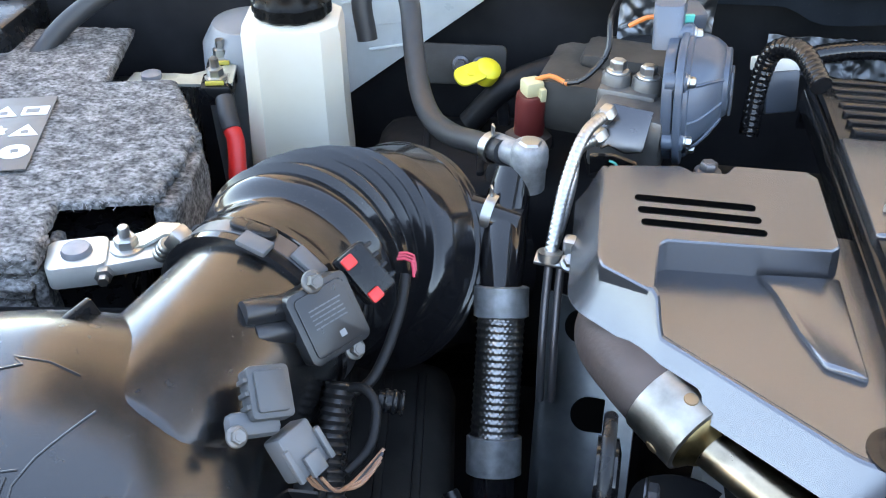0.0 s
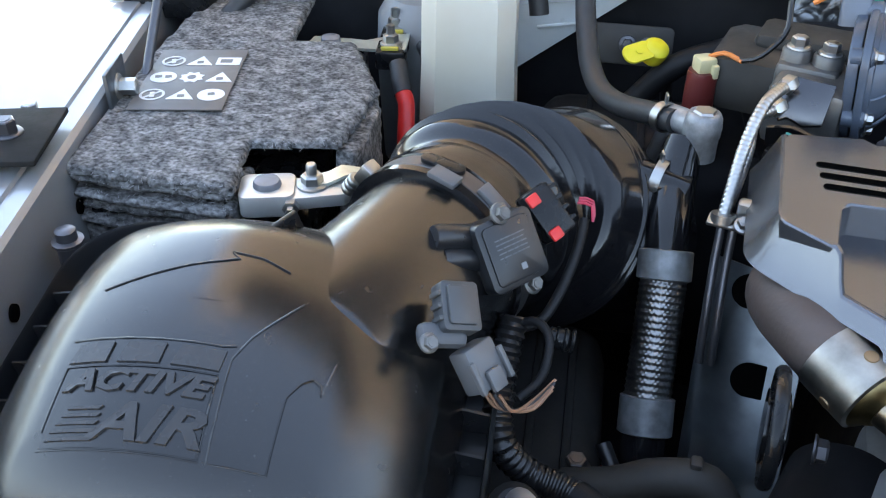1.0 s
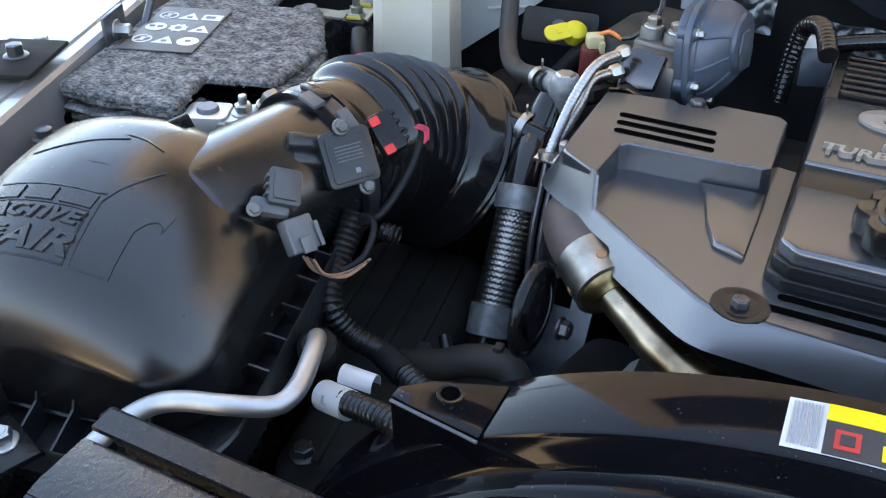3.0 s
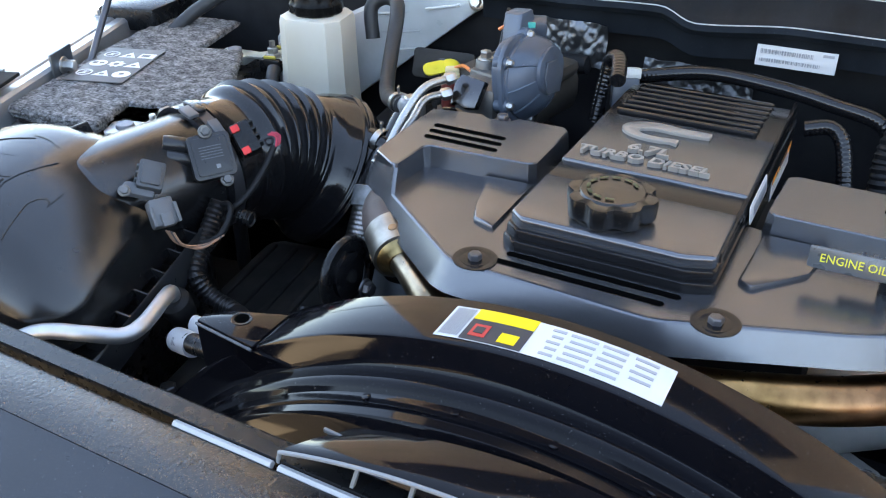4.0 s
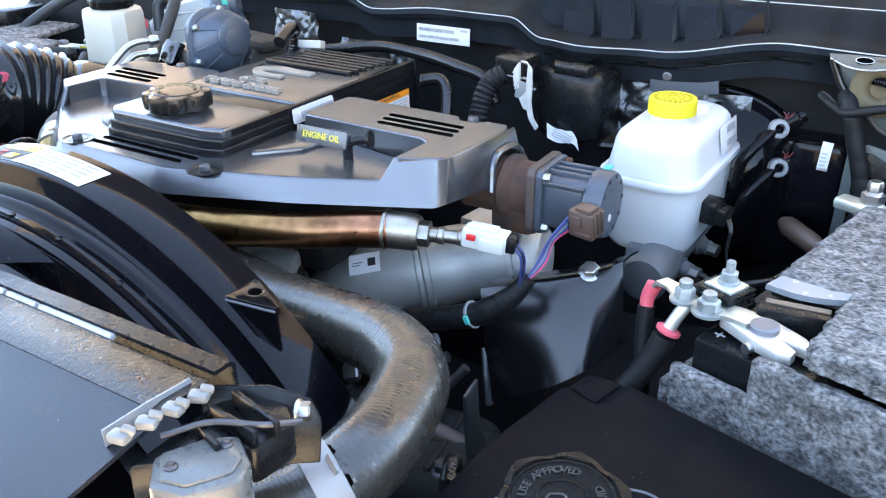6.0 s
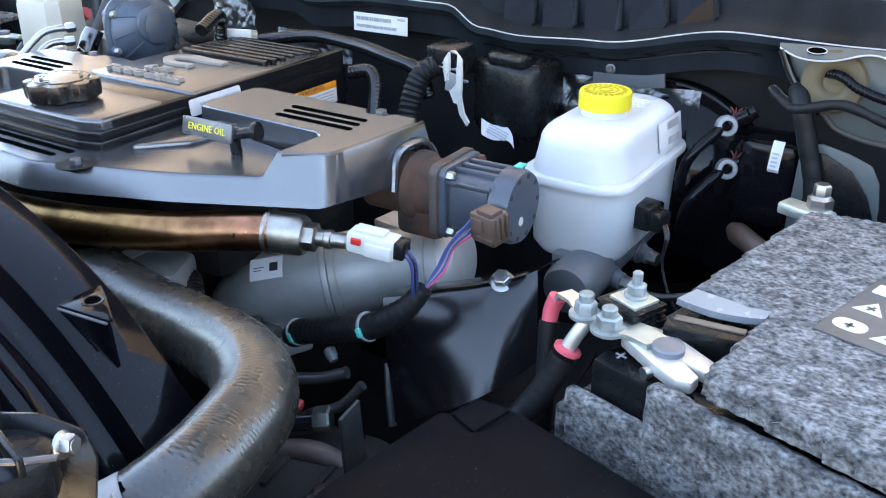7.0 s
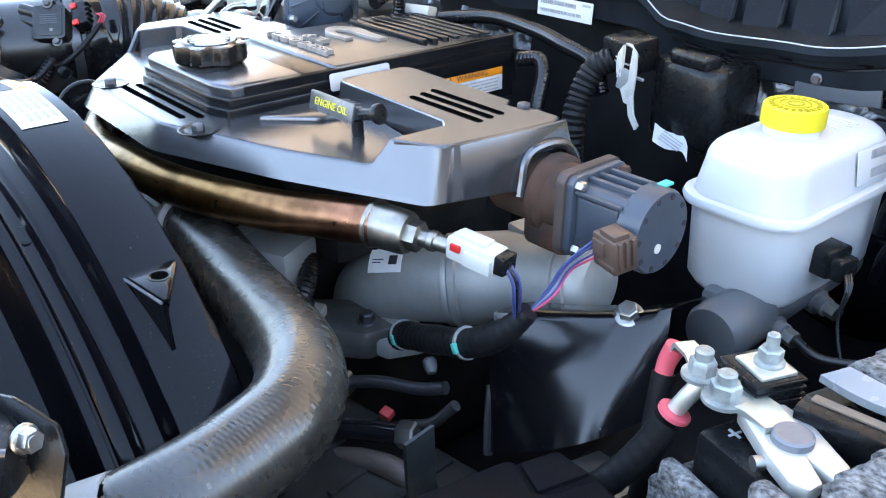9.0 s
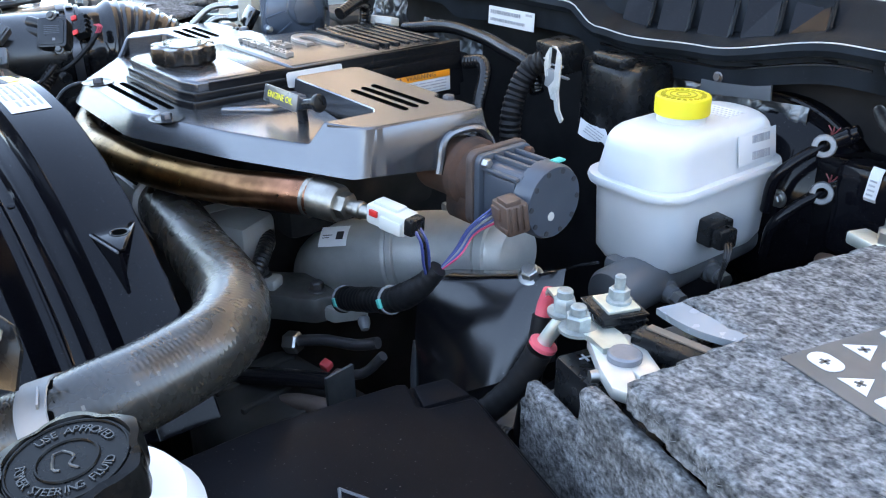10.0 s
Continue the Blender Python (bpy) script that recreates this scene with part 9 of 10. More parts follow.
    bm = bmesh.new()
    # inner wall of the bracket: starts at the slanting edge, ends in a curled rim
    left = [(0.590, 0.0590), (0.596, 0.046), (0.602, 0.034), (0.612, 0.022), (0.626, 0.010), (0.636, 0.001)]
    low = [(0.590, 0.0585), (0.600, 0.036), (0.626, 0.009), (0.636, -0.001), (0.650, -0.014), (0.675, -0.021), (0.706, -0.024), (0.78, -0.030)]
    rows = []
    for (x, z), (tx, ty, tz) in zip(low, top):
        rows.append([(x + (max(x, tx) - x) * s, 0.4925 - 0.004 * math.sin(math.pi * s), z + (tz - 0.002 - z) * s) for s in (0, 0.25, 0.5, 0.75, 1)])
    sheet(bm, rows, 0.0016)
    part("bracket_sheet", bm, PALE, side)
    bm = bmesh.new()
    sweep(bm, [(x, 0.4885, z) for x, z in low[2:]], 0.0028, 8, 0.006)
    part("curled_rim", bm, surface("dusty_rim", (0.060, 0.054, 0.050), 0.7, var=0.2), side, "dusty dark curled rim")
    bm = bmesh.new()
    sweep(bm, [(x - 0.003, 0.486, z) for x, z in left], 0.0048, 10, 0.006)
    part("corner_seal", bm, RUBBER, side, "black rubber corner seal")
    bm = bmesh.new()
    prism(bm, rounded(0.0088, 0.0050, 0.0046, 6), -0.0006, 0.0006, 0, facing((0.6205, 0.4836, 0.0614), (0, -0.42, 0.9), (0, 0.9, 0.42)))
    part("oval_hole", bm, SHADE_BLACK, side)
    bm = bmesh.new()
    ring(bm, pose(0.6205, 0.4834, 0.0620, 25) @ Matrix.Diagonal((1, 0.58, 1, 1)), 0.0092, 0.0006, 40, 6)
    part("hole_rim", bm, bpy.data.materials["pale_edge"], side, "pale hole rim")
    bm = bmesh.new()
    lathe(bm, [(0.0305, -0.003), (0.0310, 0.0010), (0.0285, 0.0035), (0.0200, 0.0045), (0.0165, 0.0038), (0.0125, 0.0010), (0.0105, -0.0025), (0.0008, -0.0030)], axis((0.6410, 0.4840, 0.0335), (0.05, -1, 0.12)), 44)
    solo("grommet", bm, SEALANT, "tan rubber grommet in the firewall", "grommet")
    bm = bmesh.new()
    sweep(bm, [(0.632, 0.490, 0.040), (0.645, 0.480, 0.0415), (0.654, 0.473, 0.040), (0.664, 0.470, 0.0345), (0.680, 0.468, 0.0295), (0.698, 0.466, 0.0260), (0.76, 0.460, 0.016)], lambda run, s: 0.0047 + 0.0004 * math.sin(run * 1500), 14, 0.001)
    solo("grommet_cable", bm, GLOSS, "black ribbed cable leaving the tan grommet", "cable")
    cable = thing("taped_cable", "black taped cable bundle hanging down the firewall", "cable", (0.60, 0.47, -0.05))

    def wrap(base):
        """Radius of a taped run: uneven laps of tape."""
        return lambda run, s: base + 0.0007 * abs(math.sin(run * 130 + 0.8 * math.sin(run * 60))) + 0.0004 * math.sin(run * 47)

    bm = bmesh.new()
    sweep(bm, [(0.608, 0.487, 0.022), (0.614, 0.476, 0.014), (0.619, 0.470, 0.004), (0.623, 0.469, -0.008), (0.630, 0.468, -0.030), (0.641, 0.466, -0.066), (0.646, 0.464, -0.10), (0.645, 0.462, -0.16)], wrap(0.0092), 16, 0.0015)
    part("trunk", bm, TAPE, cable)
    bm = bmesh.new()
    sweep(bm, [(0.606, 0.468, 0.006), (0.618, 0.463, 0.0075), (0.632, 0.461, 0.012), (0.650, 0.461, 0.0175), (0.668, 0.460, 0.0165), (0.704, 0.458, 0.005), (0.76, 0.452, -0.012)], wrap(0.0046), 12, 0.0015)
    part("branch", bm, TAPE, cable)
    bm = bmesh.new()
    sweep(bm, [(0.580, 0.500, 0.014), (0.592, 0.486, 0.010), (0.606, 0.474, 0.006), (0.618, 0.471, 0.000)], wrap(0.0050), 12, 0.0015)
    part("branch", bm, TAPE, cable)
    up = Matrix(((1, 0, 0, 0), (0, 0, -1, 0), (0, 1, 0, 0), (0, 0, 0, 1)))
    bm = bmesh.new()
    prism(bm, [(0.618, -0.150), (0.705, -0.150), (0.7045, -0.085), (0.7005, -0.060), (0.691, -0.0435), (0.669, -0.0350), (0.642, -0.0290), (0.622, -0.036)], -0.482, -0.479, 0.001, up)
    liner = solo("splash_liner", bm, PALE, "pale grey liner behind the black splash flap", "liner")
    bm = bmesh.new()
    prism(bm, [(0.632, -0.150), (0.702, -0.150), (0.7025, -0.100), (0.692, -0.074), (0.675, -0.0520), (0.648, -0.0385), (0.632, -0.036)], -0.478, -0.475, 0.001, up)
    part("splash_flap", bm, PLASTIC, liner, "black plastic splash flap")

    # control module behind the cover, white strap and tag
    mod = thing("control_module", "black control module with connectors behind the cover", "module", (0.26, 0.44, -0.02))
    bm = bmesh.new()
    box(bm, (0.218, 0.448, 0.010), (0.045, 0.040, 0.036), (5, 0, -10), 0.003)
    part("connector", bm, PLASTIC, mod)
    bm = bmesh.new()
    prism(bm, [(0.235, 0.52), (0.24, 0.460), (0.262, 0.447), (0.318, 0.440), (0.334, 0.453), (0.335, 0.52)], -0.075, 0.012, 0.008)
    prism(bm, [(0.262, 0.462), (0.268, 0.4465), (0.316, 0.441), (0.322, 0.462)], 0.010, 0.024, 0.004)
    part("body", bm, PLASTIC, mod)
    bm = bmesh.new()
    for k in range(2):
        box(bm, (0.228 + 0.01 * k, 0.428, 0.004 - 0.012 * k), (0.034, 0.004, 0.003), (5, 0, -10), 0.001)
    part("lever", bm, GREY_LIGHT, mod)
    bm = bmesh.new()
    sweep(bm, [(0.206, 0.436, 0.004), (0.190, 0.425, -0.008), (0.184, 0.412, -0.035), (0.186, 0.40, -0.07), (0.19, 0.40, -0.13)], lambda run, s: 0.013 + 0.001 * math.sin(run * 900), 16, 0.002)
    part("trunk", bm, TAPE, mod)
    strap = thing("module_strap", "cloudy white plastic strap hooked on the control module", "strap", (0.25, 0.42, -0.01))
    bm = bmesh.new()
    sheet(bm, [[(0.233, 0.412, 0.018), (0.233, 0.410, 0.008), (0.237, 0.408, -0.005)], [(0.240, 0.411, 0.028), (0.242, 0.4085, 0.019), (0.243, 0.406, -0.003)]], 0.003)
    sheet(bm, [[(0.240, 0.411, 0.028), (0.248, 0.411, 0.028)], [(0.252, 0.409, 0.026), (0.258, 0.409, 0.022)], [(0.252, 0.407, 0.004), (0.260, 0.407, 0.004)], [(0.253, 0.405, -0.02), (0.260, 0.405, -0.02)], [(0.259, 0.403, -0.040), (0.265, 0.403, -0.038)], [(0.270, 0.401, -0.052), (0.273, 0.401, -0.047)]], 0.003)
    for k in range(5):
        box(bm, (0.2355 + 0.0008 * k, 0.4085, 0.014 - 0.005 * k), (0.010, 0.003, 0.0016), (0, 12, 0), 0.0005)
    sheet(bm, [[(0.240, 0.408, -0.004), (0.252, 0.406, -0.006)], [(0.243, 0.406, -0.016), (0.256, 0.404, -0.018)], [(0.250, 0.404, -0.028), (0.262, 0.402, -0.029)]], 0.002)
    part("band", bm, surface("cloudy_strap", (0.42, 0.42, 0.40), 0.3, sub=0.3), strap)
    bm = bmesh.new()
    box(bm, (0.245, 0.407, -0.006), (0.016, 0.006, 0.022), (0, 10, 0), 0.002)
    part("buckle", bm, GREY_LIGHT, strap)
    bm = bmesh.new()
    rows = []
    for k in range(9):
        s = k / 8
        rows.append([(0.268 + 0.042 * s, 0.435 + 0.01 * math.sin(3 * s), -0.052 - 0.016 * s - 0.004 * math.sin(6 * s)), (0.274 + 0.044 * s, 0.425 + 0.01 * math.sin(3 * s), -0.068 - 0.012 * s - 0.004 * math.sin(6 * s))])
    sheet(bm, rows, 0.0006)
    paper = solo("paper_tag", bm, PAPER, "curled white paper tag below the module", "tag")
    bm = bmesh.new()
    bars(bm, facing((0.291, 0.433, -0.0655), (0.1, -0.8, 0.55), (0.3, 0.3, 1)), 0.028, 0.012, 4, 0.0006, 6, 0.35)
    part("print", bm, INK_GREY, paper)

    # bright foil behind the engine and reservoir
    for x0, x1, z0, z1, y in ((-0.235, -0.150, -0.02, 0.036, 0.496), (-0.10, 0.03, -0.03, 0.006, 0.490), (0.275, 0.50, -0.10, -0.006, 0.520)):
        bm = bmesh.new()
        rows = []
        n, k2 = 64, 28
        for i in range(n + 1):
            row = []
            for j in range(k2 + 1):
                x, z = x0 + (x1 - x0) * i / n, z0 + (z1 - z0) * j / k2
                row.append((x, y - 0.008 * noise.noise(Vector((x * 40, z * 40, 3))) - 0.0030 * noise.noise(Vector((x * 150, z * 120, 9))), z))
            rows.append(row)
        sheet(bm, rows, 0.001)
        solo("foil_insulation", bm, FOIL, "crumpled silver foil insulation at the firewall", "insulation", "foil sheets", angle=60)
    plate = thing("firewall_plate", "dark grey plate with a stud on the firewall", "plate", (0.415, 0.515, 0.01))
    bm = bmesh.new()
    prism(bm, [(-0.044, 0.030), (0.040, 0.030), (0.046, -0.012), (-0.041, -0.020)], -0.002, 0.002, 0.0008, facing((0.415, 0.514, 0.006), (0, -1, 0.1), (0, 0, 1)))
    part("sheet_panel", bm, surface("grey_plate", (0.060, 0.070, 0.082), 0.5, var=0.1), plate)
    bm = bmesh.new()
    lathe(bm, [(0.006, 0.0), (0.006, 0.0015), (0.004, 0.002), (0.004, 0.004)], axis((0.395, 0.5115, 0.008), (0, -1, 0.1)), 16)
    part("stud", bm, STEEL_DARK, plate)
    # hoses across the back of the engine
    for pts, r, label in (([(-0.10, 0.455, -0.006), (-0.02, 0.470, 0.006), (0.06, 0.465, 0.004), (0.12, 0.45, 0.0), (0.17, 0.445, -0.01), (0.19, 0.44, -0.04)], 0.0088, "thick black hose across the back of the engine"), ([(-0.085, 0.335, 0.03), (-0.096, 0.372, 0.040), (-0.112, 0.395, 0.030), (-0.118, 0.395, 0.0), (-0.12, 0.38, -0.04)], 0.0085, "corrugated black loom behind the throttle housing"), ([(0.10, 0.40, -0.012), (0.125, 0.405, -0.008), (0.140, 0.398, -0.02), (0.150, 0.380, -0.05), (0.16, 0.36, -0.10)], 0.0085, "black ribbed hose behind the graphite cover")):
        bm = bmesh.new()
        sweep(bm, pts, ribbed(r - 0.0006, 0.0008, 0.0050), 16, 0.0014)
        solo("rear_hose", bm, RUBBER, label, "hose", "hoses behind the engine")
    con = thing("rear_connector", "black connector with a white and red lock", "connector", (-0.106, 0.42, 0.0))
    bm = bmesh.new()
    box(bm, (-0.100, 0.418, -0.014), (0.030, 0.030, 0.036), (-15, 0, 20), 0.003)
    part("body", bm, SLATE, con)
    bm = bmesh.new()
    box(bm, (-0.103, 0.422, 0.008), (0.036, 0.022, 0.012), (-15, 0, 20), 0.002)
    part("lock", bm, WHITE, con, "white lock slide")
    bm = bmesh.new()
    box(bm, (-0.112, 0.411, 0.012), (0.012, 0.004, 0.005), (-15, 0, 20), 0.001)
    part("red_tab", bm, RED, con)


DBAT = Matrix.Translation((0.567, 0.078, 0)) @ pose(0, 0, 0, 0, 0, -14)


def build_driver_battery():
    battery = thing("battery", "car battery in grey felt beside the brake reservoir", "battery", (0.68, 0.2, -0.25), "pair of batteries")
    bm = bmesh.new()
    box(bm, (0.107, 0.165, -0.175), (0.196, 0.318, 0.165), bevel=0.005, m=DBAT)
    part("case", bm, PLASTIC, battery)
    bm = bmesh.new()
    box(bm, (0.100, 0.105, -0.090), (0.10, 0.075, 0.012), bevel=0.003, m=DBAT)
    box(bm, (0.052, 0.125, -0.078), (0.060, 0.030, 0.020), bevel=0.003, m=DBAT)
    part("top_ridge", bm, PLASTIC, battery)
    bm = bmesh.new()
    outline = [(0.106, -0.003), (0.20, -0.010), (0.305, -0.014), (0.31, 0.10), (0.30, 0.36), (0.17, 0.36), (0.022, 0.30), (0.028, 0.20), (0.034, 0.098), (0.095, 0.101)]
    felt_lid(bm, outline, -0.073, -0.055, DBAT, 21)
    part("felt_top", bm, FELT, battery, "matted grey felt lid", angle=180)
    bm = bmesh.new()
    felt_slab(bm, [(0.0, -0.012), (0.080, -0.012), (0.080, 0.0), (0.0, 0.0)], -0.26, -0.116, DBAT, 25, 0.002, 0.0075)
    felt_slab(bm, [(0.070, -0.013), (0.31, -0.016), (0.31, -0.003), (0.070, 0.0)], -0.26, -0.079, DBAT, 26, 0.002, 0.0075)
    felt_slab(bm, [(-0.010, -0.010), (0.0, -0.010), (0.0, 0.33), (-0.010, 0.33)], -0.26, -0.135, DBAT, 27, 0.002, 0.0085)
    part("felt_front", bm, FELT, battery, "grey felt wrap with an open seam", angle=180)
    bm = bmesh.new()
    fray(bm, ((0.113, -0.010), (0.305, -0.014)), -0.068, -0.057, DBAT, 26, 12)
    fray(bm, ((0.034, 0.098), (0.104, 0.101)), -0.068, -0.057, DBAT, 20, 13)
    fray(bm, ((0.022, 0.30), (0.034, 0.098)), -0.068, -0.057, DBAT, 24, 14)
    tagged(part("loose_fibres", bm, surface("felt_fibre_pale", (0.20, 0.20, 0.20), 0.9), battery), kind="stuff")
    lab = DBAT @ pose(0.172, 0.155, -0.0545, 0, 0, 0)
    bm = bmesh.new()
    box(bm, (0, 0, 0), (0.090, 0.11, 0.0012), bevel=0.0004, m=lab)
    label = solo("battery_label", bm, LABEL_GREY, "grey warning label with white pictograms on the felt", "label")
    for i in range(3):
        for j in range(3):
            bm = bmesh.new()
            x, y = -0.028 + 0.028 * i, -0.034 + 0.034 * j
            if (i + j) % 2:
                prism(bm, [(x - 0.011, y - 0.008), (x + 0.011, y - 0.008), (x, y + 0.011)], 0.0007, 0.0012, 0, lab)
            else:
                prism(bm, rounded(0.012, 0.0085, 0.008 if i == j else 0.002, 4, (x, y)), 0.0007, 0.0012, 0, lab)
            sign = part("pictogram", bm, PAPER, label)
            bm = bmesh.new()
            box(bm, (x, y - 0.001, 0.0014), (0.0022, 0.008, 0.0004), (0, 0, 25 * (i - j)), 0, lab)
            box(bm, (x, y - 0.001, 0.0014), (0.007, 0.0020, 0.0004), (0, 0, 25 * (i - j)), 0, lab)
            part("symbol", bm, LABEL_GREY, sign)

    term = thing("battery_terminal", "plated positive clamp with stacked nuts on the battery", "terminal", (0.63, 0.095, -0.08), "battery terminals")
    # clamp round the post
    tm = Matrix.Translation((0.6265, 0.0975, -0.0825)) @ pose(0, 0, 0, 0, 0, -30)
    bm = bmesh.new()
    prism(bm, [(-0.030, -0.016), (0.012, -0.020), (0.036, -0.020), (0.044, -0.012), (0.040, -0.002), (0.022, 0.001), (0.042, 0.006), (0.044, 0.014), (0.030, 0.020), (-0.010, 0.020), (-0.030, 0.014)], -0.004, 0.006, 0.002, tm)
    part("clamp", bm, WHITE_METAL, term, "pale plated post clamp")
    bm = bmesh.new()
    lathe(bm, [(0.0125, -0.014), (0.0120, 0.010), (0.0105, 0.0115), (0.002, 0.012)], tm @ pose(0.004, 0, 0), 26)
    part("lead_post", bm, LEAD, term)
    bm = bmesh.new()
    lathe(bm, [(0.0045, 0), (0.0045, 0.006)], tm @ pose(0.010, -0.020, -0.002, 90, 0, 0), 14)
    part("pinch_bolt", bm, STEEL, term)
    # bus bar towards the fuse and cables
    bm = bmesh.new()
    sheet(bm, [[(0.617, 0.088, -0.076), (0.626, 0.106, -0.076)], [(0.600, 0.094, -0.077), (0.610, 0.116, -0.077)], [(0.578, 0.098, -0.080), (0.588, 0.124, -0.080)], [(0.560, 0.104, -0.080), (0.572, 0.128, -0.080)]], 0.004)
    sheet(bm, [[(0.566, 0.118, -0.079), (0.556, 0.108, -0.079)], [(0.548, 0.130, -0.072), (0.540, 0.118, -0.072)], [(0.534, 0.136, -0.072), (0.527, 0.124, -0.072)], [(0.526, 0.138, -0.084), (0.520, 0.127, -0.084)]], 0.003)
    part("bus_bar", bm, ZINC_GREEN, term)
    for (x, y, z), r in (((0.582, 0.100, -0.077), 0.0098), ((0.558, 0.111, -0.077), 0.0088)):
        bm = bmesh.new()
        m = pose(x, y, z, 0, 0, 20)
        lathe(bm, [(r + 0.004, 0), (r + 0.004, 0.0025), (r, 0.003)], m, 24)
        lathe(bm, [(r, 0.0028), (r, 0.012), (r * 0.85, 0.0135)], m, 6)
        lathe(bm, [(0.006, 0.012), (0.006, 0.019), (0.005, 0.020)], m, 16)
        part("stud_nut", bm, DULL_ZINC, term, "dull zinc flange nut")
    fuse = thing("fuse_block", "black ribbed main fuse block with a studded top", "fuse", (0.592, 0.135, -0.08))
    fm = Matrix.Translation((0.585, 0.1355, -0.077)) @ pose(0, 0, 0, 0, 0, -22)
    bm = bmesh.new()
    box(bm, (0, 0, -0.006), (0.042, 0.040, 0.008), bevel=0.002, m=fm)
    box(bm, (0, 0, 0.005), (0.037, 0.035, 0.012), bevel=0.002, m=fm)
    for k in range(3):
        box(bm, (0, 0, -0.001 + 0.005 * k), (0.039, 0.037, 0.0016), bevel=0.0006, m=fm)
    part("block", bm, PLASTIC, fuse)
    bm = bmesh.new()
    box(bm, (0.002, 0.0, 0.0125), (0.028, 0.026, 0.003), bevel=0.001, m=fm)
    part("top_plate", bm, ZINC_GREEN, fuse)
    bm = bmesh.new()
    m = fm @ pose(0.002, 0.002, 0.014)
    lathe(bm, [(0.0095, 0), (0.0095, 0.002), (0.008, 0.003)], m, 22)
    lathe(bm, [(0.0078, 0.002), (0.0078, 0.010), (0.0065, 0.011)], m, 6)
    lathe(bm, [(0.004, 0.010), (0.004, 0.020), (0.003, 0.021)], m, 14)
    part("stud_nut", bm, DULL_ZINC, fuse)
    writing("marking", "250A", fm @ pose(-0.002, -0.0190, 0.004, 90, 0, 0), 0.0075, GREY_LIGHT, fuse, 0.0002)
    # sensor box and pale strap beside the clamp
    sens = thing("battery_sensor", "black battery sensor box with a brown edge strip", "sensor", (0.645, 0.123, -0.09))
    sm = Matrix.Translation((0.646, 0.126, -0.080)) @ pose(0, 0, 0, 0, 0, 6)
    bm = bmesh.new()
    box(bm, (0, 0, 0), (0.058, 0.016, 0.024), bevel=0.0015, m=sm)
    part("body", bm, PLASTIC, sens)
    bm = bmesh.new()
    box(bm, (0.002, 0.0065, 0.0125), (0.052, 0.007, 0.002), bevel=0.0006, m=sm)
    part("edge_strip", bm, surface("brown_strip", (0.16, 0.12, 0.09), 0.5), sens)
    bm = bmesh.new()
    rows = []
    for k in range(11):
        s = k / 10
        bow = 0.010 * math.sin(math.pi * s)
        rows.append([(0.617 + 0.066 * s, 0.143 + 0.004 * s - 0.2 * bow, -0.064 - 0.3 * bow), (0.626 + 0.060 * s, 0.160 + 0.002 * s + 0.3 * bow - 0.006 * s, -0.061 - 0.3 * bow)])
    sheet(bm, rows, 0.006)
    solo("clear_cover_strap", bm, surface("pale_blue_plastic", (0.21, 0.24, 0.265), 0.25, var=0.08), "pale blue plastic strap over the battery top", "strap")
    red = thing("positive_cable", "black taped cable with a pink boot on the terminal", "cable", (0.525, 0.12, -0.1))
    bm = bmesh.new()
    sweep(bm, [(0.524, 0.132, -0.080), (0.520, 0.130, -0.092), (0.520, 0.127, -0.101)], lambda run, s: 0.0074 - 0.0012 * s, 16, 0.003)
    part("boot", bm, PINK, red, "pink boot")
    bm = bmesh.new()
    sweep(bm, [(0.520, 0.127, -0.101), (0.523, 0.119, -0.13), (0.53, 0.105, -0.17), (0.53, 0.09, -0.24)], 0.008, 14)
    part("cable", bm, TAPE, red)
    big = thing("ground_cable", "thick black taped cable with a pink collar", "cable", (0.54, 0.09, -0.14))
    bm = bmesh.new()
    sweep(bm, [(0.562, 0.106, -0.078), (0.556, 0.101, -0.090), (0.550, 0.097, -0.104)], 0.0060, 14)
    part("lug", bm, ZINC_GREEN, big)
    bm = bmesh.new()
    lathe(bm, [(0.0095, 0), (0.0112, 0.001), (0.0112, 0.004), (0.010, 0.005)], axis((0.552, 0.098, -0.100), (-0.3, -0.25, -0.9)), 22)
    part("collar", bm, PINK, big, "pink collar")
    bm = bmesh.new()
    sweep(bm, [(0.549, 0.096, -0.108), (0.542, 0.090, -0.128), (0.530, 0.080, -0.152), (0.512, 0.062, -0.178), (0.49, 0.045, -0.20)], lambda run, s: 0.0108 + 0.0003 * math.sin(run * 640), 16, 0.003)
    part("cable", bm, TAPE, big)
    writing("polarity", "+", DBAT @ pose(0.024, 0.022, -0.0915), 0.020, INK_GREY, battery, 0.0004)
    # rear battery fittings seen over the felt edge
    rear = thing("battery_terminal", "plated rear terminal rising over the felt", "terminal", (0.66, 0.375, -0.05), "battery terminals")
    bm = bmesh.new()
    lathe(bm, [(0.012, -0.06), (0.012, -0.050), (0.009, -0.048), (0.008, -0.047), (0.008, -0.038), (0.0065, -0.036)], pose(0.665, 0.385, 0), 6)
    part("nut", bm, STEEL, rear)
    bm = bmesh.new()
    box(bm, (0.655, 0.383, -0.066), (0.050, 0.022, 0.012), (0, 0, -20), 0.003)
    part("clamp", bm, ZINC_GREEN, rear)




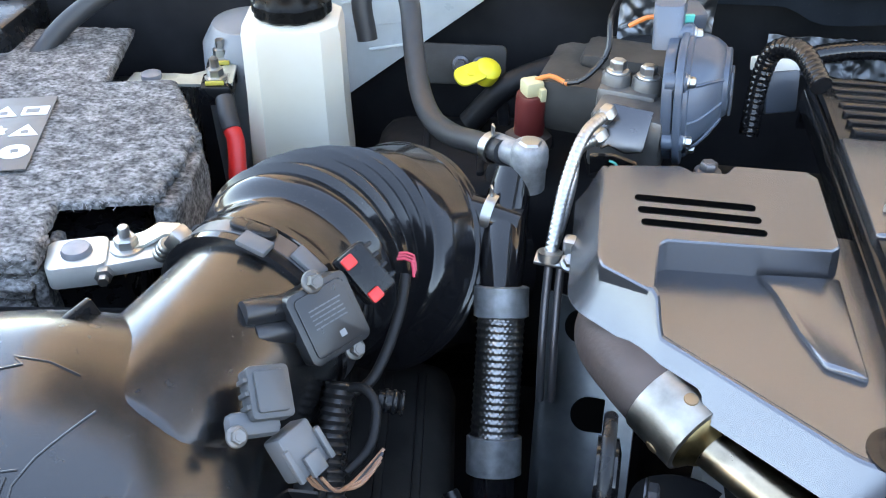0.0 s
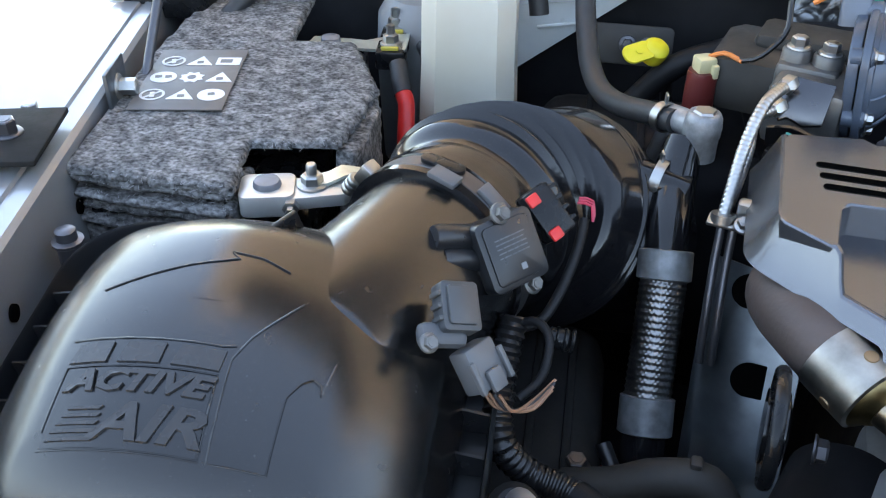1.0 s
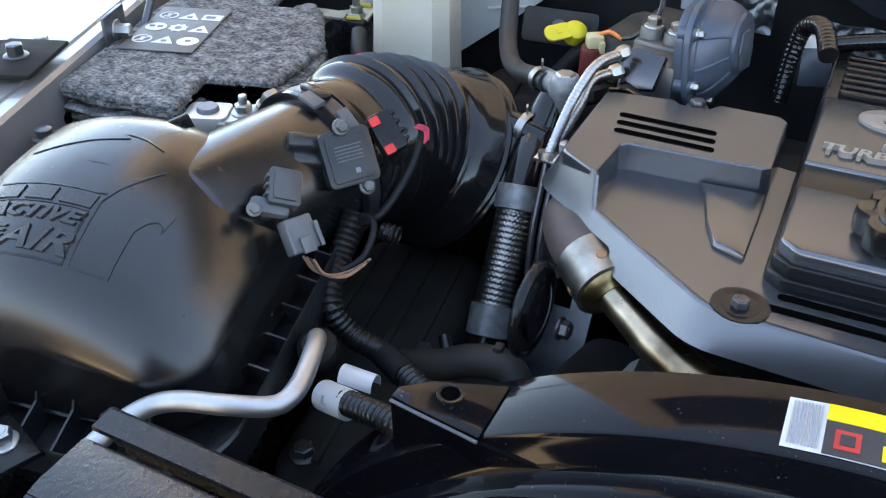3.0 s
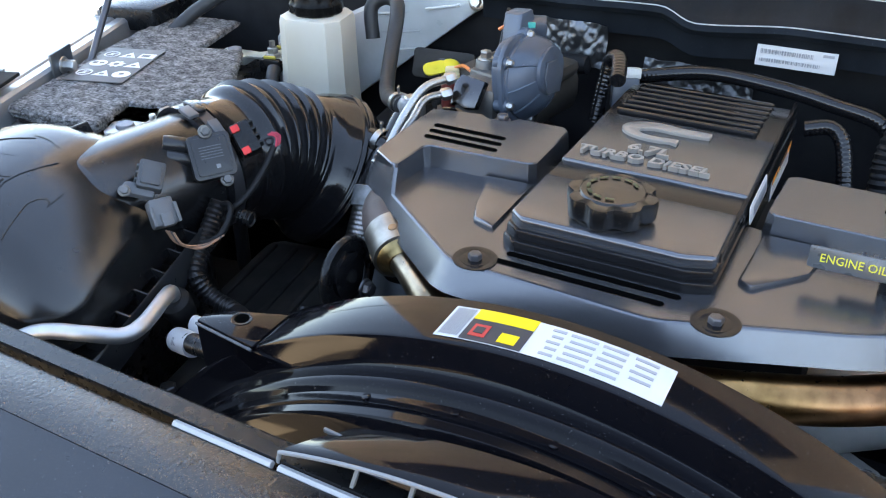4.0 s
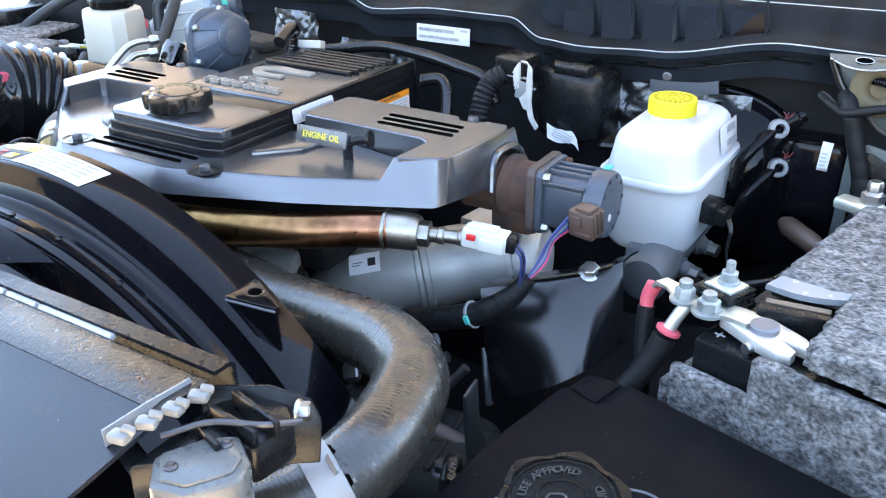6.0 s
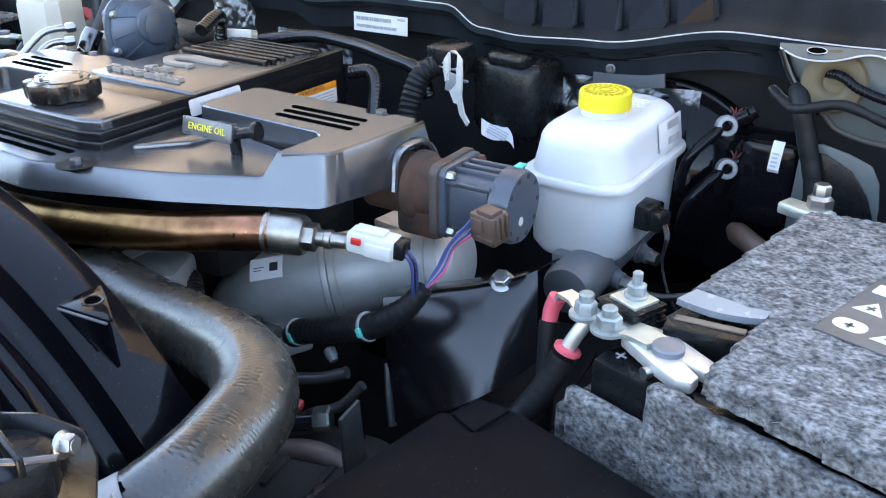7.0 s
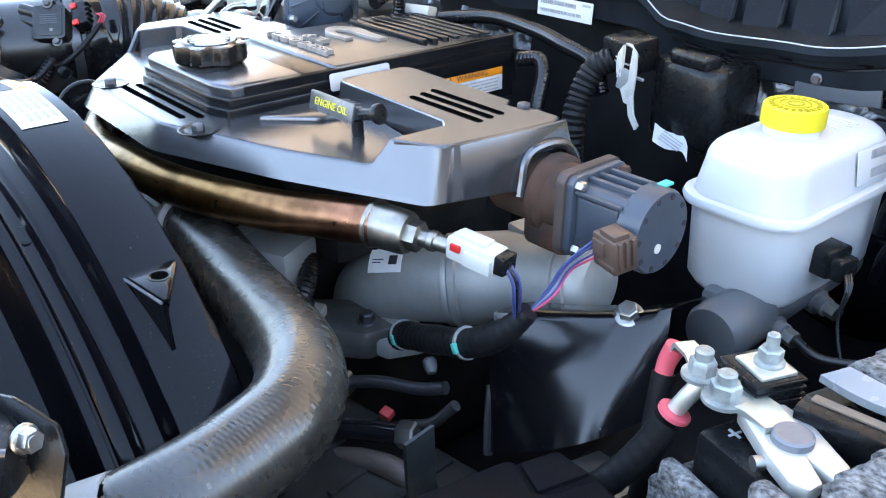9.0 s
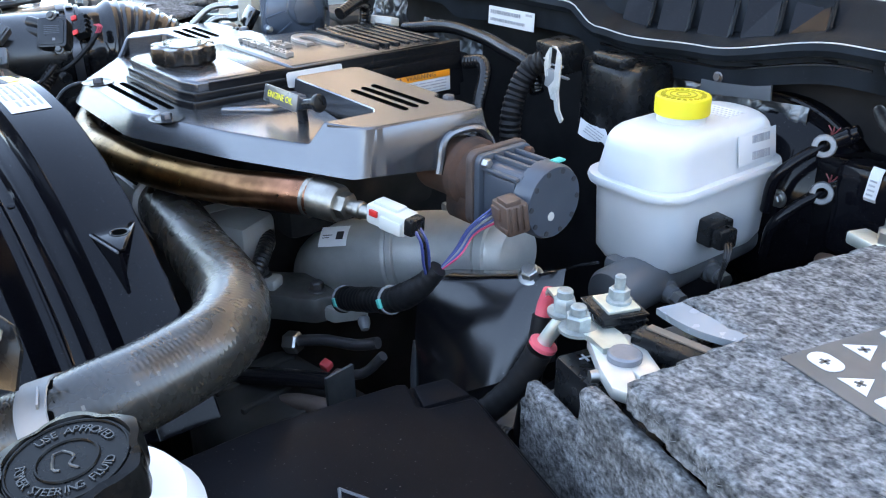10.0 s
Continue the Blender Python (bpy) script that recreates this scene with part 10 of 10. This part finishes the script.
def build_fuse_box():
    fb = thing("fuse_box", "black plastic fuse box with a stepped lid", "fuse box", (0.60, -0.06, -0.2))
    bm = bmesh.new()
    lid = [(0.470, -0.118), (0.489, -0.006), (0.498, 0.031), (0.534, 0.032), (0.735, -0.022), (0.715, -0.19), (0.47, -0.19)]
    prism(bm, lid, -0.165, -0.136, 0.006, segments=3)
    part("lid_skirt", bm, FUSE_LID, fb)
    bm = bmesh.new()
    prism(bm, [(0.474, -0.116), (0.491, -0.012), (0.496, -0.006), (0.524, -0.017), (0.531, -0.012), (0.541, 0.022), (0.728, -0.028), (0.709, -0.186), (0.474, -0.186)], -0.140, -0.129, 0.003, segments=3)
    top = part("lid", bm, FUSE_LID, fb)
    bm = bmesh.new()
    prism(bm, [(0.496, -0.001), (0.503, 0.027), (0.532, 0.027), (0.523, -0.012)], -0.140, -0.133, 0.003)
    part("lid_step", bm, FUSE_LID, fb)
    bm = bmesh.new()
    for pts in ([(0.566, -0.112), (0.60, -0.10), (0.628, -0.112)], [(0.566, -0.112), (0.60, -0.128), (0.628, -0.112)]):
        sweep(bm, [(x, y, -0.1288) for x, y in pts], 0.0012, 6, 0.005)
    part("raised_mark", bm, GREY_PLASTIC, top)
    bm = bmesh.new()
    prism(bm, [(0.474, -0.116), (0.500, 0.026), (0.532, 0.028), (0.728, -0.026), (0.70, -0.186), (0.474, -0.186)], -0.30, -0.164, 0.004)
    part("base", bm, FUSE_LID, fb)
    settle(fb, 0.002, 0.014, 0.002)


def build_steering_reservoir():
    ps = thing("steering_reservoir", "black lobed power steering cap on a white reservoir", "reservoir", (0.610, -0.260, -0.1))
    m = pose(0.610, -0.258, -0.010, 6, 4, -20)
    bm = bmesh.new()
    lathe(bm, [(0.052, -0.10), (0.052, -0.035), (0.045, -0.022), (0.028, -0.016), (0.028, -0.008)], m, 40)
    part("reservoir", bm, WHITE_PLASTIC, ps)
    bm = bmesh.new()
    rows = []
    for r, h in ((0.94, -0.010), (1.0, -0.008), (1.0, 0.006), (0.97, 0.010), (0.86, 0.0112), (0.83, 0.0095), (0.02, 0.0095)):
        loop = []
        for k in range(72):
            a = 2 * math.pi * k / 72
            lobe = 1 - (0.075 * (0.5 - 0.5 * math.cos(6 * a)) ** 3 if r > 0.85 else 0) + (0.06 * (0.5 + 0.5 * math.cos(6 * a)) ** 6 if r > 0.95 else 0)
            loop.append((0.0335 * r * lobe * math.cos(a), 0.0335 * r * lobe * math.sin(a), h))
        rows.append(loop)
    stacked(bm, rows, m)
    cap = part("cap", bm, CAP_BLACK, ps)
    bm = bmesh.new()
    ring(bm, m @ pose(0, 0, 0.0098), 0.0135, 0.0009, 36, 6)
    ring(bm, m @ pose(0, 0, 0.0098), 0.0265, 0.0008, 44, 6)
    part("raised_ring", bm, CAP_BLACK, cap)
    bm = bmesh.new()
    for pts in ([(-0.007, -0.002), (-0.002, 0.003), (0.003, 0.001), (0.007, 0.005)], [(-0.006, -0.006), (0.004, -0.006), (0.006, -0.003)], [(-0.007, -0.002), (-0.006, -0.006)]):
        sweep(bm, [m @ Vector((x, y, 0.0097)) for x, y in pts], 0.0007, 6, 0.002)
    part("symbol", bm, RELIEF_DARK, cap)
    for word, start, step_, turn_ in (("POWER STEERING FLUID", -95.0, 8.6, 90), ("USE APPROVED", 216.0, -9.2, -90)):
        for k, ch in enumerate(word):
            if ch == " ":
                continue
            deg = start + step_ * k
            writing("letter", ch, m @ pose(0.0200 * math.cos(radians(deg)), 0.0200 * math.sin(radians(deg)), 0.0098, 0, 0, deg + turn_), 0.0064, RELIEF_DARK, cap, 0.0006)


RELIEF_DARK = surface("worn_black_relief", (0.030, 0.029, 0.028), 0.35)


def build_right_cables():
    loom = thing("taped_loom", "black taped loom with pale bands and teal tabs crossing the shield", "cable", (0.33, 0.1, -0.16))
    bm = bmesh.new()
    sweep(bm, [(0.240, 0.112, -0.204), (0.252, 0.108, -0.194), (0.285, 0.103, -0.180), (0.318, 0.100, -0.166), (0.343, 0.099, -0.156), (0.366, 0.101, -0.142), (0.384, 0.106, -0.126), (0.396, 0.114, -0.108)], lambda run, s: 0.0124 + 0.00022 * math.sin(run * 820) + 0.0008 * noise.noise(Vector((run * 60, 0, 4))) - 0.004 * max(0, s - 0.75) * 4, 18, 0.0018)
    part("cable", bm, TAPE, loom)
    for at, way in (((0.249, 0.109, -0.196), (0.7, -0.2, 0.6)), ((0.343, 0.099, -0.1555), (0.85, 0.0, 0.45))):
        bm = bmesh.new()
        lathe(bm, [(0.0128, 0), (0.0140, 0.0004), (0.0140, 0.0026), (0.0128, 0.003)], axis(at, way), 24)
        part("band", bm, GREY_LIGHT, loom, "pale clip band")
        bm = bmesh.new()
        box(bm, (0, -0.0132, 0.0016), (0.009, 0.004, 0.005), bevel=0.001, m=Matrix.Translation(at) @ pose(0, 0, 0, 0, 65, 0))
        part("band_tab", bm, TEAL, loom, "teal band tab")
    bm = bmesh.new()
    lathe(bm, [(0.004, 0), (0.006, 0.002), (0.006, 0.008), (0.004, 0.014)], axis((0.295, 0.100, -0.194), (0.6, -0.3, -0.5)), 10)
    part("clip", bm, GREY_PLASTIC, loom)
    settle(loom, 0.012, -0.004, 0.012)
    for pts, r, mat_, nm, lab in (
        ([(0.10, 0.10, -0.155), (0.14, 0.085, -0.150), (0.17, 0.06, -0.160), (0.19, 0.03, -0.185)], 0.008, LOOM, "lower_loom", "black corrugated loom below the tinted tube"),
        ([(0.28, 0.04, -0.26), (0.31, 0.06, -0.235), (0.335, 0.075, -0.225), (0.355, 0.085, -0.20)], 0.005, STEEL_DARK, "steering_pipe", "dark steel steering pipe deep in the bay"),
        ([(0.24, 0.0, -0.28), (0.28, 0.01, -0.262), (0.31, 0.02, -0.25), (0.345, 0.03, -0.245), (0.38, 0.04, -0.26)], 0.010, RUST_DARK, "rusty_pipe", "browned steel pipe deep in the bay"),
        ([(0.40, 0.0, -0.30), (0.405, -0.02, -0.24), (0.42, -0.05, -0.20), (0.44, -0.09, -0.19)], 0.007, LOOM, "side_loom", "black loom beside the fuse box"),
        ([(0.45, 0.10, -0.30), (0.475, 0.09, -0.24), (0.50, 0.085, -0.21), (0.53, 0.09, -0.20)], 0.010, LOOM, "side_loom", "black loom below the battery cables"),
        ([(0.55, 0.32, -0.20), (0.58, 0.30, -0.17), (0.61, 0.27, -0.13), (0.625, 0.23, -0.10)], 0.004, LOOM, "thin_cable", "thin black cable beside the felt battery"),
    ):
        bm = bmesh.new()
        sweep(bm, pts, ribbed(r, 0.0011, 0.005) if "loom" in nm else r, 12, 0.0016 if "loom" in nm else 0.006)
        solo(nm, bm, mat_, lab, "cable" if "loom" in nm or "cable" in nm else "pipe")
    for at, label in (((0.300, 0.055, -0.225), "small red plug deep below the loom"), ((0.262, 0.03, -0.30), "small red clip deep beside the engine")):
        bm = bmesh.new()
        box(bm, at, (0.011, 0.010, 0.009), (20, 10, 15), 0.002)
        solo("red_plug", bm, RED_CLOTH, label, "plug", "small red plugs")
    for at, way in (((0.385, -0.005, -0.262), (0.4, -0.6, 0.5)), ((0.405, -0.03, -0.285), (0.2, -0.5, 0.8))):
        bm = bmesh.new()
        bolt(bm, axis(at, way), 0.010, 0.016, 0.014)
        solo("frame_bolt", bm, STEEL, "plated bolt head deep beside the fuse box", "bolt", "frame bolts")
    bm = bmesh.new()
    sheet(bm, [[(0.405, 0.02, -0.16), (0.41, -0.01, -0.16)], [(0.408, 0.02, -0.21), (0.413, -0.01, -0.22)], [(0.43, 0.02, -0.26), (0.435, -0.02, -0.27)]], 0.003)
    solo("grey_bracket", bm, STEEL_PLATE, "grey steel strip bracket beside the fuse box", "bracket")
    fr = thing("latch_bracket", "dark steel latch bracket bolted beside the shroud", "bracket", (0.41, -0.25, -0.03))
    mm = facing((0.408, -0.255, -0.030), (-0.55, 0.75, -0.35), (0, 0, 1))
    bm = bmesh.new()
    prism(bm, [(0.036, 0.022), (-0.006, 0.020), (-0.030, 0.010), (-0.036, -0.004), (-0.034, -0.030), (0.036, -0.030)], -0.002, 0.002, 0.001, mm)
    part("plate", bm, PLASTIC, fr)
    bm = bmesh.new()
    prism(bm, rounded(0.014, 0.009, 0.002, 3, (0.010, -0.010)), -0.0028, 0.0028, 0, mm)
    part("window", bm, SHADE_BLACK, fr)
    bm = bmesh.new()
    bolt(bm, axis((0.4345, -0.251, -0.018), (0.9, 0.3, 0.15)), 0.006, 0.008, 0.0075)
    part("bracket_bolt", bm, STEEL, fr, "zinc bolt")


build_brake_reservoir()
build_firewall_parts()
build_driver_battery()
build_fuse_box()
build_steering_reservoir()
build_right_cables()
